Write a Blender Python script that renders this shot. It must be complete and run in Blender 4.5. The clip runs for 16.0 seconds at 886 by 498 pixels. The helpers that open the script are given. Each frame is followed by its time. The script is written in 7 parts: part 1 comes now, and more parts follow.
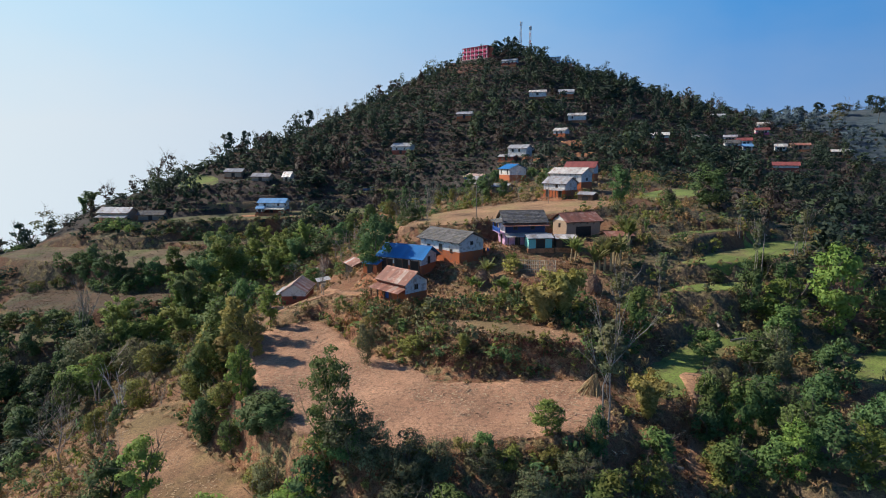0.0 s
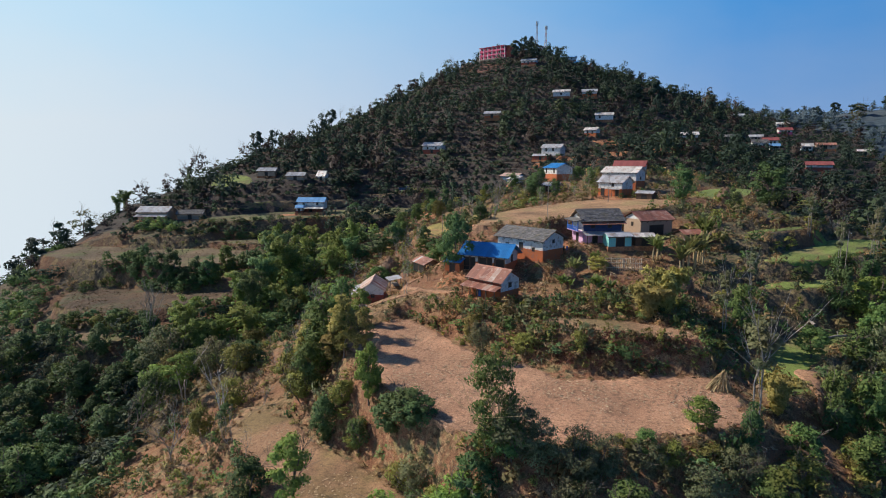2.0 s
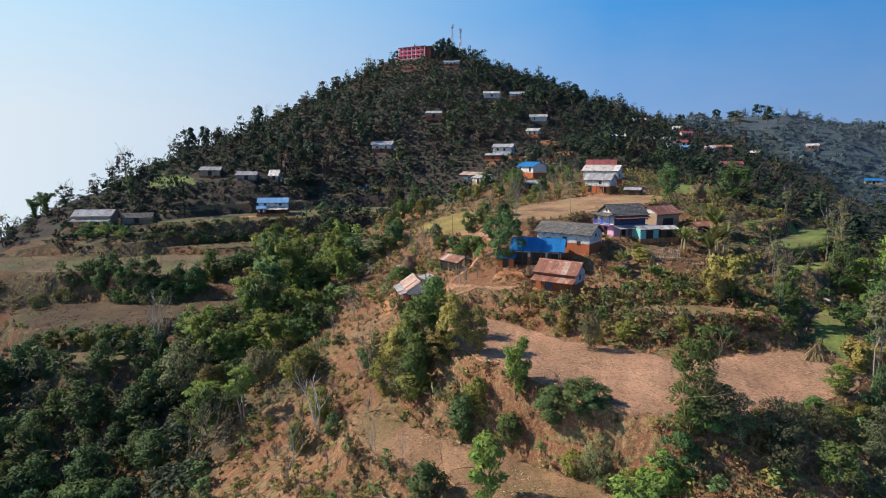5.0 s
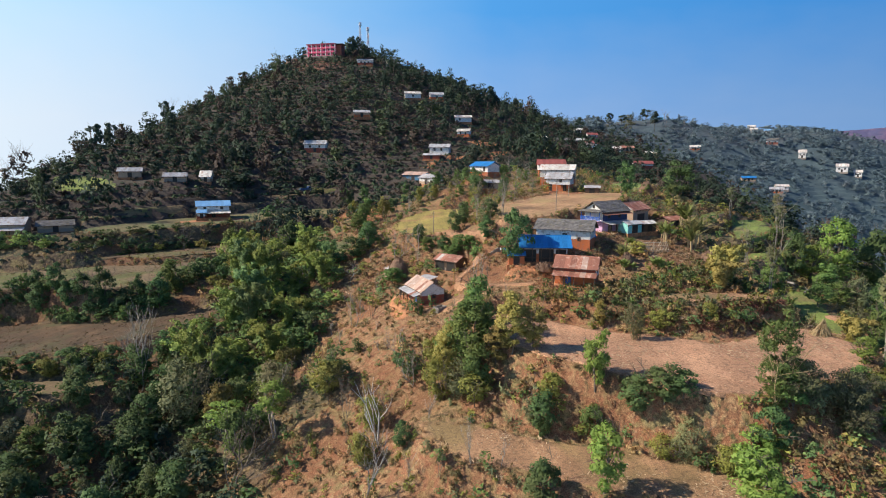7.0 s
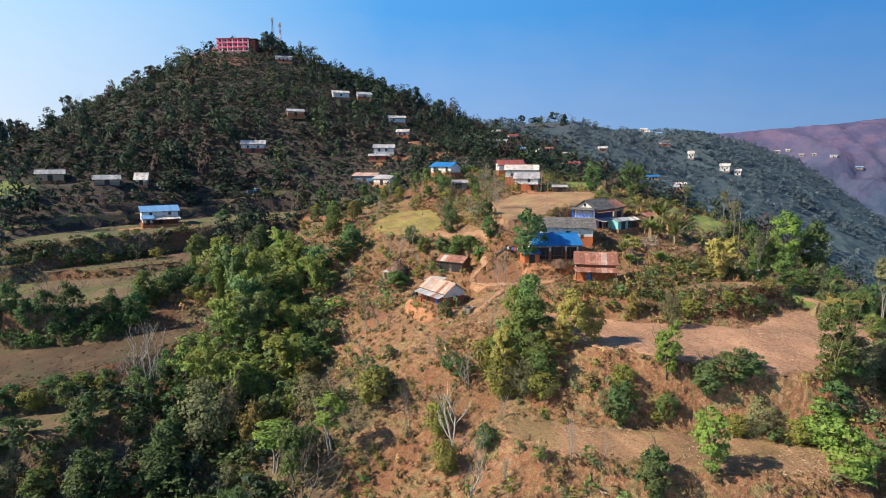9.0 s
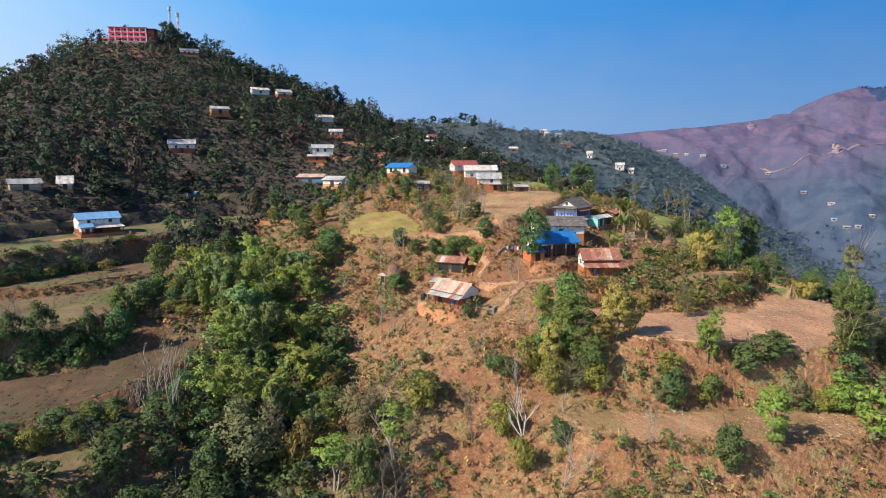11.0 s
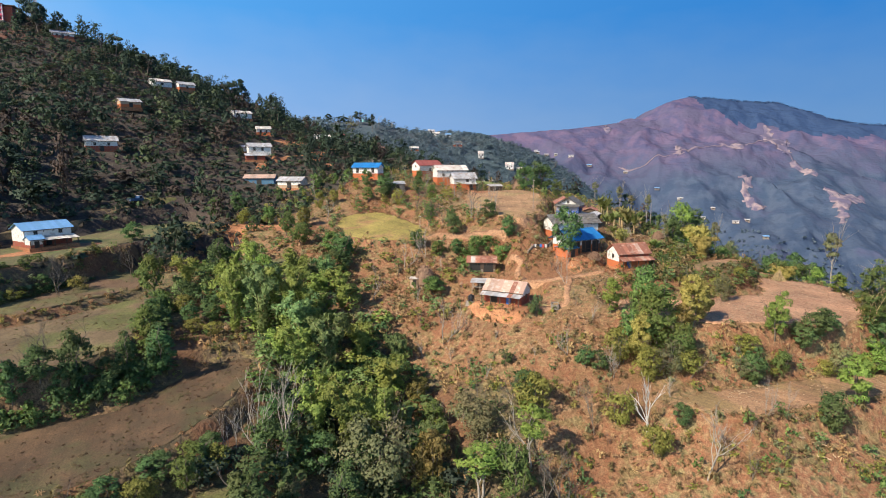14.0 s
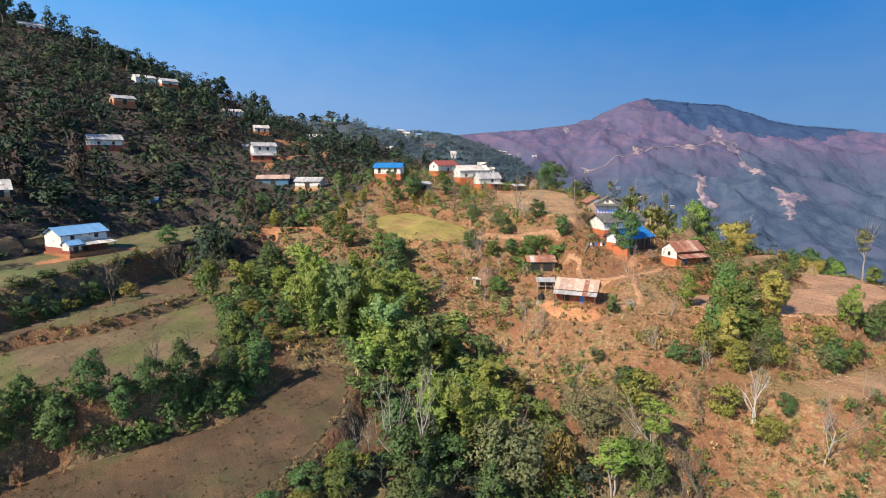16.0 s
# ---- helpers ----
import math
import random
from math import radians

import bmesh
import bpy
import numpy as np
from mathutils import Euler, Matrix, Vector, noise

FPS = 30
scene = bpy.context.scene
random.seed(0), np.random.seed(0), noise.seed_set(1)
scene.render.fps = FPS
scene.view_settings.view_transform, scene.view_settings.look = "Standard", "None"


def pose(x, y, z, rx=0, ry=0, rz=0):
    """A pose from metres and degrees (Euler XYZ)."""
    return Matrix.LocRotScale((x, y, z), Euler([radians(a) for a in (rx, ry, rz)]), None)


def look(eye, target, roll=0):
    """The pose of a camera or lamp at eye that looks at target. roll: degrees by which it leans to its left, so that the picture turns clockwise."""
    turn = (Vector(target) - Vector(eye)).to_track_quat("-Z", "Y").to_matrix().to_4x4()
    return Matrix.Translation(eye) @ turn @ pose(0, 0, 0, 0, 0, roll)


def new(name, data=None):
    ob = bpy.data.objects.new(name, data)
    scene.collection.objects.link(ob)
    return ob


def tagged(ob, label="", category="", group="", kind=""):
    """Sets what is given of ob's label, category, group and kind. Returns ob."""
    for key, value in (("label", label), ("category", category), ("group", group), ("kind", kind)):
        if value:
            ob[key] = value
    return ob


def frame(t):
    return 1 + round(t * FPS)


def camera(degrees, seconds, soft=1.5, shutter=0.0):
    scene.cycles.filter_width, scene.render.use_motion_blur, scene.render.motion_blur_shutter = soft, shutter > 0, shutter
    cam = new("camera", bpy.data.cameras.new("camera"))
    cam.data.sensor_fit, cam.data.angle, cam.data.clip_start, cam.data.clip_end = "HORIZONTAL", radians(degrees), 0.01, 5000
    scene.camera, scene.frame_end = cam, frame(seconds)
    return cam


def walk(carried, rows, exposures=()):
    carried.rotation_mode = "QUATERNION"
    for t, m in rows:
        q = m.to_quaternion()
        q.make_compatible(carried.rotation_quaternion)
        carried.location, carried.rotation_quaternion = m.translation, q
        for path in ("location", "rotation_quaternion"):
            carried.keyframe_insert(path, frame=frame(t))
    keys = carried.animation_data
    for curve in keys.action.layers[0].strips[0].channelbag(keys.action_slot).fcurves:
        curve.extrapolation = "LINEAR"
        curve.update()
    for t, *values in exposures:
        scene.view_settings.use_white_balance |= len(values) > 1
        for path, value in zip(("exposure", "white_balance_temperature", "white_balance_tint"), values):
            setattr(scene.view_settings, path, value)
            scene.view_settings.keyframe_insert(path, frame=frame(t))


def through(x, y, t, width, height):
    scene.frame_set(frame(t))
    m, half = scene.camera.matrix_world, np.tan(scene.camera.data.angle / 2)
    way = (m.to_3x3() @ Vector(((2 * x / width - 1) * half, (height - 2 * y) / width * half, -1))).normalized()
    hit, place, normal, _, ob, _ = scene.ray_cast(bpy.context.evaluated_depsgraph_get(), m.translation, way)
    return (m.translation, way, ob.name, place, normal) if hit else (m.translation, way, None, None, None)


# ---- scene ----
cam = camera(75.9, 16.0, soft=1.0)
METRES, EYE, TILT, LEAN, TURN = 180.0, 40.0, -8.9, 0.0, 0.0
ROWS = [
    (0.0, 0.0, 0.0, 0.0, 0.0, 0.0, -0.0),
    (0.5, -0.0179, -0.0003, -0.0003, 0.06, -0.0, -0.02),
    (1.0, -0.0384, -0.0003, -0.0007, 0.11, -0.01, -0.04),
    (1.5, -0.0634, -0.0003, -0.0012, -0.05, -0.01, -0.03),
    (2.0, -0.0887, 0.0001, -0.0017, -0.44, 0.0, 0.03),
    (2.5, -0.1176, 0.001, -0.0022, -1.5, -0.01, 0.17),
    (3.0, -0.1456, 0.0025, -0.0027, -2.58, -0.01, 0.29),
    (5.5, -0.2961, 0.0254, -0.0013, -15.42, -0.26, 2.22),
    (6.0, -0.3281, 0.0361, -0.0001, -18.41, -0.38, 2.68),
    (6.5, -0.3574, 0.0478, 0.0014, -21.13, -0.5, 3.08),
    (7.0, -0.3887, 0.062, 0.0034, -23.9, -0.65, 3.52),
    (7.5, -0.4171, 0.0764, 0.0054, -26.4, -0.8, 3.89),
    (8.0, -0.4471, 0.0932, 0.0081, -29.16, -0.97, 4.3),
    (8.5, -0.4742, 0.1101, 0.0106, -31.85, -1.17, 4.68),
    (9.0, -0.5023, 0.1294, 0.0137, -34.74, -1.4, 5.11),
    (11.5, -0.625, 0.2387, 0.0337, -48.9, -2.95, 6.88),
    (12.0, -0.6468, 0.266, 0.0382, -51.68, -3.28, 7.14),
    (12.5, -0.666, 0.2923, 0.0425, -54.07, -3.59, 7.34),
    (13.0, -0.685, 0.3211, 0.0471, -56.46, -3.92, 7.54),
    (13.5, -0.7018, 0.3487, 0.0515, -58.53, -4.21, 7.7),
    (14.0, -0.7187, 0.379, 0.0563, -60.39, -4.47, 7.84),
    (14.5, -0.7336, 0.4069, 0.0606, -61.69, -4.65, 7.93),
    (15.0, -0.7491, 0.4377, 0.0654, -63.08, -4.83, 8.03),
    (15.5, -0.7628, 0.4662, 0.0699, -64.28, -5.0, 8.1),
    (16.0, -0.7772, 0.4972, 0.0752, -65.62, -5.2, 8.18),
]
walk(cam, [(t, pose(0, 0, EYE, TILT, LEAN, TURN) @ pose(METRES * x, METRES * y, METRES * z, 90 + pitch, roll, yaw)) for t, x, y, z, yaw, pitch, roll in ROWS], exposures=[(0.0, -0.1, 6250, 10), (3.0, -0.14, 6250, 10), (7.0, 0.22, 6500, 10), (16.0, 0.39, 6680, 10)])

# ---- world, sun, haze ----
SUN_FROM = Vector((-0.80, 0.30, 0.70)).normalized()
world = bpy.data.worlds.new("world")
scene.world = world
world.use_nodes = True
wn = world.node_tree.nodes
sky = wn.new("ShaderNodeTexSky")
sky.sky_type, sky.sun_disc = "NISHITA", False
sky.sun_elevation = math.asin(SUN_FROM.z)
sky.sun_rotation = math.atan2(SUN_FROM.x, SUN_FROM.y)
sky.altitude, sky.air_density, sky.dust_density, sky.ozone_density = 1800, 1.0, 0.1, 8.0
wn["Background"].inputs["Strength"].default_value = 0.105
tint = wn.new("ShaderNodeMixRGB")
tint.blend_type, tint.inputs[0].default_value, tint.inputs[2].default_value = "MULTIPLY", 1.0, (0.66, 0.95, 1.12, 1)
world.node_tree.links.new(sky.outputs[0], tint.inputs[1])
world.node_tree.links.new(tint.outputs[0], wn["Background"].inputs[0])
lamp = new("sun", bpy.data.lights.new("sun", "SUN"))
lamp.data.energy, lamp.data.angle, lamp.data.color = 5.2, radians(0.6), (1.0, 0.885, 0.74)
lamp.matrix_world = look(SUN_FROM * 400, (0, 0, 0))


# ---- materials ----
def graph(name):
    m = bpy.data.materials.new(name)
    m.use_nodes = True
    t = m.node_tree
    t.nodes.clear()
    out = t.nodes.new("ShaderNodeOutputMaterial")

    def node(kind, **sockets):
        n = t.nodes.new("ShaderNode" + kind)
        for k, v in sockets.items():
            k = int(k[1:]) if k[0] == "_" else k.replace("__", " ")
            if isinstance(v, bpy.types.NodeSocket):
                t.links.new(v, n.inputs[k])
            else:
                n.inputs[k].default_value = v
        return n

    def link(shader):
        t.links.new(shader, out.inputs[0])
    return m, node, link


def rgb(c):
    return (c[0], c[1], c[2], 1.0)


def mixed(node, fac, a, b, kind="MIX"):
    n = node("MixRGB", Fac=fac, Color1=a if isinstance(a, bpy.types.NodeSocket) else rgb(a), Color2=b if isinstance(b, bpy.types.NodeSocket) else rgb(b))
    n.blend_type = kind
    return n.outputs[0]


def ramp(node, fac, lo, hi):
    n = node("MapRange", Value=fac)
    n.inputs["From Min"].default_value, n.inputs["From Max"].default_value = lo, hi
    return n.outputs[0]


def place(node):
    return node("NewGeometry").outputs["Position"]


def grain(node, scale, detail=4.0, vec=None):
    n = node("TexNoise", Scale=scale, Detail=detail)
    if vec is not None:
        n.id_data.links.new(vec, n.inputs["Vector"])
    return n.outputs[0]


def surface(name, a, b, fine=6.0, broad=0.5, rough=0.9, bump=0.3, stain=None, metal=0.0, rand=0.0, island=0.0, dist=0.05):
    """Two base colours mixed by broad and fine noise, with relief; stain: a third colour in worn patches."""
    m, node, link = graph(name)
    vec = node("TexCoord").outputs["Object"]
    n1, n2 = grain(node, fine, 5.0, vec), grain(node, broad, 3.0, vec)
    col = mixed(node, ramp(node, n1, 0.32, 0.68), a, b)
    col = mixed(node, ramp(node, n2, 0.4, 0.65), col, mixed(node, 0.5, a, b))
    if stain:
        col = mixed(node, ramp(node, grain(node, broad * 2.3, 6.0, vec), 0.52, 0.66), col, stain)
    if rand:
        r = node("ObjectInfo").outputs["Random"]
        col = node("HueSaturation", Color=col, Value=node("MapRange", Value=r, **{"To__Min": 1 - rand, "To__Max": 1 + rand}).outputs[0]).outputs[0]
    if island:
        r = node("NewGeometry").outputs["Random Per Island"]
        col = node("HueSaturation", Color=col, Value=node("MapRange", Value=r, **{"To__Min": 1 - island, "To__Max": 1 + island}).outputs[0]).outputs[0]
    bp = node("Bump", Height=n1, Strength=bump, Distance=dist)
    link(node("BsdfPrincipled", **{"Base__Color": col, "Roughness": rough, "Metallic": metal, "Normal": bp.outputs[0]}).outputs[0])
    return m


def leaf_material(name, dark, light, warm=(0.16, 0.15, 0.03), through=0.35):
    m, node, link = graph(name)
    isl, obj = node("NewGeometry").outputs["Random Per Island"], node("ObjectInfo").outputs["Random"]
    col = mixed(node, isl, dark, light)
    col = mixed(node, ramp(node, grain(node, 0.09, 2.0, place(node)), 0.5, 0.75), col, warm)
    col = node("HueSaturation", Color=col, Hue=node("MapRange", Value=obj, **{"To__Min": 0.475, "To__Max": 0.52}).outputs[0],
               Value=node("MapRange", Value=obj, **{"To__Min": 0.75, "To__Max": 1.25}).outputs[0]).outputs[0]
    d = node("BsdfPrincipled", **{"Base__Color": col, "Roughness": 0.7, "Specular__IOR__Level": 0.25}).outputs[0]
    tr = node("BsdfTranslucent", Color=mixed(node, 0.5, col, light)).outputs[0]
    link(node("MixShader", Fac=through, _1=d, _2=tr).outputs[0])
    return m


M = {
    "white": surface("limewash", (0.62, 0.61, 0.58), (0.74, 0.73, 0.70), 4, 0.7, stain=(0.42, 0.38, 0.33)),
    "ochre": surface("ochre_mud_plaster", (0.42, 0.11, 0.04), (0.55, 0.17, 0.06), 5, 0.6, stain=(0.36, 0.14, 0.08)),
    "brick": surface("red_mud_wall", (0.24, 0.055, 0.034), (0.33, 0.085, 0.05), 5, 0.8, stain=(0.2, 0.12, 0.09)),
    "mudpale": surface("pale_mud", (0.38, 0.27, 0.18), (0.5, 0.36, 0.25), 5, 0.8),
    "pink": surface("pink_paint", (0.66, 0.11, 0.2), (0.76, 0.17, 0.27), 3, 0.4),
    "lilac": surface("lilac_paint", (0.6, 0.36, 0.55), (0.7, 0.46, 0.62), 3, 0.5),
    "cyan": surface("turquoise_paint", (0.2, 0.55, 0.5), (0.3, 0.65, 0.58), 3, 0.5),
    "bluepaint": surface("blue_paint", (0.04, 0.12, 0.45), (0.06, 0.18, 0.55), 3, 0.5, rough=0.5),
    "tealwall": surface("faded_blue_wash", (0.06, 0.16, 0.27), (0.09, 0.21, 0.32), 4, 0.6, stain=(0.14, 0.15, 0.16)),
    "dullblue": surface("dusty_blue_paint", (0.03, 0.085, 0.2), (0.05, 0.12, 0.25), 3, 0.5, rough=0.5, stain=(0.15, 0.13, 0.1)),
    "navy": surface("dark_blue_wall", (0.02, 0.035, 0.10), (0.035, 0.05, 0.14), 3, 0.5, rough=0.6),
    "stone": surface("rubble_stone", (0.2, 0.17, 0.14), (0.34, 0.29, 0.24), 3, 0.5),
    "tin": surface("grey_tin", (0.34, 0.34, 0.35), (0.5, 0.5, 0.5), 2, 0.5, rough=0.5, bump=0.1, stain=(0.3, 0.24, 0.2), rand=0.2),
    "tinpale": surface("pale_tin", (0.55, 0.52, 0.47), (0.68, 0.64, 0.58), 2, 0.5, rough=0.5, bump=0.1, stain=(0.42, 0.27, 0.19), rand=0.25),
    "rust": surface("rusty_tin", (0.26, 0.10, 0.065), (0.36, 0.15, 0.095), 2.5, 0.5, rough=0.65, bump=0.1, stain=(0.45, 0.27, 0.2), rand=0.3),
    "rustpale": surface("faded_rusty_tin", (0.40, 0.25, 0.19), (0.5, 0.35, 0.27), 2.5, 0.5, rough=0.65, bump=0.1, stain=(0.56, 0.47, 0.4), rand=0.22),
    "redtin": surface("red_tin", (0.26, 0.075, 0.06), (0.34, 0.1, 0.08), 2.5, 0.4, rough=0.5, bump=0.1, rand=0.15),
    "blue": surface("blue_tin", (0.015, 0.15, 0.40), (0.025, 0.2, 0.48), 1.5, 0.3, rough=0.42, bump=0.05, rand=0.12),
    "bluepale": surface("pale_blue_tin", (0.16, 0.36, 0.62), (0.22, 0.43, 0.68), 1.5, 0.3, rough=0.42, bump=0.05, rand=0.1),
    "slate": surface("slate", (0.11, 0.105, 0.10), (0.2, 0.19, 0.18), 2, 0.5, rough=0.8, island=0.35, stain=(0.16, 0.14, 0.1)),
    "wood": surface("dark_wood", (0.07, 0.045, 0.03), (0.13, 0.08, 0.05), 8, 1.0, rough=0.7),
    "polewood": surface("weathered_wood", (0.25, 0.2, 0.16), (0.4, 0.34, 0.28), 8, 1.0),
    "dark": surface("dark_opening", (0.015, 0.014, 0.013), (0.03, 0.027, 0.024), 3, 0.5, rough=0.6),
    "bark": surface("bark", (0.1, 0.08, 0.06), (0.2, 0.165, 0.13), 6, 0.8),
    "paletrunk": surface("pale_bark", (0.24, 0.21, 0.175), (0.38, 0.34, 0.29), 4, 0.7),
    "straw": surface("straw", (0.34, 0.25, 0.13), (0.5, 0.38, 0.2), 9, 1.2),
    "oldstraw": surface("old_straw", (0.2, 0.12, 0.08), (0.32, 0.2, 0.13), 9, 1.2),
    "plastic": surface("black_plastic", (0.012, 0.012, 0.014), (0.02, 0.02, 0.022), 2, 0.5, rough=0.35, bump=0.0),
    "steel_red": surface("red_mast_paint", (0.5, 0.05, 0.04), (0.6, 0.08, 0.05), 2, 0.5, rough=0.5),
    "steel": surface("galvanised_steel", (0.5, 0.5, 0.52), (0.62, 0.62, 0.64), 2, 0.5, rough=0.45, metal=0.6),
    "leaf": leaf_material("leaf_mid", (0.0585, 0.111, 0.0338), (0.195, 0.28, 0.078), (0.16, 0.15, 0.03), 0.25),
    "leafgully": leaf_material("leaf_gully", (0.085, 0.15, 0.055), (0.24, 0.33, 0.12), (0.2, 0.24, 0.075), 0.25),
    # ridge leaves: distance haze put into the base colour as blue
    "leafhazeridge": leaf_material("leaf_ridge_hazed", (0.055, 0.095, 0.185), (0.07, 0.115, 0.21), (0.07, 0.11, 0.2), 0.1),
    "leafbanana": leaf_material("leaf_banana", (0.13, 0.17, 0.05), (0.26, 0.32, 0.09), (0.3, 0.24, 0.1), 0.3),
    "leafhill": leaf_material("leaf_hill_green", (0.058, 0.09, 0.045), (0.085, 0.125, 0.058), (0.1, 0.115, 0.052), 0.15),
    # two valley leaf tones, greyed blue in the base colour for haze
    "leafhaze": leaf_material("leaf_valley_hazed", (0.1, 0.15, 0.166), (0.13, 0.188, 0.196), (0.155, 0.187, 0.196), 0.15),
    "leafhazedark": leaf_material("leaf_valley_dark_hazed", (0.082, 0.13, 0.148), (0.108, 0.163, 0.174), (0.13, 0.163, 0.174), 0.15),
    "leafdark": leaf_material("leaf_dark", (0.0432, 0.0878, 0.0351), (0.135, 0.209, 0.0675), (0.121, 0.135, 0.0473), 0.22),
    "leafbright": leaf_material("leaf_bright", (0.10, 0.17, 0.036), (0.28, 0.36, 0.08), (0.25, 0.28, 0.06), 0.28),
    "leafolive": leaf_material("leaf_olive", (0.12, 0.135, 0.03), (0.31, 0.30, 0.07), (0.32, 0.25, 0.08), 0.22),
    "leafyellow": leaf_material("leaf_yellow", (0.22, 0.21, 0.045), (0.5, 0.43, 0.13), (0.52, 0.42, 0.14), 0.25),
    "leafgrey": leaf_material("leaf_grey", (0.105, 0.125, 0.055), (0.225, 0.24, 0.115), (0.25, 0.2, 0.1), 0.2),
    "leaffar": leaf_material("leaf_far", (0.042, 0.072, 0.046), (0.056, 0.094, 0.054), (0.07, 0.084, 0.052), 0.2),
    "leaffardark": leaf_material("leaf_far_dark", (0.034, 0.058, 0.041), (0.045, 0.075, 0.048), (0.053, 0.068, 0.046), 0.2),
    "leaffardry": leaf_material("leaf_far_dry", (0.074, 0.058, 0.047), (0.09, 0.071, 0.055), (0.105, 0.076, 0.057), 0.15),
    "leafbamboo": leaf_material("leaf_bamboo", (0.125, 0.19, 0.045), (0.34, 0.42, 0.105), (0.38, 0.38, 0.09), 0.28),
    "lipgrass": leaf_material("terrace_grass", (0.12, 0.08, 0.055), (0.2, 0.14, 0.09), (0.17, 0.1, 0.065), 0.2),
    "stubbletuft": leaf_material("field_stubble", (0.10, 0.058, 0.032), (0.2, 0.125, 0.068), (0.15, 0.1, 0.045), 0.15),
    "stubblegreen": leaf_material("green_stubble", (0.085, 0.095, 0.03), (0.14, 0.14, 0.05), (0.12, 0.1, 0.04), 0.15),
    "weed": leaf_material("bank_weed", (0.12, 0.095, 0.04), (0.24, 0.185, 0.08), (0.2, 0.12, 0.06), 0.15),
    "deadwood": surface("bleached_wood", (0.46, 0.43, 0.39), (0.6, 0.57, 0.52), 4, 0.7),
    "bamboocane": surface("split_bamboo", (0.42, 0.36, 0.26), (0.55, 0.48, 0.36), 6, 0.8),
    "paledry": surface("dry_stalks", (0.36, 0.25, 0.145), (0.5, 0.37, 0.23), 3, 0.4, island=0.35),
    "reddry": leaf_material("red_dry_weed", (0.14, 0.055, 0.035), (0.24, 0.11, 0.065), (0.2, 0.09, 0.05), 0.15),
    "drygrass": leaf_material("dry_grass", (0.26, 0.16, 0.075), (0.48, 0.33, 0.16), (0.36, 0.18, 0.085), 0.2),
}


def ground_material(name, soil, soil2, dry, green, amount=0.5, bench=None):
    m, node, link = graph(name)
    pos = place(node)
    big, mid, fine = grain(node, 0.035, 5.0, pos), grain(node, 0.22, 6.0, pos), grain(node, 1.6, 8.0, pos)
    col = mixed(node, ramp(node, mid, 0.35, 0.65), soil, soil2)
    col = mixed(node, ramp(node, fine, 0.46, 0.62), col, dry)
    up = node("SeparateXYZ", Vector=node("NewGeometry").outputs["Normal"]).outputs["Z"]
    flat = ramp(node, up, 0.86, 0.97)
    both = node("Math", _0=ramp(node, big, 0.58 - 0.15 * amount, 0.7 - 0.1 * amount), _1=flat)
    both.operation = "MULTIPLY"
    col = mixed(node, both.outputs[0], col, mixed(node, ramp(node, fine, 0.35, 0.6), green, dry))
    col = mixed(node, ramp(node, grain(node, 5.0, 3.0, pos), 0.6, 0.72), col, mixed(node, 0.6, col, (0.05, 0.045, 0.025)))
    if bench:
        half = node("Math", _0=flat, _1=0.65)
        half.operation = "MULTIPLY"
        col = mixed(node, half.outputs[0], col, mixed(node, ramp(node, fine, 0.4, 0.6), bench, green))
    patch = grain(node, 0.6, 7.0, pos)
    if not bench:
        col = mixed(node, ramp(node, patch, 0.52, 0.62), col, mixed(node, ramp(node, fine, 0.4, 0.6), (0.16, 0.12, 0.05), (0.26, 0.2, 0.09)))
    col = mixed(node, ramp(node, grain(node, 0.9, 7.0, pos), 0.6, 0.7), col, (0.06, 0.06, 0.035) if bench else (0.09, 0.085, 0.035))
    if not bench:
        rust = ramp(node, grain(node, 0.075, 8.0, pos), 0.5, 0.62)
        col = mixed(node, rust, col, mixed(node, 0.62, col, (0.20, 0.078, 0.036)))
        col = node("HueSaturation", Color=col, Value=node("MapRange", Value=grain(node, 7.0, 5.0, pos), **{"From__Min": 0.3, "From__Max": 0.7, "To__Min": 0.52, "To__Max": 1.48}).outputs[0]).outputs[0]
    bp = node("Bump", Height=fine, Strength=0.8, Distance=0.5)
    bp2 = node("Bump", Height=grain(node, 6.0, 5.0, pos), Strength=0.4, Distance=0.1, Normal=bp.outputs[0])
    link(node("BsdfPrincipled", **{"Base__Color": col, "Roughness": 0.95, "Normal": bp2.outputs[0]}).outputs[0])
    return m


M["ground"] = ground_material("hillside_soil", (0.275, 0.118, 0.06), (0.19, 0.102, 0.051), (0.325, 0.2, 0.10), (0.13, 0.115, 0.042), 0.7)


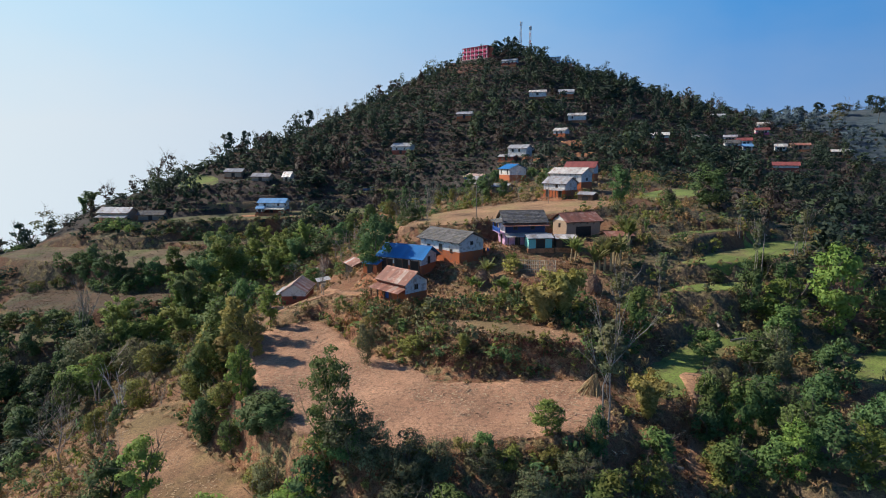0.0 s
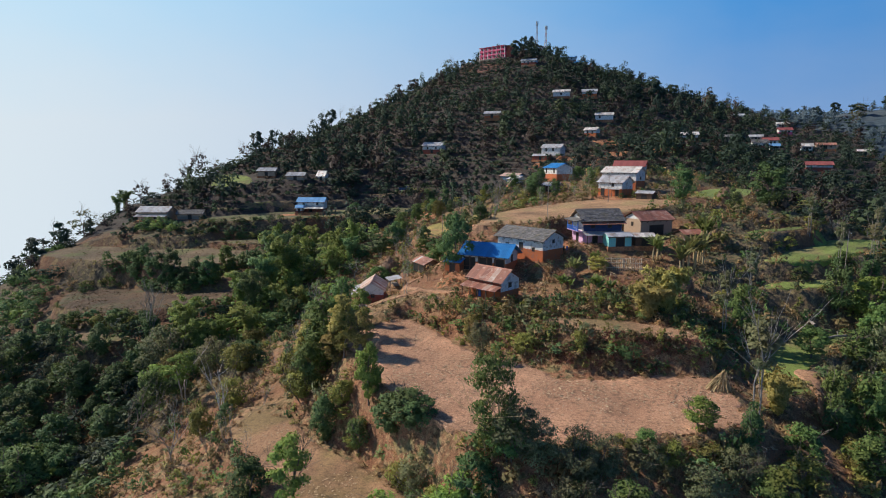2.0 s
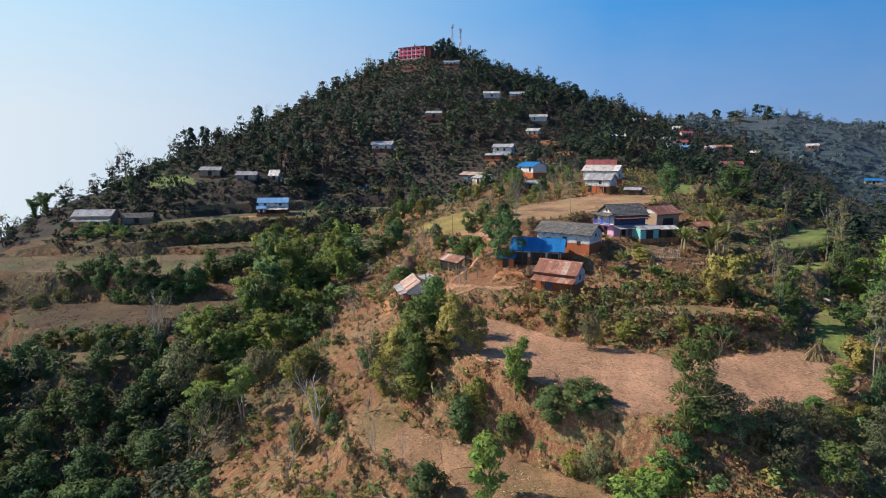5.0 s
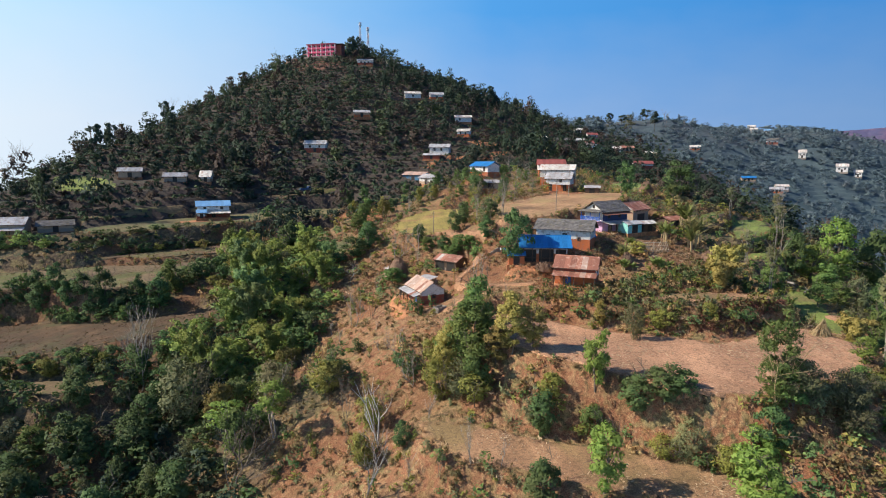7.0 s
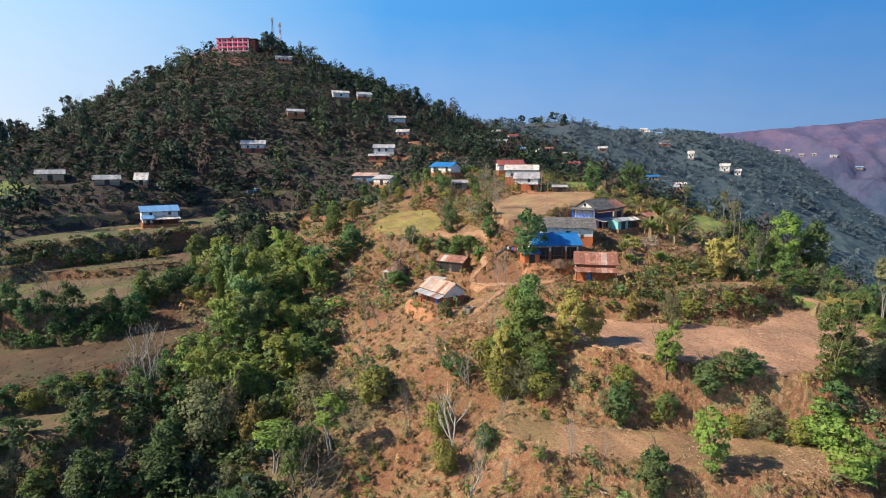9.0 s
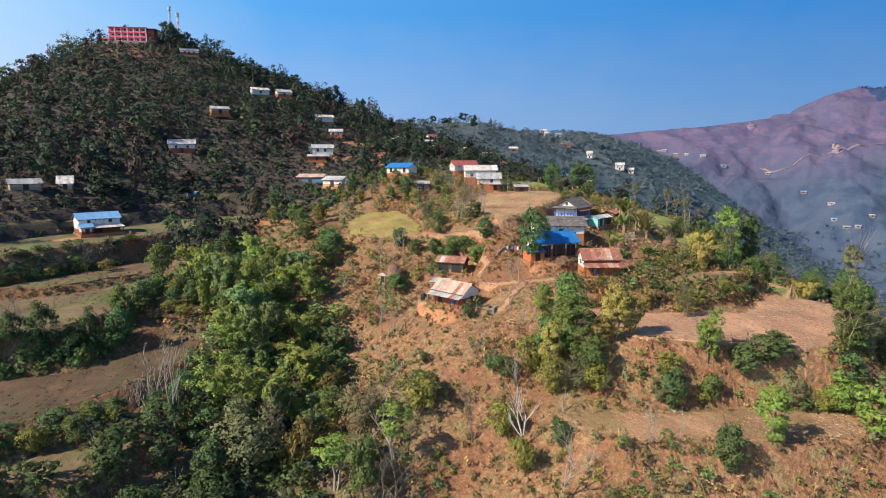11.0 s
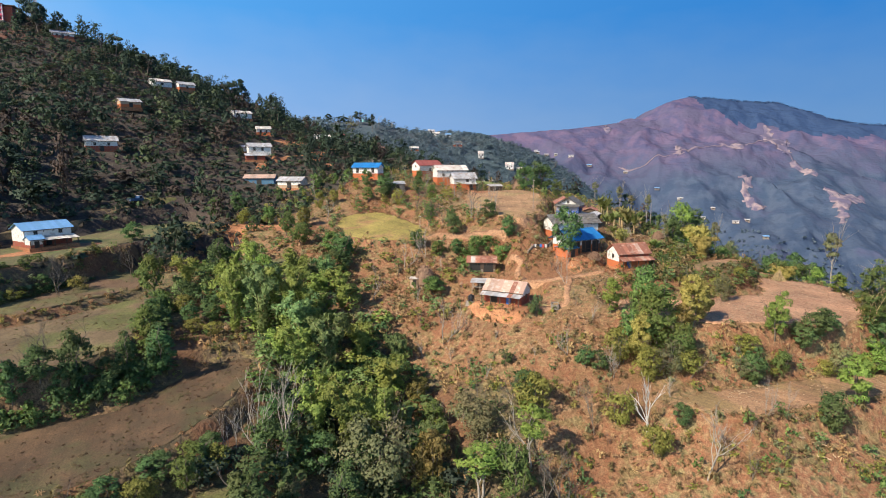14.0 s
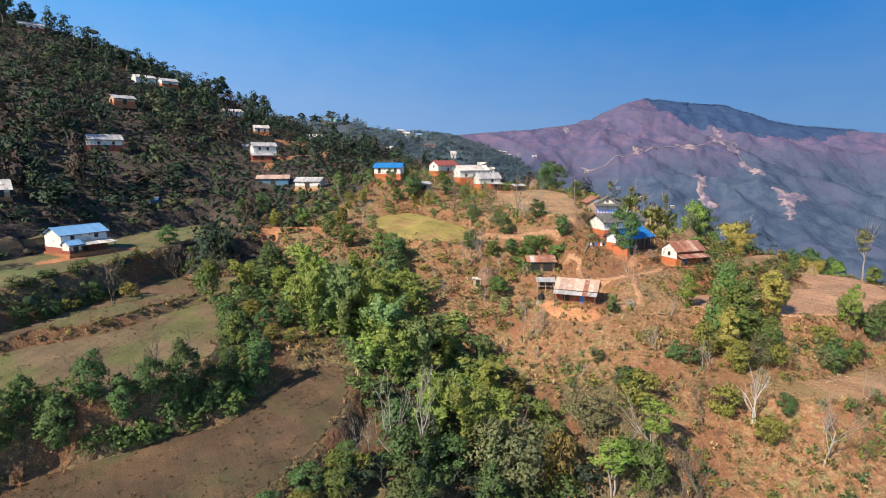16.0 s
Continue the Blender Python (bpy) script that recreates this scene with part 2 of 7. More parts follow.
def field_material(name, a, b, litter, amount, rows=0.0, angle=0.0, green=None):
    """Ploughed or grassy plot: clods, scattered litter and drill rows."""
    m, node, link = graph(name)
    pos = place(node)
    col = mixed(node, ramp(node, grain(node, 0.3, 5.0, pos), 0.36, 0.64), a, b)
    speck = node("TexVoronoi", Vector=node("VectorMath", _0=pos, _1=node("TexNoise", Vector=pos, Scale=1.3, Detail=3.0).outputs["Color"]).outputs[0], Scale=3.1)
    bits = node("Math", _0=node("MapRange", Value=speck.outputs["Distance"], **{"From__Min": 0.15, "From__Max": 0.27, "To__Min": amount, "To__Max": 0.0}).outputs[0], _1=ramp(node, grain(node, 0.45, 6.0, pos), 0.42, 0.62))
    bits.operation = "MULTIPLY"
    col = mixed(node, bits.outputs[0], col, litter)
    if green:
        col = mixed(node, ramp(node, grain(node, 0.11, 4.0, pos), 0.5, 0.62), col, green)
    turned = node("VectorRotate", Vector=pos, Angle=angle)
    turned.rotation_type = "Z_AXIS"
    wave = node("TexWave", Vector=turned.outputs[0], Scale=0.35, Distortion=2.5, Detail=3.0)
    h = node("Math", _0=grain(node, 4.0, 6.0, pos), _1=node("Math", _0=wave.outputs["Fac"], _1=rows).outputs[0])
    h.inputs[1].links[0].from_node.operation = "MULTIPLY"
    clod = grain(node, 2.2, 6.0, pos)
    col = mixed(node, ramp(node, clod, 0.5, 0.66), col, mixed(node, 0.5, col, (0.08, 0.05, 0.03)))
    worn = node("MapRange", Value=grain(node, 0.13, 7.0, pos), **{"From__Min": 0.3, "From__Max": 0.7, "To__Min": 0.72, "To__Max": 1.25}).outputs[0]
    streak = node("MapRange", Value=grain(node, 1.0, 4.0, node("Mapping", Vector=turned.outputs[0], Scale=(0.9, 0.08, 1.0)).outputs[0]), **{"From__Min": 0.3, "From__Max": 0.7, "To__Min": 0.85, "To__Max": 1.15}).outputs[0]
    tone = node("Math", _0=worn, _1=streak)
    tone.operation = "MULTIPLY"
    crumb = node("Math", _0=tone.outputs[0], _1=node("MapRange", Value=grain(node, 6.5, 4.0, pos), **{"From__Min": 0.3, "From__Max": 0.7, "To__Min": 0.66, "To__Max": 1.34}).outputs[0])
    crumb.operation = "MULTIPLY"
    col = node("HueSaturation", Color=col, Value=crumb.outputs[0]).outputs[0]
    bp = node("Bump", Height=h.outputs[0], Strength=0.45, Distance=0.25)
    link(node("BsdfPrincipled", **{"Base__Color": col, "Roughness": 0.95, "Normal": bp.outputs[0]}).outputs[0])
    return m


M["plough"] = field_material("ploughed_earth", (0.46, 0.26, 0.15), (0.39, 0.21, 0.12), (0.62, 0.47, 0.33), 0.6, 0.0, 0.5)
M["stubble"] = field_material("straw_stubble", (0.38, 0.22, 0.12), (0.30, 0.17, 0.09), (0.52, 0.38, 0.25), 0.5, 0.0, 0.2, (0.25, 0.17, 0.075))
M["drygreen"] = field_material("dry_pasture", (0.205, 0.14, 0.076), (0.165, 0.12, 0.062), (0.3, 0.22, 0.13), 0.3, 0.01, 1.1, (0.14, 0.145, 0.045))
M["pasture"] = field_material("mown_pasture", (0.42, 0.25, 0.125), (0.35, 0.2, 0.10), (0.48, 0.33, 0.18), 0.3, 0.03, 1.1, (0.33, 0.23, 0.10))
M["olive"] = field_material("olive_pasture", (0.145, 0.14, 0.056), (0.18, 0.145, 0.068), (0.23, 0.19, 0.095), 0.3, 0.02, 1.1, (0.115, 0.14, 0.048))
M["brownfield"] = field_material("brown_fallow", (0.18, 0.11, 0.062), (0.14, 0.086, 0.048), (0.25, 0.17, 0.10), 0.35, 0.01, 0.6, (0.14, 0.13, 0.05))
M["darkfield"] = field_material("dark_stubble", (0.135, 0.08, 0.042), (0.09, 0.06, 0.032), (0.2, 0.13, 0.072), 0.5, 0.09, 0.62, (0.085, 0.08, 0.032))
M["grassfield"] = field_material("young_crop", (0.15, 0.21, 0.04), (0.2, 0.25, 0.055), (0.26, 0.26, 0.08), 0.4, 0.05, 0.9, (0.22, 0.2, 0.07))
M["yellowfield"] = field_material("mustard_grass", (0.35, 0.27, 0.075), (0.28, 0.235, 0.058), (0.4, 0.3, 0.1), 0.4, 0.03, 0.3, (0.36, 0.2, 0.09))
M["earth"] = field_material("swept_red_earth", (0.45, 0.21, 0.10), (0.38, 0.16, 0.075), (0.5, 0.28, 0.16), 0.15)
M["redbank"] = field_material("cut_red_bank", (0.19, 0.085, 0.055), (0.15, 0.075, 0.05), (0.22, 0.14, 0.1), 0.3)
M["path"] = field_material("trodden_path", (0.44, 0.25, 0.14), (0.36, 0.19, 0.1), (0.5, 0.34, 0.22), 0.25)


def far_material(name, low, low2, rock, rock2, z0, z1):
    """Distant slopes: woods low down, bare earth above, patched into one another, in haze-tinted colours."""
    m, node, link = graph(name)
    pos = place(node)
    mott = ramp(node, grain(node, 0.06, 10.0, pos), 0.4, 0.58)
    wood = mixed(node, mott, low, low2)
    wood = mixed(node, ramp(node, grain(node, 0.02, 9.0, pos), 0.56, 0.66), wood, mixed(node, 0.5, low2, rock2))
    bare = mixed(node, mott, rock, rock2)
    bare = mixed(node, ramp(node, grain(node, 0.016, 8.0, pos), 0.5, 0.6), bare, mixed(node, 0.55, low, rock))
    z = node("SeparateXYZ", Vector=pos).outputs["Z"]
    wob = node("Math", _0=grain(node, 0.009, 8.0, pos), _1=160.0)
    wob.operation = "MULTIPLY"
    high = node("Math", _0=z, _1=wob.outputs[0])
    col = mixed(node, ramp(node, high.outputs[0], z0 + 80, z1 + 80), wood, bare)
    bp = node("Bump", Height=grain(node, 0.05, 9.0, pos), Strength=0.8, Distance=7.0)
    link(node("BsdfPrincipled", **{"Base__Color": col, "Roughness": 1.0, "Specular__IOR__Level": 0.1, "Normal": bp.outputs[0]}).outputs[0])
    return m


# blue and violet stand for distance haze over woods and bare rock
M["hazeslope"] = far_material("far_slopes", (0.05, 0.078, 0.13), (0.076, 0.104, 0.155), (0.152, 0.115, 0.182), (0.092, 0.09, 0.165), 0, 75)
M["mountain"] = M["hazeslope"]
# far ridge ground, haze mixed into its wood and earth colours
M["hazeridge"] = far_material("far_ridge_woods_hazed", (0.062, 0.098, 0.112), (0.086, 0.126, 0.134), (0.105, 0.12, 0.124), (0.08, 0.11, 0.126), 0, 75)
# forest cap, its blue painted in for the haze
M["hazecap"] = far_material("mountain_forest_hazed", (0.034, 0.066, 0.14), (0.045, 0.08, 0.155), (0.034, 0.066, 0.14), (0.034, 0.066, 0.14), 500, 600)


def scar_material(name, bare, slope):
    """Raw earth broken up by the slope's haze-tinted colour."""
    m, node, link = graph(name)
    pos = place(node)
    col = mixed(node, ramp(node, grain(node, 0.07, 9.0, pos), 0.4, 0.53), bare, slope)
    col = mixed(node, ramp(node, grain(node, 0.3, 5.0, pos), 0.45, 0.6), col, mixed(node, 0.4, col, slope))
    bp = node("Bump", Height=grain(node, 0.1, 8.0, pos), Strength=0.8, Distance=4.0)
    link(node("BsdfPrincipled", **{"Base__Color": col, "Roughness": 1.0, "Normal": bp.outputs[0]}).outputs[0])
    return m


# scar and road cut fade into the haze-violet slope tone
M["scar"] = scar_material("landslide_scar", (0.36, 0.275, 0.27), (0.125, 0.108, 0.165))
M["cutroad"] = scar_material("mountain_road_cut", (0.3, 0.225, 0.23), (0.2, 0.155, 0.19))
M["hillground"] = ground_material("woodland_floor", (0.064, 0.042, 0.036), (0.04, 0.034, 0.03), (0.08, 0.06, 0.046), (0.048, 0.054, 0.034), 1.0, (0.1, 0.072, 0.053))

M["gullyground"] = ground_material("gully_floor", (0.13, 0.085, 0.05), (0.085, 0.068, 0.04), (0.17, 0.12, 0.065), (0.08, 0.095, 0.035), 1.2)

# ---- landforms: crest, bench and gully lines of the plan, x, y and height ----
LAND = {
    "lower_spur": [(-26, 88, 13.2), (-20, 70, 12.5), (-8, 54, 12.3), (0, 64, 12.4), (12, 57, 12.3), (17, 66, 12.4), (4, 79, 16.4), (15, 75, 16.0)],
    "house_benches": [(-7, 93, 16.8), (-8, 104, 19.2), (2, 106, 21.2), (10, 107, 23.2), (24, 111, 23.6), (-31, 108, 12.1), (-20, 121, 15.5), (-40, 105, 8.2), (-30, 95, 12.5), (-18, 105, 16.5)],
    "upper_bench": [(-9, 118, 25.0), (3, 116, 26.4), (5, 128, 28.2), (20, 132, 29.0), (28, 146, 30.1), (40, 135, 29.2), (-16, 124, 19.5)],
    "upper_village": [(36, 158, 31.6), (41, 171, 34.0), (21, 181, 33.3), (17, 168, 30.2), (11, 212, 30.8), (32, 241, 41.4), (-18, 259, 42.4), (50, 254, 48.4)],
    "saddle_plot": [(-10, 155, 23.1), (-2, 165, 23.4), (-17, 137, 20.3), (-24, 168, 19.8), (-30, 150, 15.0)],
    "lower_bench": [(-41, 72, 4.1), (-30, 60, 4.2), (-18, 49, 4.2), (-32, 84, 8.0)],
    "west_gully": [(-55, 86, -2.8), (-60, 97, -1.5), (-72, 112, -4.5), (-80, 95, -12), (-60, 65, -6), (-45, 40, -8), (-100, 110, -9), (-52, 122, 1.5), (-42, 134, 8.5), (-60, 20, -18)],
    "west_terraces": [(-105, 157, 2.9), (-82, 140, 4.7), (-66, 141, 5.8), (-95, 168, 10.8), (-77, 166, 10.9), (-60, 178, 12.0), (-77, 195, 18.0), (-64, 208, 20.8), (-90, 200, 18.0), (-42, 216, 22), (-122, 172, 9.0), (-95, 124, 0.2)],
    "west_edge": [(-114, 203, 19.0), (-138, 200, 13), (-160, 180, -2), (-87, 240, 32.8), (-76, 228, 31), (-150, 235, 18), (-130, 247, 27), (-190, 210, -25), (-165, 140, -14), (-135, 115, -16), (-220, 150, -50)],
    "hill": [(8, 290, 60), (62, 292, 60.3), (47, 331, 75.5), (70, 331, 73.8), (45, 393, 101), (22, 436, 112.8), (68, 467, 121.5), (-25, 380, 87), (-74, 312, 54), (-103, 275, 42), (0, 480, 106), (60, 530, 98), (-60, 420, 70), (-140, 340, 20)],
    "east_slopes": [(100, 268, 48.3), (131, 281, 46.3), (129, 370, 80), (173, 367, 64), (137, 230, 34.8), (75, 185, 34), (55, 147, 30.4), (45, 104, 22), (60, 105, 22.2), (47, 98, 17.8), (85, 122, 21)],
    "east_lower": [(31, 72, 11.0), (48, 88, 13.0), (67, 88, 9.5), (47, 66, 7.5), (34, 58, 4.5), (110, 90, 0), (130, 150, 10), (10, 40, 4), (0, 20, -6), (60, 30, -15), (-25, 30, -4)],
    "far_ridge": [(305, 388, 74), (263, 247, 19.5), (355, 314, 41), (215, 372, 61), (220, 150, -25), (300, 60, -75), (430, 330, 62), (560, 300, 46), (480, 170, -40), (420, 450, 66), (600, 430, 62)],
    "outer": [(0, -200, -120), (-300, 0, -140), (300, -150, -130), (-300, 300, -140), (-250, 500, -130), (150, 700, -20), (450, 700, 10), (650, 120, -95), (650, -100, -105), (-500, 200, -165), (800, 600, 40)],
}
SPOTS = np.array([p for line in LAND.values() for p in line], float)


def kernel(r2):
    return np.sqrt(r2 + 36.0)


_d = ((SPOTS[:, None, :2] - SPOTS[None, :, :2]) ** 2).sum(-1)
_n = len(SPOTS)
_A = np.zeros((_n + 3, _n + 3))
_A[:_n, :_n] = -kernel(_d) + np.eye(_n) * 0.4
_A[:_n, _n], _A[:_n, _n + 1:] = 1, SPOTS[:, :2] / 100
_A[_n:, :_n] = _A[:_n, _n:].T
WEIGHTS = np.linalg.solve(_A, np.concatenate([SPOTS[:, 2], np.zeros(3)]))

# level pads under the village houses: x, y, height, turn, length, width
PADS = [(-6.8, 92.8, 16.9, -46, 9, 8.5), (-29, 111, 12.2, -89, 10, 8), (-18.5, 121.5, 15.5, -64, 9, 6.5), (-7, 104.4, 19.2, -22, 11, 9), (1.6, 108, 21.2, -48, 12.5, 8),
        (15, 112.4, 23.5, 9, 12, 10), (28.5, 118, 24.2, 22, 11, 7), (31.2, 151.9, 30.1, -48, 9, 9), (35.5, 159, 31.6, -44, 11.5, 7.5), (41.5, 171.5, 34, -28, 10, 7),
        (22, 182, 33.3, -74, 10, 7.5), (-62.6, 210.4, 20.8, -2, 13, 11), (-18, 261.5, 42.4, -24, 11, 8), (32.4, 242.6, 41.4, -34, 11, 8), (-117, 204, 18.3, -6, 13, 9), (-105, 205, 18.6, 5, 10, 7)]

# plots cut flat into the slopes: outline, height, fade of the bank
PLOTS = {}


def inside(x, y, poly):
    """Signed distance to an outline, positive inside."""
    x, y = np.asarray(x, float), np.asarray(y, float)
    best, odd = np.full(x.shape, 1e9), np.zeros(x.shape, bool)
    n = len(poly)
    for i in range(n):
        (ax, ay), (bx, by) = poly[i], poly[(i + 1) % n]
        ex, ey = bx - ax, by - ay
        k = np.clip(((x - ax) * ex + (y - ay) * ey) / (ex * ex + ey * ey + 1e-9), 0, 1)
        best = np.minimum(best, np.hypot(x - ax - k * ex, y - ay - k * ey))
        cross = ((ay > y) != (by > y)) & (x < ex * (y - ay) / (ey if abs(ey) > 1e-9 else 1e-9) + ax)
        odd ^= cross
    return np.where(odd, best, -best)


def ripple(x, y, s, seed=0.0):
    return (np.sin(x / s + seed) * np.cos(y / s * 1.13 - seed * 2) + 0.6 * np.sin((x + y) / s * 1.71 + 3 * seed) + 0.4 * np.cos((x - 1.4 * y) / s * 2.9 + seed)) / 2.0


def lattice(i, j, seed):
    v = np.sin(i * 127.1 + j * 311.7 + seed * 74.7) * 43758.5453
    return v - np.floor(v)


def fbm(x, y, scale, octaves=5, seed=0.0):
    """Smooth lattice noise from -1 to 1."""
    out, amp, tot = np.zeros(np.shape(x)), 1.0, 0.0
    for o in range(octaves):
        u, v = x / scale * 2 ** o + 17.3 * o, y / scale * 2 ** o - 9.1 * o
        i, j = np.floor(u), np.floor(v)
        f, g = u - i, v - j
        f, g = f * f * (3 - 2 * f), g * g * (3 - 2 * g)
        n = (lattice(i, j, seed) * (1 - f) + lattice(i + 1, j, seed) * f) * (1 - g) + (lattice(i, j + 1, seed) * (1 - f) + lattice(i + 1, j + 1, seed) * f) * g
        out += amp * (2 * n - 1)
        tot += amp
        amp *= 0.5
    return out / tot


MOUNTAIN = [(640, 470, 74), (760, 330, 88), (850, 250, 104), (905, 205, 138), (935, 190, 145), (985, 120, 138), (1005, 60, 134), (1010, 10, 112), (1020, -60, 96), (1040, -180, 84), (1050, -400, 60)]


def crest(x, y):
    out = np.full(x.shape, -1e9)
    for (ax, ay, az), (bx, by, bz) in zip(MOUNTAIN[:-1], MOUNTAIN[1:]):
        ex, ey = bx - ax, by - ay
        k = np.clip(((x - ax) * ex + (y - ay) * ey) / (ex * ex + ey * ey), 0, 1)
        d = np.hypot(x - ax - k * ex, y - ay - k * ey)
        h = az + k * (bz - az)
        rough = np.abs(fbm(x + 40 * fbm(x, y, 150.0, 3, 5.0), y, 120.0, 5, 2.0))
        out = np.maximum(out, h - 0.5 * np.maximum(d - 6, 0) * (1 - 0.12 * fbm(x, y, 260.0, 3, 7.0)) - 55 * (rough - 0.2) * np.minimum(d / 110, 1) + 3 * fbm(x, y, 18.0, 3, 3.0) * np.minimum(d / 12, 1))
    return out


def ground_z(x, y, plots=True):
    x, y = np.asarray(x, float), np.asarray(y, float)
    shape = x.shape
    xf, yf = x.ravel(), y.ravel()
    z = np.empty(xf.shape)
    for i in range(0, len(xf), 20000):
        a, b = xf[i:i + 20000], yf[i:i + 20000]
        k = -kernel((a[:, None] - SPOTS[:, 0]) ** 2 + (b[:, None] - SPOTS[:, 1]) ** 2)
        z[i:i + 20000] = k @ WEIGHTS[:_n] + WEIGHTS[_n] + (a * WEIGHTS[_n + 1] + b * WEIGHTS[_n + 2]) / 100
    far = np.hypot(xf - 20, yf - 150)
    z += ripple(xf, yf, 7.0) * 0.25 + fbm(xf, yf, 9.0, 4, 1.0) * 0.45 + fbm(xf, yf, 60.0, 3, 4.0) * 2.5 * np.clip((far - 110) / 100, 0, 1) + ripple(xf, yf, 31.0, 2.1) * np.clip((far - 120) / 150, 0, 1) * 2.0
    # stepped terraces over the hill and the slopes
    wob = z + 0.9 * ripple(xf, yf, 17.0, 0.4)
    step = 2.4
    f = wob / step - np.floor(wob / step)
    stair = (np.floor(wob / step) + np.clip((f - 0.68) / 0.26, 0, 1)) * step - wob
    share = 0.75 * np.clip((yf - 185) / 40, 0, 1) * np.clip((420 - far) / 80, 0, 1) + 0.55 * np.clip((xf - 25) / 20, 0, 1) * np.clip((190 - yf) / 20, 0, 1)
    z = z + stair * np.clip(share, 0, 0.8)
    valley = -165 + 8 * ripple(xf, yf, 60.0)
    k = np.clip((far - 520) / 700, 0, 1)
    z = z * (1 - k) + valley * k
    z = np.maximum(z, crest(xf, yf))
    if plots:
        for px, py, h, turn, lx, ly in PADS:
            c, s = math.cos(radians(turn)), math.sin(radians(turn))
            near = np.hypot(xf - px, yf - py) < 14
            u, v = (xf[near] - px) * c + (yf[near] - py) * s, -(xf[near] - px) * s + (yf[near] - py) * c
            k = np.clip(1 - np.hypot(np.maximum(np.abs(u) - lx / 2, 0), np.maximum(np.abs(v) - ly / 2, 0)) / 2.4, 0, 1)
            k = k * k * (3 - 2 * k)
            z[near] = z[near] * (1 - k) + h * k
        for poly, h, fade, tilt in PLOTS.values():
            px, py = [p[0] for p in poly], [p[1] for p in poly]
            near = (xf > min(px) - fade - 1) & (xf < max(px) + fade + 1) & (yf > min(py) - fade - 1) & (yf < max(py) + fade + 1)
            if near.any():
                s = np.clip((inside(xf[near], yf[near], poly) + 0.8) / fade + 1, 0, 1)
                s = s * s * (3 - 2 * s)
                cx, cy = sum(px) / len(px), sum(py) / len(py)
                flat = h + tilt[0] * (xf[near] - cx) + tilt[1] * (yf[near] - cy)
                z[near] = z[near] * (1 - s) + (flat + 0.06 * fbm(xf[near] + 0.4 * yf[near], yf[near] - 0.3 * xf[near], 3.7, 4, 31.0)) * s
    return z.reshape(shape)


def gz(x, y):
    return float(ground_z(np.array([x]), np.array([y]))[0])


PLOTS["main_field"] = ([(-30.0, 82), (-26.7, 90.5), (-21.2, 94), (-12.4, 80), (-3, 72), (-0.6, 68), (6, 67.5), (12.6, 69), (18.6, 67), (17.6, 57), (11.8, 54), (2.6, 52), (-7.4, 51.4), (-14, 54), (-21, 62)], 12.5, 2.2, (0, 0.012))
PLOTS["small_terrace"] = ([(-0.3, 81.4), (4.7, 82.3), (12, 80.2), (19.1, 75.3), (18, 71.5), (10.8, 72.5), (1.3, 77)], 16.4, 2.0, (0, 0))
PLOTS["lower_field"] = ([(-44, 77.6), (-37.4, 75.3), (-31.9, 68.5), (-23.6, 61), (-14.8, 50), (-20, 45), (-29.3, 53), (-37.2, 62), (-43, 68.5)], 4.1, 2.2, (0, 0))
PLOTS["upper_field"] = ([(-8, 117), (-2, 133), (10, 141), (23, 147), (36, 145), (42, 136), (36, 128), (22, 122), (10, 119.5), (3, 115.5)], 28.4, 1.3, (0.055, 0.045))
PLOTS["yellow_plot"] = ([(-17.5, 139.5), (-20.5, 149), (-20, 157), (-13, 167), (-2, 172), (5.5, 166), (1, 155), (-5, 145), (-11, 139)], 22.4, 2.5, (0.13, 0.03))
PLOTS["crop_plot"] = ([(-46, 182), (-32, 193), (-26, 191), (-42, 176)], 14.6, 2.5, (0, 0.03))
PLOTS["pasture_terrace"] = ([(-96, 184), (-90, 188), (-75, 190.5), (-56, 197), (-47, 199), (-58, 181.5), (-64, 180.5), (-80, 180.5), (-88, 184.6)], 13.4, 1.4, (0.015, 0.03))
PLOTS["middle_field"] = ([(-142, 180), (-140, 190), (-128, 190.5), (-116, 185), (-104, 182), (-92, 183), (-88, 182), (-79.5, 178), (-62, 178.2), (-59, 175.5), (-71, 161.5), (-81, 154.5), (-91.5, 153), (-97, 156), (-101, 161), (-116, 164), (-127, 169), (-137, 174)], 10.9, 1.6, (0.02, 0.02))
PLOTS["low_west_field"] = ([(-120, 158), (-107, 159), (-96.5, 153.2), (-90, 149.5), (-84.5, 146.2), (-76, 147.2), (-69, 148), (-64, 143), (-71, 136.5), (-83, 132), (-97, 132), (-112, 140)], 4.4, 1.6, (0.06, 0.0))
PLOTS["house_pasture"] = ([(-98, 203), (-80, 212), (-52, 216), (-38, 220), (-20, 217), (-23, 205), (-42, 202.5), (-60, 198), (-85, 194), (-97, 195)], 20.2, 2.0, (0.02, 0.06))
PLOTS["green_plot"] = ([(26.5, 74), (32.5, 80), (41, 86.5), (48, 87), (42, 79.5), (34, 72.5), (29.5, 65.5), (25, 65.3), (24.5, 68.6)], 11.7, 2.0, (0.02, 0.02))
PLOTS["east_terrace"] = ([(43, 100.8), (50, 108), (58, 114.5), (70, 124), (79, 126.5), (80, 122), (64, 106), (52, 101)], 21.8, 1.5, (0, 0.02))
PLOTS["east_terrace_low"] = ([(39, 93.6), (43, 97.5), (50, 99), (58, 101), (54, 95.5), (46, 93)], 18.3, 1.5, (0, 0.02))
PLOTS["east_terrace_high"] = ([(47, 113), (47.8, 116), (56, 120.4), (64, 123.4), (64.6, 120.6), (55, 116.2)], 25.2, 1.4, (0, 0.02))
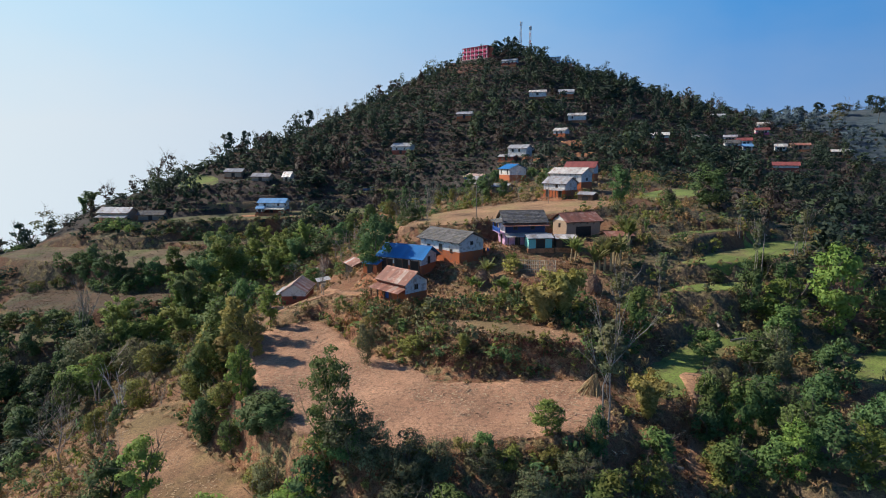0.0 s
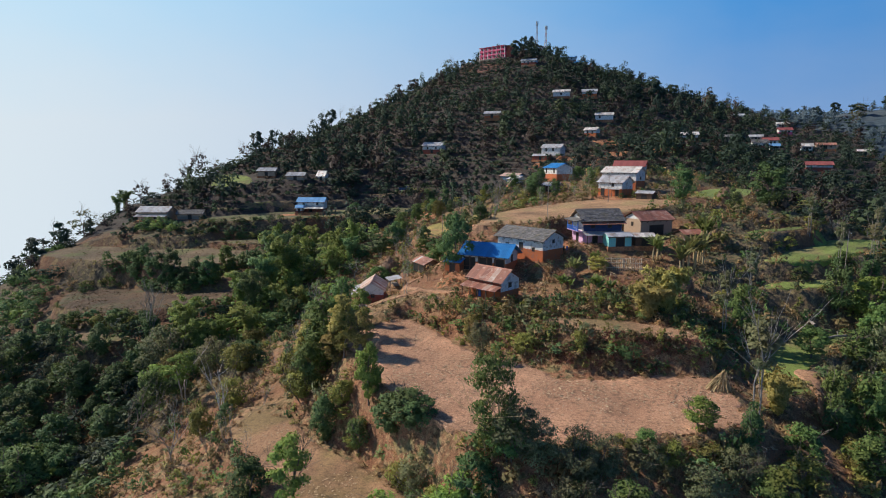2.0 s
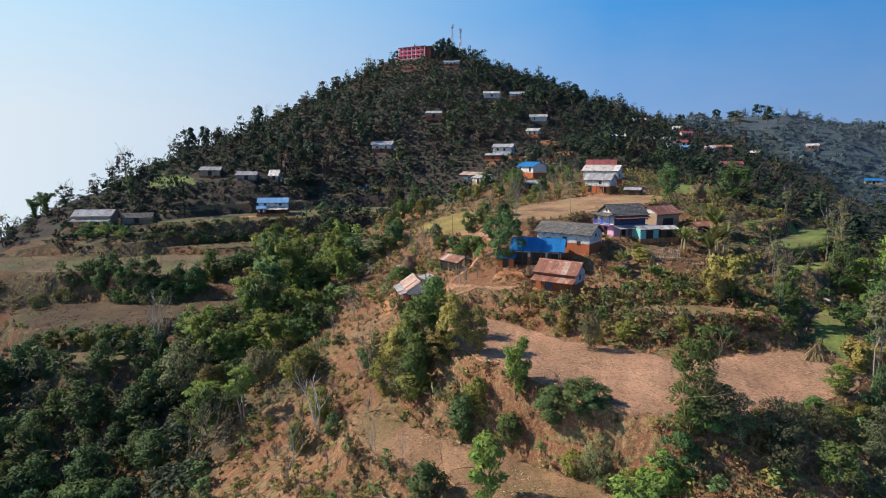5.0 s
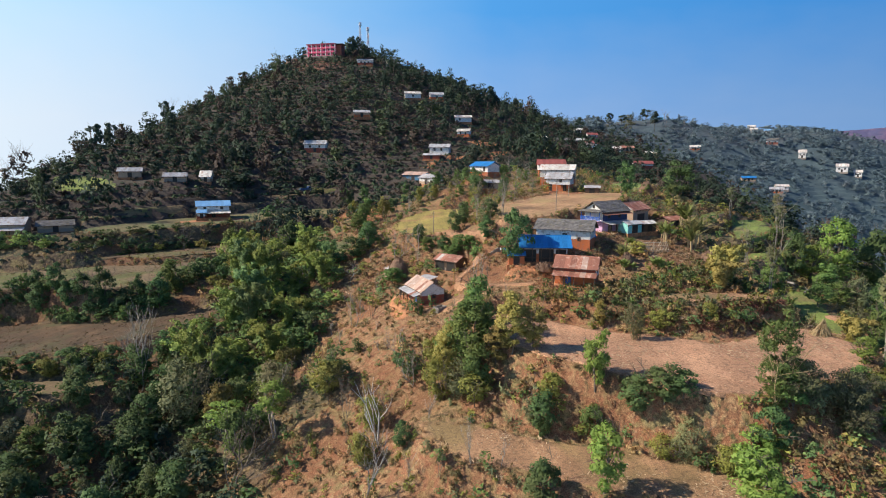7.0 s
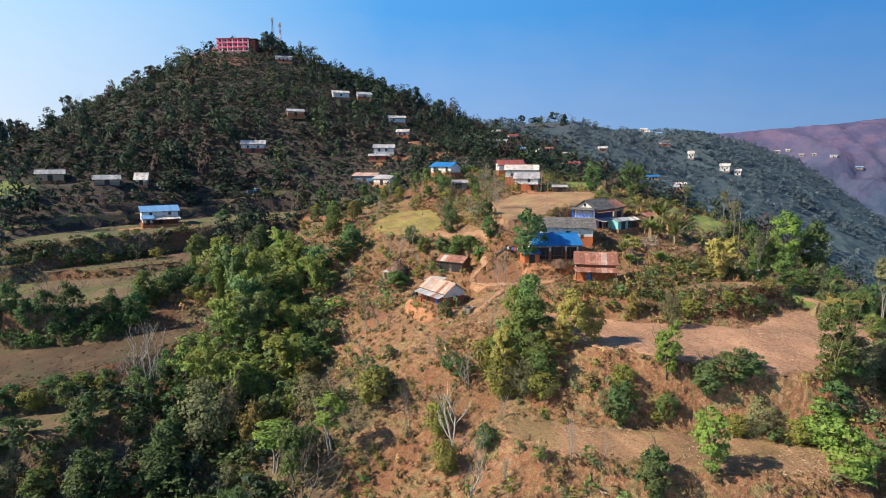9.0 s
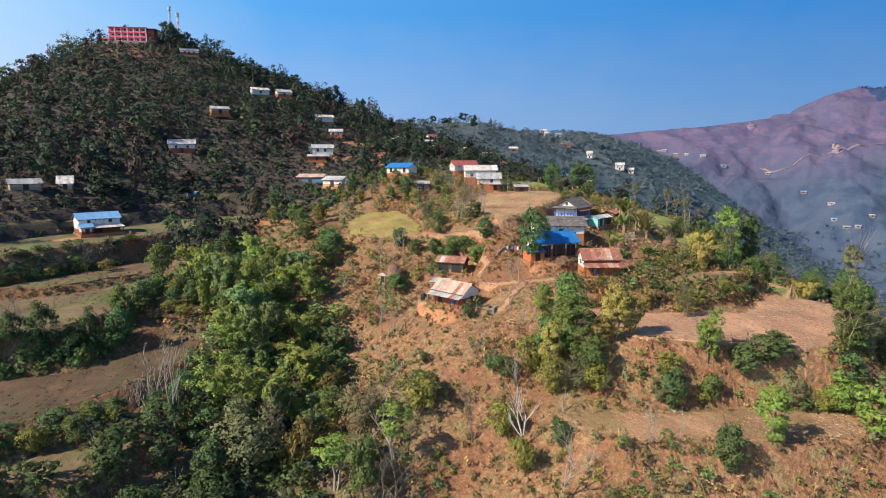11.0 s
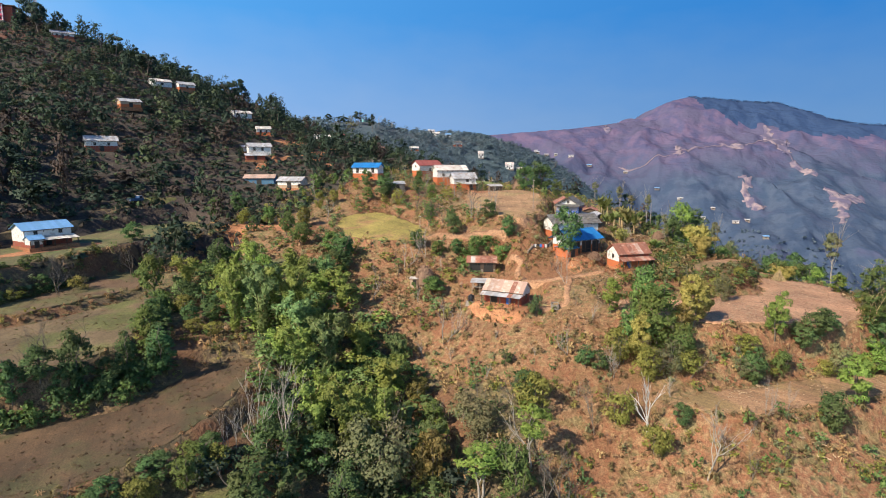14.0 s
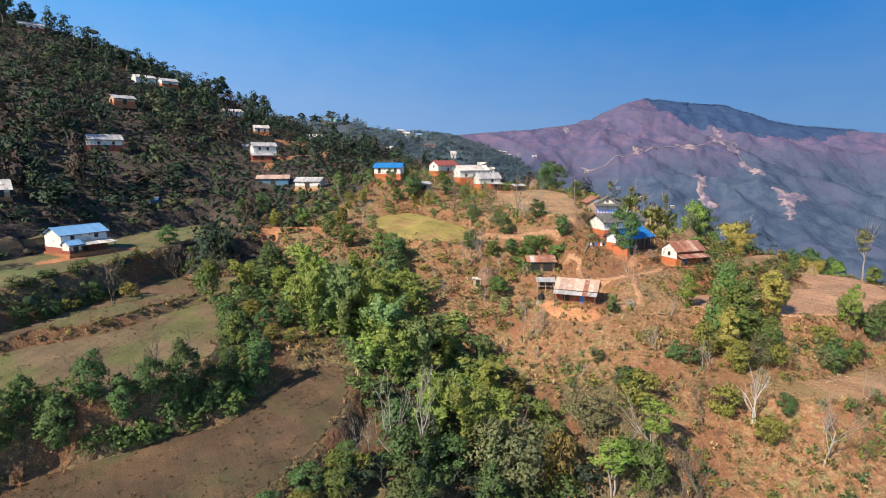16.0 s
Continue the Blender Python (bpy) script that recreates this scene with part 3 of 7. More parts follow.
PLOTS["east_grass"] = ([(58, 77), (60.5, 82), (66, 86), (76, 92), (80, 90), (70, 80), (63, 75)], 9.5, 2.0, (0, 0.02))
PLOTS["east_fallow"] = ([(38, 59), (44.3, 69), (49.5, 67), (54, 65), (47, 54.5), (39, 53.5)], 7.0, 2.0, (0, 0.02))
PLOTS["low_strip"] = ([(-104, 127), (-96, 127.6), (-83, 121.6), (-92, 119)], 0.4, 2.0, (0.02, 0))
PLOTS["upper_grass"] = ([(50, 150), (56, 160), (66, 168), (74, 164), (66, 150), (56, 146)], 30.6, 2.0, (0.02, 0.06))
PLOTS["clearing"] = ([(-41.5, 164), (-34.5, 170), (-29.5, 161.5), (-34.5, 153.5), (-41, 157)], 15.2, 2.5, (0.25, 0.06))
PLOTS["shoulder_grass"] = ([(-113, 257), (-101, 250.5), (-93, 238), (-92, 227), (-101, 229), (-110, 236)], 31.0, 4.0, (0.12, 0.2))


# ---- the ground sheet ----
def spread(marks):
    """Grid lines whose spacing follows (coordinate, spacing) marks."""
    out, v = [marks[0][0]], marks[0][0]
    while v < marks[-1][0]:
        v += np.interp(v, [m[0] for m in marks], [m[1] for m in marks])
        out.append(v)
    return np.array(out)


def smooth(me):
    me.polygons.foreach_set("use_smooth", np.ones(len(me.polygons), bool))


def mesh_object(name, verts, faces, mats, parent=None, slots=None):
    me = bpy.data.meshes.new(name)
    me.from_pydata(verts, [], faces)
    for m in mats if isinstance(mats, (list, tuple)) else [mats]:
        me.materials.append(m)
    if slots is not None:
        me.polygons.foreach_set("material_index", np.asarray(slots, np.int32))
    me.update()
    ob = new(name, me)
    ob.parent = parent
    return ob


gx = spread([(-2400, 220), (-500, 30), (-180, 5), (-125, 1.5), (70, 1.3), (110, 1.8), (200, 4.5), (420, 8), (700, 7.5), (1060, 7.5), (1150, 20), (1400, 120), (2800, 220)])
gy = spread([(-1500, 200), (-400, 60), (-180, 9), (-20, 7), (20, 3), (45, 1.2), (215, 1.3), (300, 1.8), (480, 3.0), (560, 14), (900, 60), (3000, 250)])
GX, GY = np.meshgrid(gx, gy)
GZ = ground_z(GX, GY)
nx, ny = len(gx), len(gy)
idx = np.arange(nx * ny).reshape(ny, nx)
quads = np.stack([idx[:-1, :-1], idx[:-1, 1:], idx[1:, 1:], idx[1:, :-1]], -1).reshape(-1, 4)
cxq = (GX[:-1, :-1] + GX[1:, 1:]).ravel() / 2
cyq = (GY[:-1, :-1] + GY[1:, 1:]).ravel() / 2
czq = (GZ[:-1, :-1] + GZ[1:, 1:]).ravel() / 2
rq = np.hypot(cxq - 20, cyq - 150)
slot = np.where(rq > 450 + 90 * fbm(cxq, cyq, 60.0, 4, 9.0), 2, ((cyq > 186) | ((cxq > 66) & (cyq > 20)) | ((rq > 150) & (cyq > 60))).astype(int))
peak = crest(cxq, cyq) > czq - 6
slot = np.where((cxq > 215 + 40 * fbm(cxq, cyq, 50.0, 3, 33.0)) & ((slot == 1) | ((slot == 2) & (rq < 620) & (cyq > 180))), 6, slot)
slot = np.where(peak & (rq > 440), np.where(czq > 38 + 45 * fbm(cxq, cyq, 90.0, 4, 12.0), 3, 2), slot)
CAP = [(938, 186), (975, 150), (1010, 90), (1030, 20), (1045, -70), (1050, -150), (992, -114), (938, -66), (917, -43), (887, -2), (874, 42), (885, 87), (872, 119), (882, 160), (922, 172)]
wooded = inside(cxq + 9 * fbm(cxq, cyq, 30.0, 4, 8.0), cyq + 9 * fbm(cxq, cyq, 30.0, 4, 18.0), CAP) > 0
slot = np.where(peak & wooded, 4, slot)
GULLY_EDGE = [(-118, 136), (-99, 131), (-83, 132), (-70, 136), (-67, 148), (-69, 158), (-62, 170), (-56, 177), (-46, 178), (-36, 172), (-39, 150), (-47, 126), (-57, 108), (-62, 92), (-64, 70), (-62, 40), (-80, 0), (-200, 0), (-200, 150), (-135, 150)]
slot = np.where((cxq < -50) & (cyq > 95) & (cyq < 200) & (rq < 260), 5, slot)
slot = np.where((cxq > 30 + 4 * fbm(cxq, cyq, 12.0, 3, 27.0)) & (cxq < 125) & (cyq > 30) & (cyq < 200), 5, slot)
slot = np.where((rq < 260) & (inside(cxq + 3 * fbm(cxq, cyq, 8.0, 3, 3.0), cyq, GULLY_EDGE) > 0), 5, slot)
ground = mesh_object("ground", np.stack([GX, GY, GZ], -1).reshape(-1, 3).tolist(), quads.tolist(), [M["ground"], M["hillground"], M["hazeslope"], M["mountain"], M["hazecap"], M["gullyground"], M["hazeridge"]], None, slot)
smooth(ground.data)
tagged(ground, "terraced red earth hillside with dry grass and scrub", "ground", "", "structure")


def backdrop():
    """Valley haze and sky all round: white towards the sun, azure away from it, deepening upwards and giving way to the open sky."""
    m, node, link = graph("valley_haze")
    pos = place(node)
    side = Vector((SUN_FROM.x, SUN_FROM.y, 0)).normalized()
    flat = node("VectorMath", _0=pos, _1=(1, 1, 0))
    flat.operation = "MULTIPLY"
    unit = node("VectorMath", _0=flat.outputs[0])
    unit.operation = "NORMALIZE"
    dot = node("VectorMath", _0=unit.outputs[0], _1=side)
    dot.operation = "DOT_PRODUCT"
    away, toward = ramp(node, dot.outputs["Value"], -0.95, -0.1), ramp(node, dot.outputs["Value"], -0.1, 0.85)
    low = mixed(node, toward, mixed(node, away, (0.11, 0.245, 0.485), (0.25, 0.405, 0.68)), (0.78, 0.86, 0.9))
    top = mixed(node, toward, mixed(node, away, (0.027, 0.18, 0.505), (0.08, 0.32, 0.71)), (0.58, 0.83, 0.99))
    z = node("SeparateXYZ", Vector=pos).outputs["Z"]
    reach = node("VectorMath", _0=flat.outputs[0])
    reach.operation = "LENGTH"
    above = node("Math", _0=z, _1=40.0)
    above.operation = "SUBTRACT"
    rise = node("Math", _0=above.outputs[0], _1=reach.outputs["Value"])
    rise.operation = "DIVIDE"
    veil = node("Math", _0=rise.outputs[0], _1=node("MapRange", Value=grain(node, 0.006, 4.0, node("Mapping", Vector=pos, Scale=(1.0, 1.0, 2.2)).outputs[0]), **{"To__Min": -0.035, "To__Max": 0.035}).outputs[0])
    col = mixed(node, ramp(node, veil.outputs[0], 0.06, 0.25), low, top)
    fade = ramp(node, rise.outputs[0], 0.65, 0.3)
    link(node("MixShader", Fac=fade, _1=node("BsdfTransparent").outputs[0], _2=node("Emission", Color=col, Strength=1.0).outputs[0]).outputs[0])
    n, r = 96, 1200.0
    vs = [(520 + r * math.cos(2 * math.pi * i / n), 150 + r * math.sin(2 * math.pi * i / n), h) for h in (-400, 80, 1400) for i in range(n)]
    fs = [(k * n + i, k * n + (i + 1) % n, (k + 1) * n + (i + 1) % n, (k + 1) * n + i) for k in (0, 1) for i in range(n)]
    ob = mesh_object("backdrop", vs, fs, m)
    smooth(ob.data)
    tagged(ob, "pale blue haze over the distant valley", "sky haze", "", "structure")


backdrop()


def plot(name, key, mat, label, category="field", lift=0.06, cell=1.3, ragged=0.25, wave=1.0):
    """A plot draped on its bench, out to its edge."""
    poly = PLOTS[key][0] if isinstance(key, str) else key
    pts = []
    n = len(poly)
    for i in range(n):
        p0, p1, p2, p3 = (np.array(poly[(i + k) % n], float) for k in (-1, 0, 1, 2))
        for t in np.linspace(0, 1, 12, endpoint=False):
            pts.append(0.5 * (2 * p1 + (p2 - p0) * t + (2 * p0 - 5 * p1 + 4 * p2 - p3) * t * t + (3 * p1 - p0 - 3 * p2 + p3) * t ** 3))
    pts = np.array(pts)
    to_mid = pts.mean(0) - pts
    pts = pts + to_mid / np.hypot(to_mid[:, 0], to_mid[:, 1])[:, None] * (0.5 if isinstance(key, str) else 0.0)
    pts = pts + (0.5 if isinstance(key, str) else ragged) * np.stack([ripple(pts[:, 0], pts[:, 1], 0.9 * wave, 1.0), ripple(pts[:, 0], pts[:, 1], 1.1 * wave, 2.0)], -1)
    m = len(pts)
    x0, x1, y0, y1 = pts[:, 0].min(), pts[:, 0].max(), pts[:, 1].min(), pts[:, 1].max()
    bm = bmesh.new()
    ring = [bm.verts.new((p[0], p[1], 0)) for p in pts]
    face = bm.faces.new(ring)
    bmesh.ops.triangulate(bm, faces=[face])
    for axis, lo, hi in ((0, x0, x1), (1, y0, y1)):
        for v in np.arange(lo + cell, hi, cell):
            co, no = [0, 0, 0], [0, 0, 0]
            co[axis], no[axis] = v, 1
            bmesh.ops.bisect_plane(bm, geom=bm.verts[:] + bm.edges[:] + bm.faces[:], plane_co=co, plane_no=no)
    xy = np.array([v.co[:2] for v in bm.verts])
    zs = ground_z(xy[:, 0], xy[:, 1])
    for v, z in zip(bm.verts, zs):
        v.co.z = z + lift
    rim = bmesh.ops.extrude_edge_only(bm, edges=[ed for ed in bm.edges if ed.is_boundary])
    for v in rim["geom"]:
        if isinstance(v, bmesh.types.BMVert):
            v.co.z -= 0.6
    bmesh.ops.recalc_face_normals(bm, faces=bm.faces[:])
    me = bpy.data.meshes.new(name)
    bm.to_mesh(me)
    bm.free()
    me.materials.append(mat)
    smooth(me)
    if me.polygons and me.polygons[0].normal.z < 0:
        me.flip_normals()
    return tagged(new(name, me), label, category, "", "structure")


plot("field", "main_field", M["plough"], "bare ploughed earth field strewn with pale straw")
plot("field", "small_terrace", M["stubble"], "narrow dry stubble terrace above the ploughed field")
plot("field", "lower_field", M["stubble"], "pale straw stubble field on the lower bench")
plot("field", "upper_field", M["pasture"], "dry mown pasture bench below the orange house")
plot("field", "yellow_plot", M["yellowfield"], "yellow-green plot with bare orange earth")
plot("field", "crop_plot", M["grassfield"], "small bright green crop plot among trees")
plot("field", "pasture_terrace", M["brownfield"], "brown fallow terrace with straw litter")
plot("field", "middle_field", M["drygreen"], "wide brown and olive fallow field behind the hedge")
plot("field", "low_west_field", M["darkfield"], "dark brown harvested field with faint rows")
plot("field", "low_strip", M["drygreen"], "pale dry strip of terrace in the woods")
plot("field", "house_pasture", M["olive"], "olive pasture round the blue-roofed house")
plot("field", "green_plot", M["grassfield"], "bright green young crop plot")
plot("field", "east_terrace", M["grassfield"], "narrow green terrace edged with bare earth")
plot("field", "east_terrace_low", M["grassfield"], "narrow green terrace edged with bare earth")
plot("field", "east_terrace_high", M["grassfield"], "narrow green terrace edged with bare earth")
plot("field", "upper_grass", M["grassfield"], "green sloping grass plot behind the village")
plot("field", "east_grass", M["grassfield"], "bright green young crop plot")
plot("field", "east_fallow", M["brownfield"], "brown fallow plot with dry stalks")
plot("field", "clearing", M["olive"], "olive pasture clearing among bamboo")
plot("field", "shoulder_grass", M["grassfield"], "green grass plot on the hill shoulder")
SCARS = [[(877, 80), (887, 69), (864, 59), (862, 40), (800, 42), (764, 36), (762, 40), (772, 55), (814, 68)], [(766, 44), (768, 34), (733, 9), (722, 16)],
         [(702, 8), (690, -2), (703, -17), (743, -38), (724, -44), (666, -20), (617, -12), (615, -6), (659, -4), (681, 4)], [(690, 101), (698, 90), (668, 82), (655, 86), (634, 72), (643, 59), (626, 70), (632, 83), (655, 94)],
         [(750, 128), (763, 115), (800, 97), (750, 94), (735, 113)], [(751, 184), (748, 176), (697, 167), (692, 173)], [(790, 294), (779, 278), (764, 282), (778, 293)]]
for scar in SCARS:
    mid = np.mean(scar, 0)
    scar = [tuple(mid + (np.array(q) - mid) * 0.84) for q in scar]
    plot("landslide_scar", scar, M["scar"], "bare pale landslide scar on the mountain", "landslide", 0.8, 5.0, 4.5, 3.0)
plot("red_bank", [(-6, 398), (8, 388), (22, 381), (31, 402), (12, 414)], M["redbank"], "bare red earth bank below the school", "bank", 0.3, 3.0)
plot("red_bank", [(52, 255), (60, 247), (84, 242), (110, 256), (108, 259), (84, 248), (62, 256)], M["earth"], "raw red earth cut above the village", "bank", 0.3, 2.0)


# ---- parts and houses ----
HOMES = []
PATHS = []
def part(name, bm, material, parent, label=""):
    me = bpy.data.meshes.new(name)
    bm.to_mesh(me)
    bm.free()
    me.materials.append(material)
    ob = new(name, me)
    ob.parent = parent
    if label:
        tagged(ob, label)
    return ob


def box(bm, x0, x1, y0, y1, z0, z1):
    vs = [bm.verts.new((x, y, z)) for z in (z0, z1) for x, y in ((x0, y0), (x1, y0), (x1, y1), (x0, y1))]
    for f in ((3, 2, 1, 0), (4, 5, 6, 7), (0, 1, 5, 4), (1, 2, 6, 5), (2, 3, 7, 6), (3, 0, 4, 7)):
        bm.faces.new([vs[i] for i in f])
    return bm


def boxed(*boxes):
    bm = bmesh.new()
    for b in boxes:
        box(bm, *b)
    return bm


def sheet(parent, p0, along, down, mat, label="", ridged=True, th=0.03):
    """One roofing sheet with shallow ribs: corner, edge along the eave, edge down the slope."""
    p0, along, down = Vector(p0), Vector(along), Vector(down)
    up = along.cross(down).normalized()
    if up.z < 0:
        up = -up
    n = 6 if ridged else 1
    bm = bmesh.new()
    rows = []
    for i in range(n + 1):
        o = up * (0.03 if i % 2 and ridged else 0.0)
        a = p0 + along * (i / n)
        rows.append([bm.verts.new(a + o), bm.verts.new(a + down + o), bm.verts.new(a + down + o - up * th), bm.verts.new(a + o - up * th)])
    for r, s in zip(rows[:-1], rows[1:]):
        for k in range(4):
            bm.faces.new((r[k], r[(k + 1) % 4], s[(k + 1) % 4], s[k]))
    bm.faces.new(rows[0])
    bm.faces.new(rows[-1][::-1])
    bmesh.ops.recalc_face_normals(bm, faces=bm.faces[:])
    return part("roof_sheet", bm, mat, parent, label)


def slates(parent, p0, along, down, mat):
    """Rows of uneven overlapping slates as one mesh."""
    p0, along, down = Vector(p0), Vector(along), Vector(down)
    up = along.cross(down).normalized()
    if up.z < 0:
        up = -up
    rnd = random.Random(int(p0.x * 100) & 1023)
    la, ld = along.length, down.length
    a, d = along / la, down / ld
    bm = bmesh.new()
    nr = max(2, int(ld / 0.42))
    for r in range(nr):
        t0 = ld * r / nr
        u = -rnd.random() * 0.2
        while u < la:
            w = rnd.uniform(0.35, 0.62)
            e0, e1 = max(u, 0), min(u + w - 0.015, la)
            if e1 - e0 > 0.08:
                q = p0 + d * t0
                drop = ld / nr + rnd.uniform(0.06, 0.16)
                lo = rnd.uniform(0.03, 0.07)
                vs = [bm.verts.new(q + a * e0), bm.verts.new(q + a * e1), bm.verts.new(q + a * e1 + d * drop + up * lo), bm.verts.new(q + a * e0 + d * drop + up * lo)]
                ws = [bm.verts.new(v.co - up * 0.05) for v in vs]
                for f in ((0, 1, 2, 3),):
                    bm.faces.new([vs[i] for i in f])
                for i in range(4):
                    bm.faces.new((vs[i], ws[i], ws[(i + 1) % 4], vs[(i + 1) % 4]))
            u += w
    bmesh.ops.recalc_face_normals(bm, faces=bm.faces[:])
    ob = part("slate_cover", bm, mat, parent)
    ob["kind"] = "stuff"
    return ob


def roof_plane(parent, p0, along, down, mat, width=0.95, every=None, other=None):
    if mat is M["slate"]:
        bm = bmesh.new()
        q = [Vector(p0) + Vector((0, 0, -0.06)), Vector(p0) + Vector(along) + Vector((0, 0, -0.06))]
        vs = [bm.verts.new(q[0]), bm.verts.new(q[1]), bm.verts.new(q[1] + Vector(down)), bm.verts.new(q[0] + Vector(down))]
        ws = [bm.verts.new(v.co - Vector((0, 0, 0.07))) for v in vs]
        bm.faces.new(vs)
        bm.faces.new(ws[::-1])
        for i in range(4):
            bm.faces.new((vs[i], ws[i], ws[(i + 1) % 4], vs[(i + 1) % 4]))
        bmesh.ops.recalc_face_normals(bm, faces=bm.faces[:])
        part("roof_deck", bm, M["wood"], parent)
        return slates(parent, p0, along, down, mat)
    n = max(2, round(Vector(along).length / width))
    for i in range(n):
        use = other if every and i in every else mat
        sheet(parent, Vector(p0) + Vector(along) * (i / n) + Vector((0, 0, 0.012 * (i % 2))), Vector(along) / n * 1.03, down, use)


def window(parent, x, y, z, w, h, face, frame=None):
    """face: 0 front, 1 right, 2 back, 3 left; z: sill height."""
    e = new("window")
    e.parent = parent
    e.matrix_basis = pose(x, y, z, 0, 0, (0, 90, 180, 270)[face])
    f = 0.09
    part("window_frame", boxed((-w / 2 - f, w / 2 + f, -0.06, 0.02, -f, 0), (-w / 2 - f, w / 2 + f, -0.06, 0.02, h, h + f),
                               (-w / 2 - f, -w / 2, -0.06, 0.02, 0, h), (w / 2, w / 2 + f, -0.06, 0.02, 0, h)), frame or M["wood"], e)
    part("shutter", boxed((-w / 2, -0.01, -0.03, 0.01, 0, h), (0.01, w / 2, -0.025, 0.01, 0, h)), M["dark"], e)
    return e


def door(parent, x, y, z, w, h, face, leaf=None):
    e = new("door")
    e.parent = parent
    e.matrix_basis = pose(x, y, z, 0, 0, (0, 90, 180, 270)[face])
    f = 0.1
    part("door_frame", boxed((-w / 2 - f, w / 2 + f, -0.07, 0.02, h, h + f), (-w / 2 - f, -w / 2, -0.07, 0.02, 0, h), (w / 2, w / 2 + f, -0.07, 0.02, 0, h)), M["wood"], e)
    part("door_leaf", boxed((-w / 2, w / 2, -0.03, 0.01, 0, h)), leaf or M["dark"], e)
    return e


def posts(parent, xs, y, z0, z1, mat=None, r=0.07):
    for x in xs:
        part("post", boxed((x - r, x + r, y - r, y + r, z0, z1)), mat or M["wood"], parent)


def house(x, y, z, rot, L, W, H, rise, roof, low="ochre", up="white", split=0.5, over=0.5, lean=None, wins=(), doors=(), label="", gable="up",
          every=None, other=None, plinth=0.6, name="house", ends=None, hip=False):
    """A gabled house; ridge along its length, front towards -y before turning. lean: (front depth, drop, roof material, posts)."""
    e = new(name)
    e.matrix_basis = pose(x, y, z, 0, 0, rot)
    a, b = L / 2, W / 2
    HOMES.append((x, y, max(a, b)))
    part("plinth", boxed((-a - 0.3, a + 0.3, -b - (lean[0] if lean else 0.35), b + 0.25, -1.2, 0.12)), M["earth" if plinth else "stone"], e)
    hs = H * split
    part("lower_wall", boxed((-a, a, -b, b, 0.12, hs)), M[low], e)
    part("upper_wall", boxed((-a, a, -b, b, hs, H)), M[up], e)
    if ends:
        for s in (-1, 1):
            part("end_wall", boxed((s * a - 0.02, s * a + 0.02, -b - 0.01, b + 0.01, hs, H)), M[ends], e)
    if split < 0.98 and low != up:
        part("wall_band", boxed((-a - 0.025, a + 0.025, -b - 0.025, b + 0.025, hs - 0.06, hs + 0.06)), M[low], e)
    for s in (-1, 1):
        bm = bmesh.new()
        tri = [(s * a, -b, H), (s * a, b, H), (s * a, 0, H + rise * b / (b + over))]
        vs = [bm.verts.new(p) for p in tri] + [bm.verts.new((p[0] - s * 0.3, p[1], p[2])) for p in tri]
        bm.faces.new(vs[:3]), bm.faces.new(vs[3:])
        for i in range(3):
            bm.faces.new((vs[i], vs[(i + 1) % 3], vs[3 + (i + 1) % 3], vs[3 + i]))
        bmesh.ops.recalc_face_normals(bm, faces=bm.faces[:])
        part("gable", bm, M[up if gable == "up" else gable], e)
    drop = rise * over / b
    top = Vector((-a - over, 0, H + rise + 0.06))
    eave = H - drop + 0.06
    for s in (-1, 1):
        roof_plane(e, top, (L + 2 * over, 0, 0), (0, s * (b + over), eave - top.z), M[roof], every=every, other=M[other] if other else None)
    bm = bmesh.new()
    prof = [(-0.22, -0.12), (0, 0.05), (0.22, -0.12)]
    u = [[bm.verts.new((sx * (a + over), py, H + rise + 0.06 + pz + dz)) for py, pz in prof] for dz in (0.03, -0.01) for sx in (-1, 1)]
    for i in range(2):
        bm.faces.new((u[0][i], u[0][i + 1], u[1][i + 1], u[1][i]))
        bm.faces.new((u[2][i + 1], u[2][i], u[3][i], u[3][i + 1]))
    part("ridge_cap", bm, M["slate" if roof == "slate" else roof], e)
    for s in (-1, 1):
        part("eave_beam", boxed((-a - over * 0.9, a + over * 0.9, s * (b + over * 0.75) - 0.05, s * (b + over * 0.75) + 0.05, eave + drop * 0.22 - 0.2, eave + drop * 0.22 - 0.09)), M["wood"], e)
    n = max(3, int(L / 1.6))
    for i in range(n + 1):
        xx = -a + L * i / n
        for s in (-1, 1):
            bm = bmesh.new()
            vs = [bm.verts.new((xx + dx, s * yy, zz)) for dx in (-0.04, 0.04) for yy, zz in ((b, H - 0.75), (b, H - 0.62), (b + over * 0.8, eave - 0.05), (b + over * 0.8, eave - 0.17))]
            bm.faces.new(vs[:4]), bm.faces.new(vs[4:][::-1])
            for k in range(4):
                bm.faces.new((vs[k], vs[4 + k], vs[4 + (k + 1) % 4], vs[(k + 1) % 4]))
            bmesh.ops.recalc_face_normals(bm, faces=bm.faces[:])
            part("roof_bracket", bm, M["wood"], e)
    if lean:
        dep, top_z, mat, np_ = lean[:4]
        fall = lean[4] if len(lean) > 4 else 0.6
        l0, l1 = lean[5] if len(lean) > 5 else (-a - 0.3, a + 0.3)
        roof_plane(e, (l0, -b, top_z), (l1 - l0, 0, 0), (0, -dep - 0.25, -fall), M[mat], every=every, other=M[other] if other else None)
        posts(e, np.linspace(l0 + 0.3, l1 - 0.3, np_), -b - dep + 0.1, 0.1, top_z - fall + 0.05)
        part("beam", boxed((l0 + 0.2, l1 - 0.2, -b - dep + 0.04, -b - dep + 0.16, top_z - fall - 0.06, top_z - fall + 0.06)), M["wood"], e)
    for f, u_, zz, w, h in wins:
        px, py = ((u_, -b), (a, u_), (u_, b), (-a, u_))[f]
        window(e, px, py, zz, w, h, f)
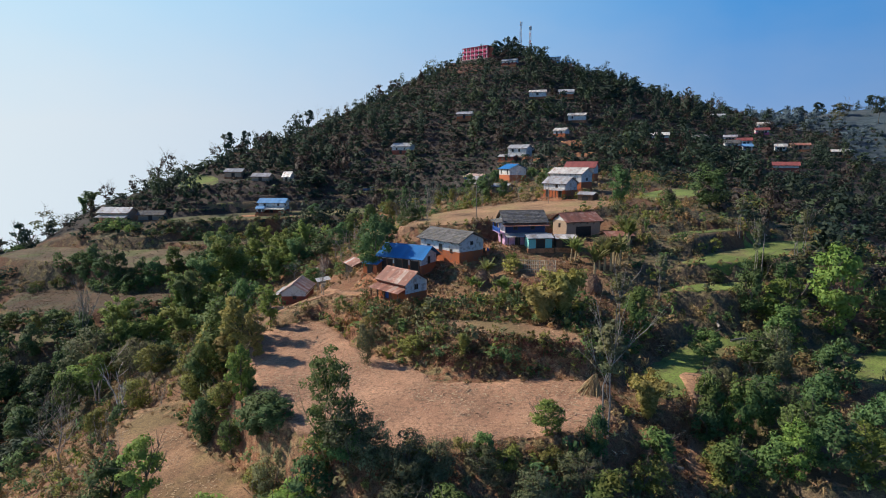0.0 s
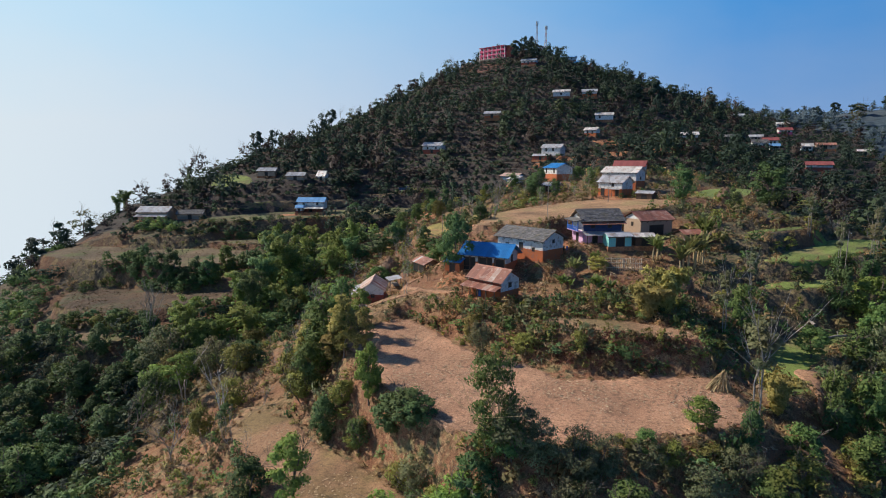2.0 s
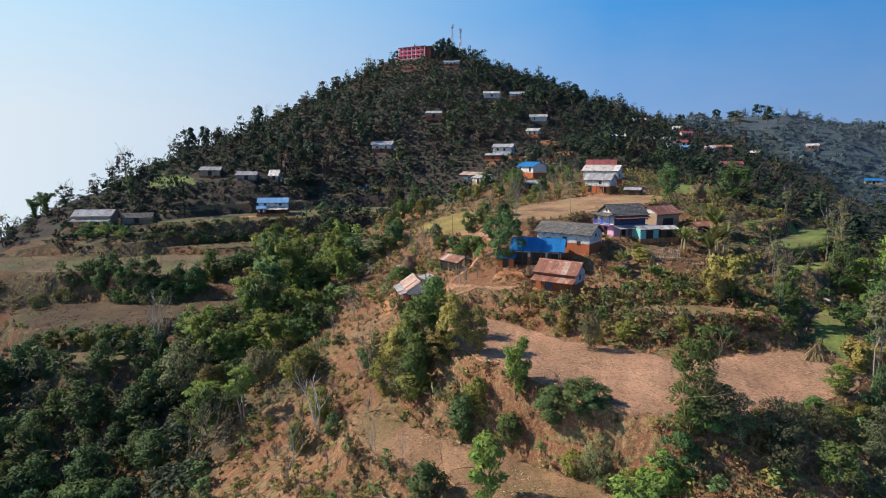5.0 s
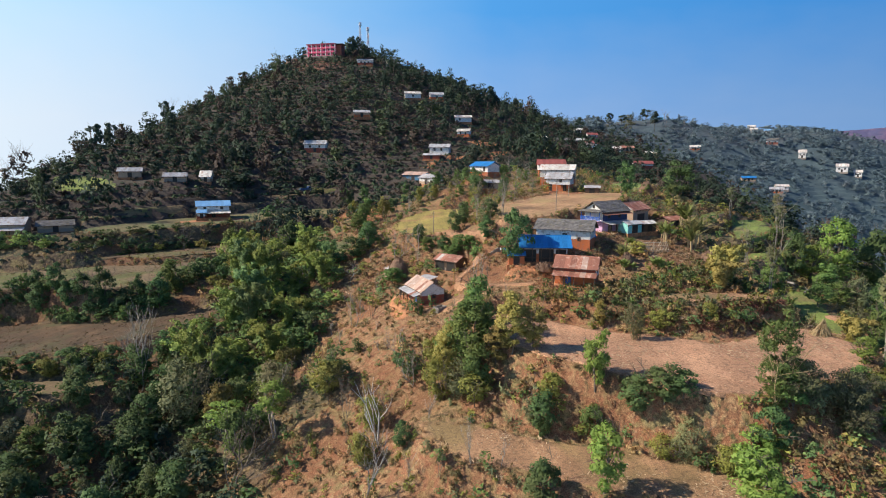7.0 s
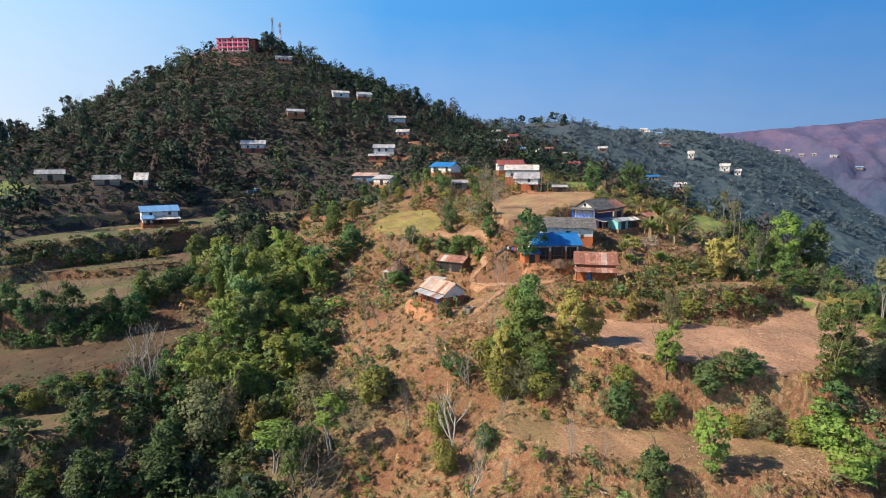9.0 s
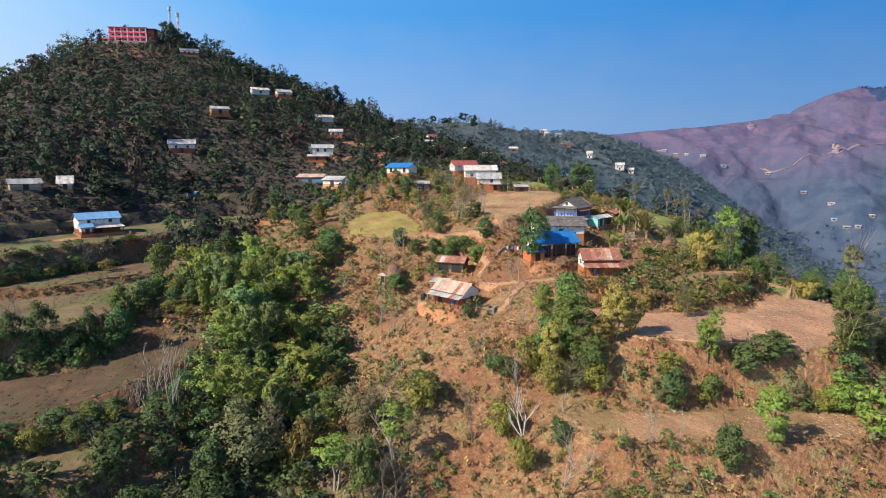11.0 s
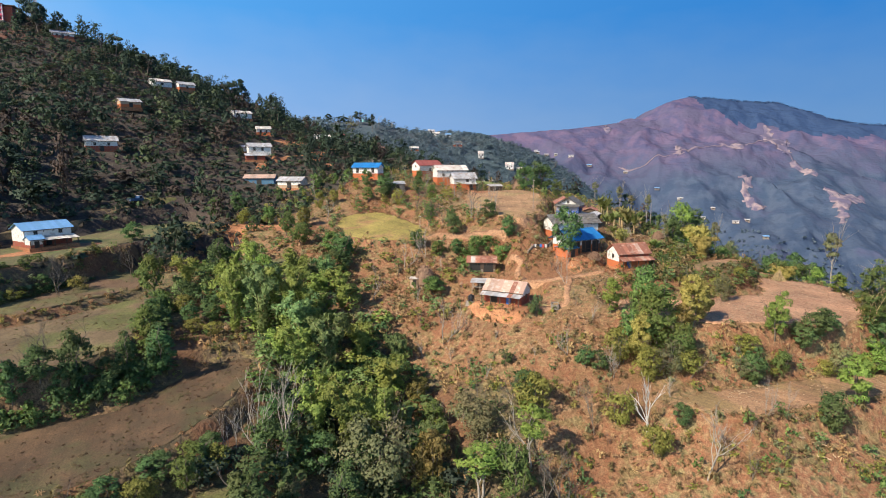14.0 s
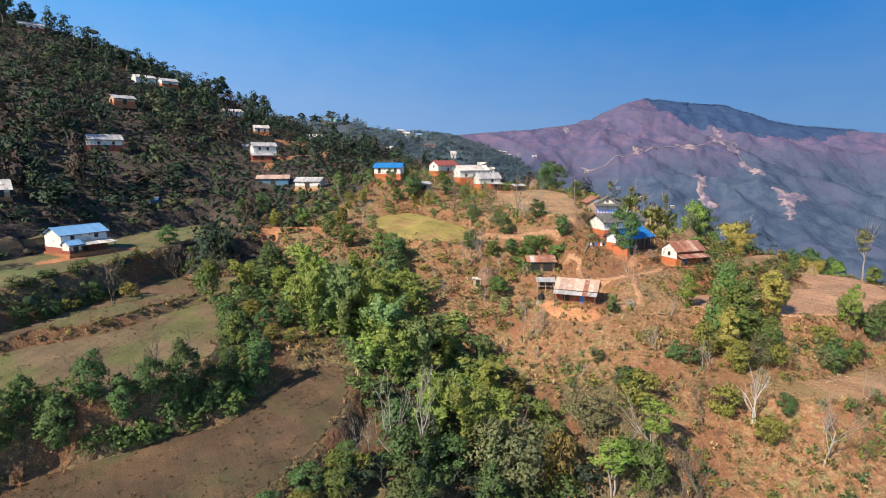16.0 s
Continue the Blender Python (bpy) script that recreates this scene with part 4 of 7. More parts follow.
    for f, u_, w, h, *m in doors:
        px, py = ((u_, -b), (a, u_), (u_, b), (-a, u_))[f]
        door(e, px, py, 0.12, w, h, f, M[m[0]] if m else None)
    return tagged(e, label, name)


def floor_at(x, y, r=3.0):
    g = [gz(x + dx, y + dy) for dx in (-r, 0, r) for dy in (-r, 0, r)]
    return sum(g) / len(g)


house(-6.8, 92.9, 17.2, -46, 7.0, 4.6, 3.3, 1.6, "rust", "ochre", "brick", 0.45, 0.45, (1.7, 2.5, "rust", 5, 0.6), [(1, 0, 2.1, .6, .7), (3, 0, 2.1, .6, .7)], [(0, -1.2, .9, 1.8, "bluepaint")],
      "small mud house with a rusty red corrugated roof", every=(5,), other="rustpale", gable="white", ends="white")
house(-29.0, 111.0, 12.2, -89, 7.6, 4.6, 2.7, 1.5, "rustpale", "brick", "white", 0.62, 0.4, (1.5, 2.35, "tin", 5, 0.5), [(1, 0.2, 1.2, .6, .6)], [(0, 1.2, .9, 1.8, "bluepaint"), (0, -1.8, 1.2, 1.6)],
      "low mud cottage with a patchy rust and cream tin roof", every=(6,), other="rust")
# the two dark door leaves draw the shade inside the open front
house(-18.5, 121.5, 15.5, -64, 5.8, 4.0, 2.4, 0.9, "rust", "stone", "wood", 0.3, 0.4, None, [], [(0, -1.4, 2.2, 2.0), (0, 1.4, 2.0, 2.0)], "open animal shed with rusty tin roof", every=(1,), other="tinpale", name="shed")
# three wide dark door leaves draw the shade of the open veranda
blue_house = house(-6.4, 104.2, 19.6, -28, 8.6, 5.6, 3.3, 1.6, "blue", "ochre", "white", 0.5, 0.8, None, [(1, 0, 1.8, .8, 1.2)], [(0, -2.9, 2.2, 2.3), (0, 0.2, 2.6, 2.4), (0, 3.0, 1.8, 2.3)], "mud house with a bright blue tin roof and open veranda", ends="white")
posts(blue_house, np.linspace(-4.2, 4.2, 6), -3.5, 0.1, 2.85)
part("rail", boxed((-4.5, 4.5, -3.55, -3.45, 0.9, 1.0)), M["wood"], blue_house)
house(1.6, 108.0, 21.2, -48, 11.0, 6.2, 4.2, 1.5, "slate", "ochre", "white", 0.5, 0.6, None, [(0, -3, 1.9, .7, .9), (0, 0.4, 1.9, .8, 1.3), (0, 3.3, 1.9, .5, .6), (1, 0, 3.4, .5, .5)], [(0, -1.4, .9, 1.8)], "long orange and white mud house with grey slate roof")
lilac = house(15.6, 112.4, 23.5, 9, 8.0, 5.2, 4.9, 1.7, "slate", "lilac", "navy", 0.5, 0.6, (2.3, 2.5, "tin", 5, 0.5), [(3, 0, 5.3, .4, .5), (0, -2, 3.2, .7, .9), (0, 1.5, 3.2, .7, .9)], [(3, 0, .9, 1.8, "dark"), (0, -1.5, .9, 1.9), (0, 1.8, .9, 1.9)], "two-storey lilac house with blue balcony and slate roof", gable="white", ends="white")
roof_plane(lilac, (-4.5, -2.6, 4.35), (9, 0, 0), (0, -1.3, -0.4), M["rust"])
part("balcony_floor", boxed((-5.2, -4.0, -2.7, 2.7, 2.45, 2.58)), M["lilac"], lilac)
part("balcony_rail", boxed((-5.2, -5.12, -2.7, 2.7, 3.35, 3.45), (-5.2, -5.12, -2.7, 2.7, 2.6, 2.68)), M["bluepaint"], lilac)
for k in range(15):
    yy = -2.65 + 5.3 * k / 14
    part("baluster", boxed((-5.19, -5.13, yy - 0.09, yy + 0.09, 2.68, 3.35)), M["bluepaint"], lilac)
posts(lilac, (-5.1,), -2.6, 2.6, 4.7, M["bluepaint"])
posts(lilac, (-5.1,), 0.0, 2.6, 4.7, M["bluepaint"])
posts(lilac, (-5.1,), 2.6, 2.6, 4.7, M["bluepaint"])
roof_plane(lilac, (-4.0, -3.0, 5.0), (0, 6.0, 0), (-1.7, 0, -0.45), M["slate"])
house(27.8, 117.8, 24.2, 22, 8.2, 5.0, 3.6, 1.4, "rust", "mudpale", "mudpale", 0.6, 0.5, None, [(3, 0, 2.2, .5, .7)], [(0, 0, 3.5, 2.2)], "old house with a rusty tin roof and plastered gable", gable="white")
house(31.2, 151.9, 30.2, -48, 7.0, 5.2, 3.9, 1.5, "tin", "ochre", "white", 0.5, 0.5, (1.3, 2.4, "tin", 4, 0.4, (0, 3.6)), [(0, 0.8, 2.7, .6, .7)], [(0, -2.2, .9, 1.9), (0, 2.0, .9, 1.8)], "two-tone orange and white house with grey tin roof")
house(35.5, 159.0, 31.6, -44, 10.0, 5.6, 4.9, 1.4, "tinpale", "ochre", "white", 0.5, 0.5, None, [(0, -3, 2.9, .6, .7), (0, 0, 2.9, .6, .7), (0, 3, 2.9, .6, .7), (1, 0, 2.9, .6, .7)], [], "long white house with pale tin roof and orange base")
house(41.5, 171.5, 34.0, -28, 8.5, 5.2, 4.0, 1.5, "redtin", "ochre", "white", 0.5, 0.5, None, [(3, 0, 3.2, .5, .6), (0, 0, 2, .6, .8)], [], "white house with dull red tin roof")
house(22.0, 182.0, 33.4, -74, 8.6, 5.4, 4.0, 1.3, "blue", "ochre", "white", 0.48, 0.5, None, [(0, -2.6, 2.3, .7, 1.3), (0, 2.6, 2.3, .7, 1.3)], [], "white and orange house with a vivid blue tin roof")
house(-62.6, 210.4, 20.8, -2, 9.6, 5.6, 3.9, 1.3, "bluepale", "brick", "white", 0.3, 0.5, (2.8, 2.2, "tinpale", 5, 0.6), [(0, -2.5, 2.7, .6, .7), (0, 2.5, 2.7, .6, .7)], [(0, 0, 1, 1.8)], "whitewashed house with pale blue tin roof and low veranda")
house(-18.0, 261.5, 42.4, -24, 9.0, 5.2, 3.8, 1.4, "tin", "brick", "white", 0.5, 0.5, None, [(0, -2, 2.2, .6, .8), (0, 2, 2.2, .6, .8)], [(0, 0, 1, 1.8)], "red and white house with grey tin roof on the hill")
house(32.4, 242.6, 41.4, -34, 8.4, 5.4, 3.6, 1.3, "tin", "white", "white", 0.5, 0.5, None, [(0, -2, 2, .7, 1.1), (0, 1, 2, .7, 1.1)], [], "white house with grey tin roof on a terrace")
house(53.6, 262.0, 50.2, -40, 5.6, 4.4, 3.0, 1.1, "tinpale", "ochre", "white", 0.5, 0.5, None, [(0, -1.2, 1.2, .6, 1.2), (0, 1.2, 1.2, .6, 1.2)], [], "little orange and white house on the terraces")
house(13.0, 221.5, 30.9, -58, 10.0, 5.0, 2.8, 1.0, "rustpale", "tealwall", "tealwall", 0.5, 0.5, None, [], [(0, 0, 1.4, 1.8)], "blue walled house with weathered roof")
house(12.8, 206.5, 30.4, -75, 8.4, 4.8, 2.6, 1.1, "tin", "mudpale", "white", 0.4, 0.5, None, [], [(0, 0, 1.4, 1.8)], "pale mud house with a grey tin roof")
house(17.6, 168.5, 30.4, -40, 5.0, 4.0, 2.0, 0.7, "tin", "stone", "stone", 0.5, 0.4, None, [], [(0, 0, 1.8, 1.6)], "grey tin roofed stone shed", name="shed")
house(-117.0, 204.0, 18.3, -6, 11.0, 5.6, 3.4, 1.5, "tin", "mudpale", "mudpale", 0.5, 0.6, (2.0, 2.3, "tin", 5, 0.6), [(0, -2, 1.5, .6, .8)], [(0, 1, 1, 1.8)], "old mud house with grey tin roof by the field edge")
house(-105.0, 205.0, 18.6, 5, 8.6, 4.6, 2.2, 1.1, "slate", "stone", "mudpale", 0.5, 0.5, None, [], [(0, 0, 1.2, 1.7)], "stone outhouse with dark slate roof", name="shed")
house(-88.0, 243.0, 32.9, -4, 7.2, 5.0, 2.4, 1.1, "tin", "mudpale", "mudpale", 0.5, 0.5, None, [], [(0, 0, 1.2, 1.7)], "grey roofed mud house among trees")
house(-73.5, 233.0, 31.4, -4, 7.0, 5.0, 2.2, 1.1, "tin", "stone", "mudpale", 0.5, 0.5, None, [], [(0, 0, 1.2, 1.7)], "grey roofed stone house among trees")
house(-63.3, 234.5, 31.3, -20, 3.2, 3.0, 2.4, 1.6, "tinpale", "mudpale", "white", 0.5, 0.6, None, [], [(0, 0, 0.9, 1.7)], "small steep-roofed pale hut among the trees", name="hut")
house(11.0, 290.0, 60.2, -15, 7.4, 4.6, 2.4, 1.1, "tin", "ochre", "mudpale", 0.5, 0.5, None, [], [(0, 0, 1.2, 1.7)], "low house with grey roof on the hillside")
house(67.0, 290.5, 59.4, -20, 8.4, 5.0, 2.6, 1.1, "tinpale", "white", "white", 0.5, 0.5, None, [(0, -2, 1, .6, 1)], [], "low white house with pale tin roof")
house(53.6, 330.5, 75.0, -15, 9.0, 5.0, 2.8, 1.2, "tinpale", "white", "white", 0.5, 0.5, None, [(0, 0, 1, 1, 1)], [], "low white house with pale roof near the hilltop")
house(70.5, 334.5, 75.4, -15, 8.0, 5.0, 3.0, 1.4, "tin", "ochre", "white", 0.5, 0.5, None, [(0, 0, 1, 1, 1)], [], "small white and orange house near the hilltop")
house(101.0, 270.0, 48.5, -20, 8.0, 5.0, 3.0, 1.2, "tinpale", "brick", "white", 0.5, 0.5, None, [], [], "white and red house on the east slope")
house(139.0, 233.0, 35.0, -25, 9.0, 5.0, 3.0, 1.2, "redtin", "brick", "white", 0.6, 0.5, None, [], [], "red walled house on the east slope")


# ---- vegetation ----
rng = np.random.default_rng(11)


def unit(v):
    return v / (np.linalg.norm(v, axis=-1, keepdims=True) + 1e-9)


def cards(centres, size, rg, outward=None, droop=0.0, slim=0.5):
    """Pointed leaf sprays round the given points; returns (n, 3, 3)."""
    n = len(centres)
    nrm = unit(rg.normal(size=(n, 3)) * (1.0 if outward is None else 0.45) + (0 if outward is None else outward * 1.0) + np.array([0, 0, 0.35]))
    a = unit(np.cross(nrm, rg.normal(size=(n, 3))))
    a = unit(a + np.array([0, 0, -droop]))
    b = unit(np.cross(nrm, a))
    s = size * rg.uniform(0.6, 1.35, (n, 1))
    return np.stack([centres - a * s * 0.6 + b * s * slim, centres - a * s * 0.5 - b * s * slim, centres + a * s * 0.8], 1)


def tube(path, r0, r1, sides=6):
    path = np.asarray(path, float)
    n = len(path)
    t = unit(np.gradient(path, axis=0))
    ref = np.where(np.abs(t[:, 2:3]) > 0.9, np.array([1.0, 0, 0]), np.array([0, 0, 1.0]))
    u = unit(np.cross(t, ref))
    v = np.cross(t, u)
    ang = np.arange(sides) * 2 * math.pi / sides
    r = np.linspace(r0, r1, n)[:, None, None]
    vs = path[:, None, :] + r * (np.cos(ang)[None, :, None] * u[:, None, :] + np.sin(ang)[None, :, None] * v[:, None, :])
    fs = [(i * sides + k, i * sides + (k + 1) % sides, (i + 1) * sides + (k + 1) % sides, (i + 1) * sides + k) for i in range(n - 1) for k in range(sides)]
    return vs.reshape(-1, 3), fs


class Limbs:
    def __init__(self):
        self.v, self.f, self.n, self.tips = [], [], 0, []

    def add(self, path, r0, r1, sides=6):
        v, f = tube(path, r0, r1, sides)
        self.v.append(v)
        self.f += [tuple(i + self.n for i in q) for q in f]
        self.n += len(v)

    def grow(self, base, way, length, r, level, rg, spread=0.7, lift=0.25, kids=(3, 5), thin=0.004):
        steps = 4 if level else 2
        p, d, path = np.array(base, float), unit(np.array(way, float)), [np.array(base, float)]
        for _ in range(steps):
            d = unit(d + rg.normal(size=3) * 0.13 + np.array([0, 0, lift * 0.12]))
            p = p + d * length / steps
            path.append(p.copy())
        self.add(path, r, max(r * 0.5, thin), 6 if level > 2 else (5 if level == 2 else 3))
        if level == 0:
            self.tips.append((p, length))
            return
        for k in range(rg.integers(*kids)):
            at = path[min(steps, int(rg.integers(2, steps + 1)))]
            w = unit(d + rg.normal(size=3) * spread + np.array([0, 0, lift]))
            self.grow(at, w, length * rg.uniform(0.5, 0.72), r * 0.5, level - 1, rg, spread, lift, kids, thin)
        self.tips.append((p, length * 0.6))


def soften(q, mid, k=0.42):
    """Shading directions of a crown's leaves: half their own, half away from its middle."""
    own = unit(np.cross(q[:, 1] - q[:, 0], q[:, 2] - q[:, 0]))
    return unit(unit(q.mean(1) - mid) * k + own * (1 - k) + np.array([0, 0, 0.15]))


def quads_mesh(name, quads_, mat_slots, mats, normals=None):
    """Mesh from (n, k, 3) corners of small faces."""
    q = np.asarray(quads_, np.float32)
    n, k = q.shape[:2]
    me = bpy.data.meshes.new(name)
    me.vertices.add(n * k)
    me.vertices.foreach_set("co", q.reshape(-1))
    me.loops.add(n * k)
    me.loops.foreach_set("vertex_index", np.arange(n * k, dtype=np.int32))
    me.polygons.add(n)
    me.polygons.foreach_set("loop_start", np.arange(0, n * k, k, dtype=np.int32))
    for m in mats:
        me.materials.append(m)
    if mat_slots is not None:
        me.polygons.foreach_set("material_index", np.asarray(mat_slots, np.int32))
    me.update(calc_edges=True)
    if normals is not None:
        me.normals_split_custom_set_from_vertices(np.repeat(np.asarray(normals, np.float32), k, 0).tolist())
    return me


def limb_mesh(limbs, mat, name="trunk"):
    me = bpy.data.meshes.new(name)
    me.from_pydata(np.concatenate(limbs.v).tolist(), [], limbs.f)
    me.materials.append(mat)
    me.update()
    smooth(me)
    return me


def blobs(rg, n, w, h, z0, squash=0.8):
    """Uneven crown: clump centres inside a leaning ellipsoid."""
    c = rg.normal(size=(n, 3))
    c = unit(c) * rg.uniform(0.35, 1.0, (n, 1)) ** 0.6
    c = c * np.array([w / 2, w / 2, (h - z0) / 2 * squash]) + np.array([0, 0, z0 + (h - z0) / 2])
    return c


def crown_cards(rg, n_blob, per, w, h, z0, size, r=0.85, droop=0.0, slim=0.5, squash=0.9):
    cs = blobs(rg, n_blob, w * 0.82, h, z0, squash)
    out, dirs = [], []
    for c in cs:
        rr = r * rg.uniform(0.6, 1.3)
        p = unit(rg.normal(size=(per, 3)))
        keep = p[:, 2] > -0.75
        p = p[keep]
        out.append(c + p * rr * rg.uniform(0.55, 1.05, (len(p), 1)) * np.array([1, 1, 0.75]))
        dirs.append(p)
    return cards(np.concatenate(out), size, rg, np.concatenate(dirs), droop, slim)


def tree_kind(seed, h, w, z0, leaf, bark, n_blob, per, size, r=0.85, trunk_r=0.16, droop=0.0, slim=0.5, stems=1, squash=0.9, limb_level=1, spread=0.6):
    rg = np.random.default_rng(seed)
    lb = Limbs()
    for s in range(stems):
        off = rg.normal(size=2) * 0.25 * (stems > 1)
        lb.grow((off[0], off[1], -0.6), (off[0] * 0.4, off[1] * 0.4, 1), h * 0.55 + 0.6, trunk_r, limb_level + 1, rg, spread, 0.3, (3, 6))
    leaves = crown_cards(rg, n_blob, per, w, h, z0, size, r, droop, slim, squash)
    return limb_mesh(lb, bark), quads_mesh("crown", leaves, None, [leaf], soften(leaves, np.array([0, 0, (h + z0) * 0.45]))), leaves, h, w


def bare_kind(seed, h, w, bark, level=3, stems=1, r=0.10, kids=(3, 6)):
    rg = np.random.default_rng(seed)
    lb = Limbs()
    for s in range(stems):
        lb.grow((rg.normal() * 0.2, rg.normal() * 0.2, -0.6), (rg.normal() * 0.15, rg.normal() * 0.15, 1), h * 0.5 + 0.4, r, level, rg, 0.5, 0.5, kids, 0.01)
    return limb_mesh(lb, bark), None, None, h, w


def bamboo_kind(seed, h, w, leaf, bark):
    rg = np.random.default_rng(seed)
    culms, pts, dirs = [], [], []
    for k in range(18):
        a, lean = rg.uniform(0, 2 * math.pi), rg.uniform(0.25, 1.0) * w * 0.55
        hh = h * rg.uniform(0.65, 1.05)
        s = np.linspace(0, 1, 9)
        path = np.stack([math.cos(a) * (0.35 + lean * s ** 2.4), math.sin(a) * (0.35 + lean * s ** 2.4), hh * np.sin(s * 1.75) / math.sin(1.57) * 0.98 - 0.4], 1)
        lb = Limbs()
        lb.add(path, 0.05, 0.015, 4)
        culms.append(limb_mesh(lb, bark, "culm"))
        for c in rg.uniform(0.08, 1.0, 14):
            at = np.array([np.interp(c, s, path[:, i]) for i in range(3)])
            d = unit(rg.normal(size=(19, 3)))
            pts.append(at + d * rg.uniform(0.35, 0.95, (19, 1)) * np.array([0.95, 0.95, 0.8]) * rg.uniform(0.6, 1.15))
            dirs.append(unit(d + np.array([math.cos(a), math.sin(a), 0.2]) * 0.5))
    leaves = cards(np.concatenate(pts), 0.37, rg, np.concatenate(dirs), 0.7, 0.4)
    return culms, quads_mesh("crown", leaves, None, [leaf], soften(leaves, np.array([0, 0, h * 0.4]))), leaves, h, w


def banana_kind(seed, h, w):
    rg = np.random.default_rng(seed)
    stems, qs = [], []
    for c in range(5):
        lb = Limbs()
        ox, oy = rg.normal(size=2) * 0.75
        hh = h * rg.uniform(0.22, 0.5)
        lb.add([(ox, oy, -0.5), (ox, oy, hh * 0.5), (ox + 0.1, oy, hh)], 0.16, 0.1, 7)
        stems.append(limb_mesh(lb, M["straw"], "stem"))
        for k in range(10):
            a, ln = rg.uniform(0, 2 * math.pi), rg.uniform(0.4, 0.58) * h
            up = rg.uniform(0.75, 1.5)
            s = np.linspace(0, 1, 6)
            rad, ht = ln * s * math.cos(up) + ln * 0.22 * s ** 2, ln * s * math.sin(up) - ln * rg.uniform(0.1, 0.5) * s ** 2.5
            mid = np.stack([ox + np.cos(a) * rad, oy + np.sin(a) * rad, hh + ht], 1)
            side = np.array([-math.sin(a), math.cos(a), 0])
            wd = 0.27 * np.sin(np.clip(s * 2.9 + 0.25, 0, math.pi))
            for i in range(5):
                for sg in (-1, 1):
                    qs.append([mid[i], mid[i] + sg * side * wd[i] - (0, 0, wd[i] * 0.4), mid[i + 1] + sg * side * wd[i + 1] - (0, 0, wd[i + 1] * 0.4), mid[i + 1]])
    qs = np.array(qs)
    return stems, quads_mesh("crown", qs, None, [M["leafbanana"]]), qs, h, w




# ---- hilltop ----
def school():
    """Three-storey pink block with white columns and floor bands."""
    e = new("school_building")
    e.matrix_basis = pose(26, 436, 112.6, 0, 0, -40)
    L, W, H, n = 22.0, 9.0, 8.6, 6
    part("foundation", boxed((-L / 2 - 1, L / 2 + 1, -W / 2 - 3, W / 2 + 1, -4, 0)), M["stone"], e)
    part("wall", boxed((-L / 2, L / 2, -W / 2 + 1.4, W / 2, 0, H)), M["pink"], e)
    for s in range(4):
        part("floor_slab", boxed((-L / 2 - 0.3, L / 2 + 0.3, -W / 2 - 0.2, W / 2 + 0.2, s * H / 3 - 0.1, s * H / 3 + 0.14)), M["pink" if s else "stone"], e)
    for i in range(n + 1):
        x = -L / 2 + L * i / n
        part("column", boxed((x - 0.24, x + 0.24, -W / 2 - 0.12, -W / 2 + 0.25, 0.15, H - 0.1)), M["white"], e)
    for s in range(3):
        z = s * H / 3
        part("railing", boxed((-L / 2, L / 2, -W / 2, -W / 2 + 0.1, z + 0.15, z + 1.0)), M["pink"], e)
        for i in range(n):
            x = -L / 2 + L * (i + 0.5) / n
            w = new("window")
            w.parent = e
            w.matrix_basis = pose(x, -W / 2 + 1.39, z + 1.0)
            part("window_frame", boxed((-0.8, 0.8, -0.06, 0, -0.08, 0), (-0.8, 0.8, -0.06, 0, 1.3, 1.38), (-0.8, -0.7, -0.06, 0, 0, 1.3), (0.7, 0.8, -0.06, 0, 0, 1.3)), M["white"], w)
            part("pane", boxed((-0.7, 0.7, -0.02, 0.0, 0, 1.3)), M["dark"], w)
    part("roof", boxed((-L / 2 - 0.5, L / 2 + 0.5, -W / 2 - 0.5, W / 2 + 0.5, H + 0.14, H + 0.35)), M["redtin"], e)
    part("stair_block", boxed((L / 2, L / 2 + 4, -W / 2 + 2, W / 2 - 1, 0, H - 0.6)), M["brick"], e)
    part("canopy", boxed((L / 2 - 1, L / 2 + 5.5, -W / 2 + 1, W / 2, H - 0.3, H)), M["wood"], e)
    HOMES.append((26, 436, 13))
    return tagged(e, "three-storey pink school block with white columns on the hilltop", "school building")


school()


def mast(x, y, z, h, w, mats, label, head):
    """Square lattice mast with bracing and aerials."""
    e = new("radio_mast")
    e.matrix_basis = pose(x, y, z)
    n = 9
    for sx, sy in ((-1, -1), (1, -1), (1, 1), (-1, 1)):
        lb = Limbs()
        lb.add([(sx * w, sy * w, -1), (sx * w * 0.35, sy * w * 0.35, h)], 0.16, 0.12, 5)
        me = limb_mesh(lb, M[mats[1]], "leg")
        ob = new("leg", me)
        ob.parent = e
    for i in range(n):
        lb = Limbs()
        z0, z1 = h * i / n, h * (i + 1) / n
        w0, w1 = w * (1 - 0.65 * z0 / h), w * (1 - 0.65 * z1 / h)
        c = [(-1, -1), (1, -1), (1, 1), (-1, 1)]
        for k in range(4):
            (ax, ay), (bx, by) = c[k], c[(k + 1) % 4]
            lb.add([(ax * w0, ay * w0, z0), (bx * w1, by * w1, z1)], 0.09, 0.09, 4)
            lb.add([(ax * w1, ay * w1, z1), (bx * w1, by * w1, z1)], 0.09, 0.09, 4)
        ob = new("brace", limb_mesh(lb, M[mats[i % 2]], "brace"))
        ob.parent = e
    for k in range(head):
        a = 2 * math.pi * k / head
        part("antenna", boxed((math.cos(a) * 0.9 - 0.16, math.cos(a) * 0.9 + 0.16, math.sin(a) * 0.9 - 0.16, math.sin(a) * 0.9 + 0.16, h - 2.2, h + 0.3)), M["white"], e)
    part("platform", boxed((-1.0, 1.0, -1.0, 1.0, h - 2.5, h - 2.38)), M["steel"], e)
    return tagged(e, label, "mast")


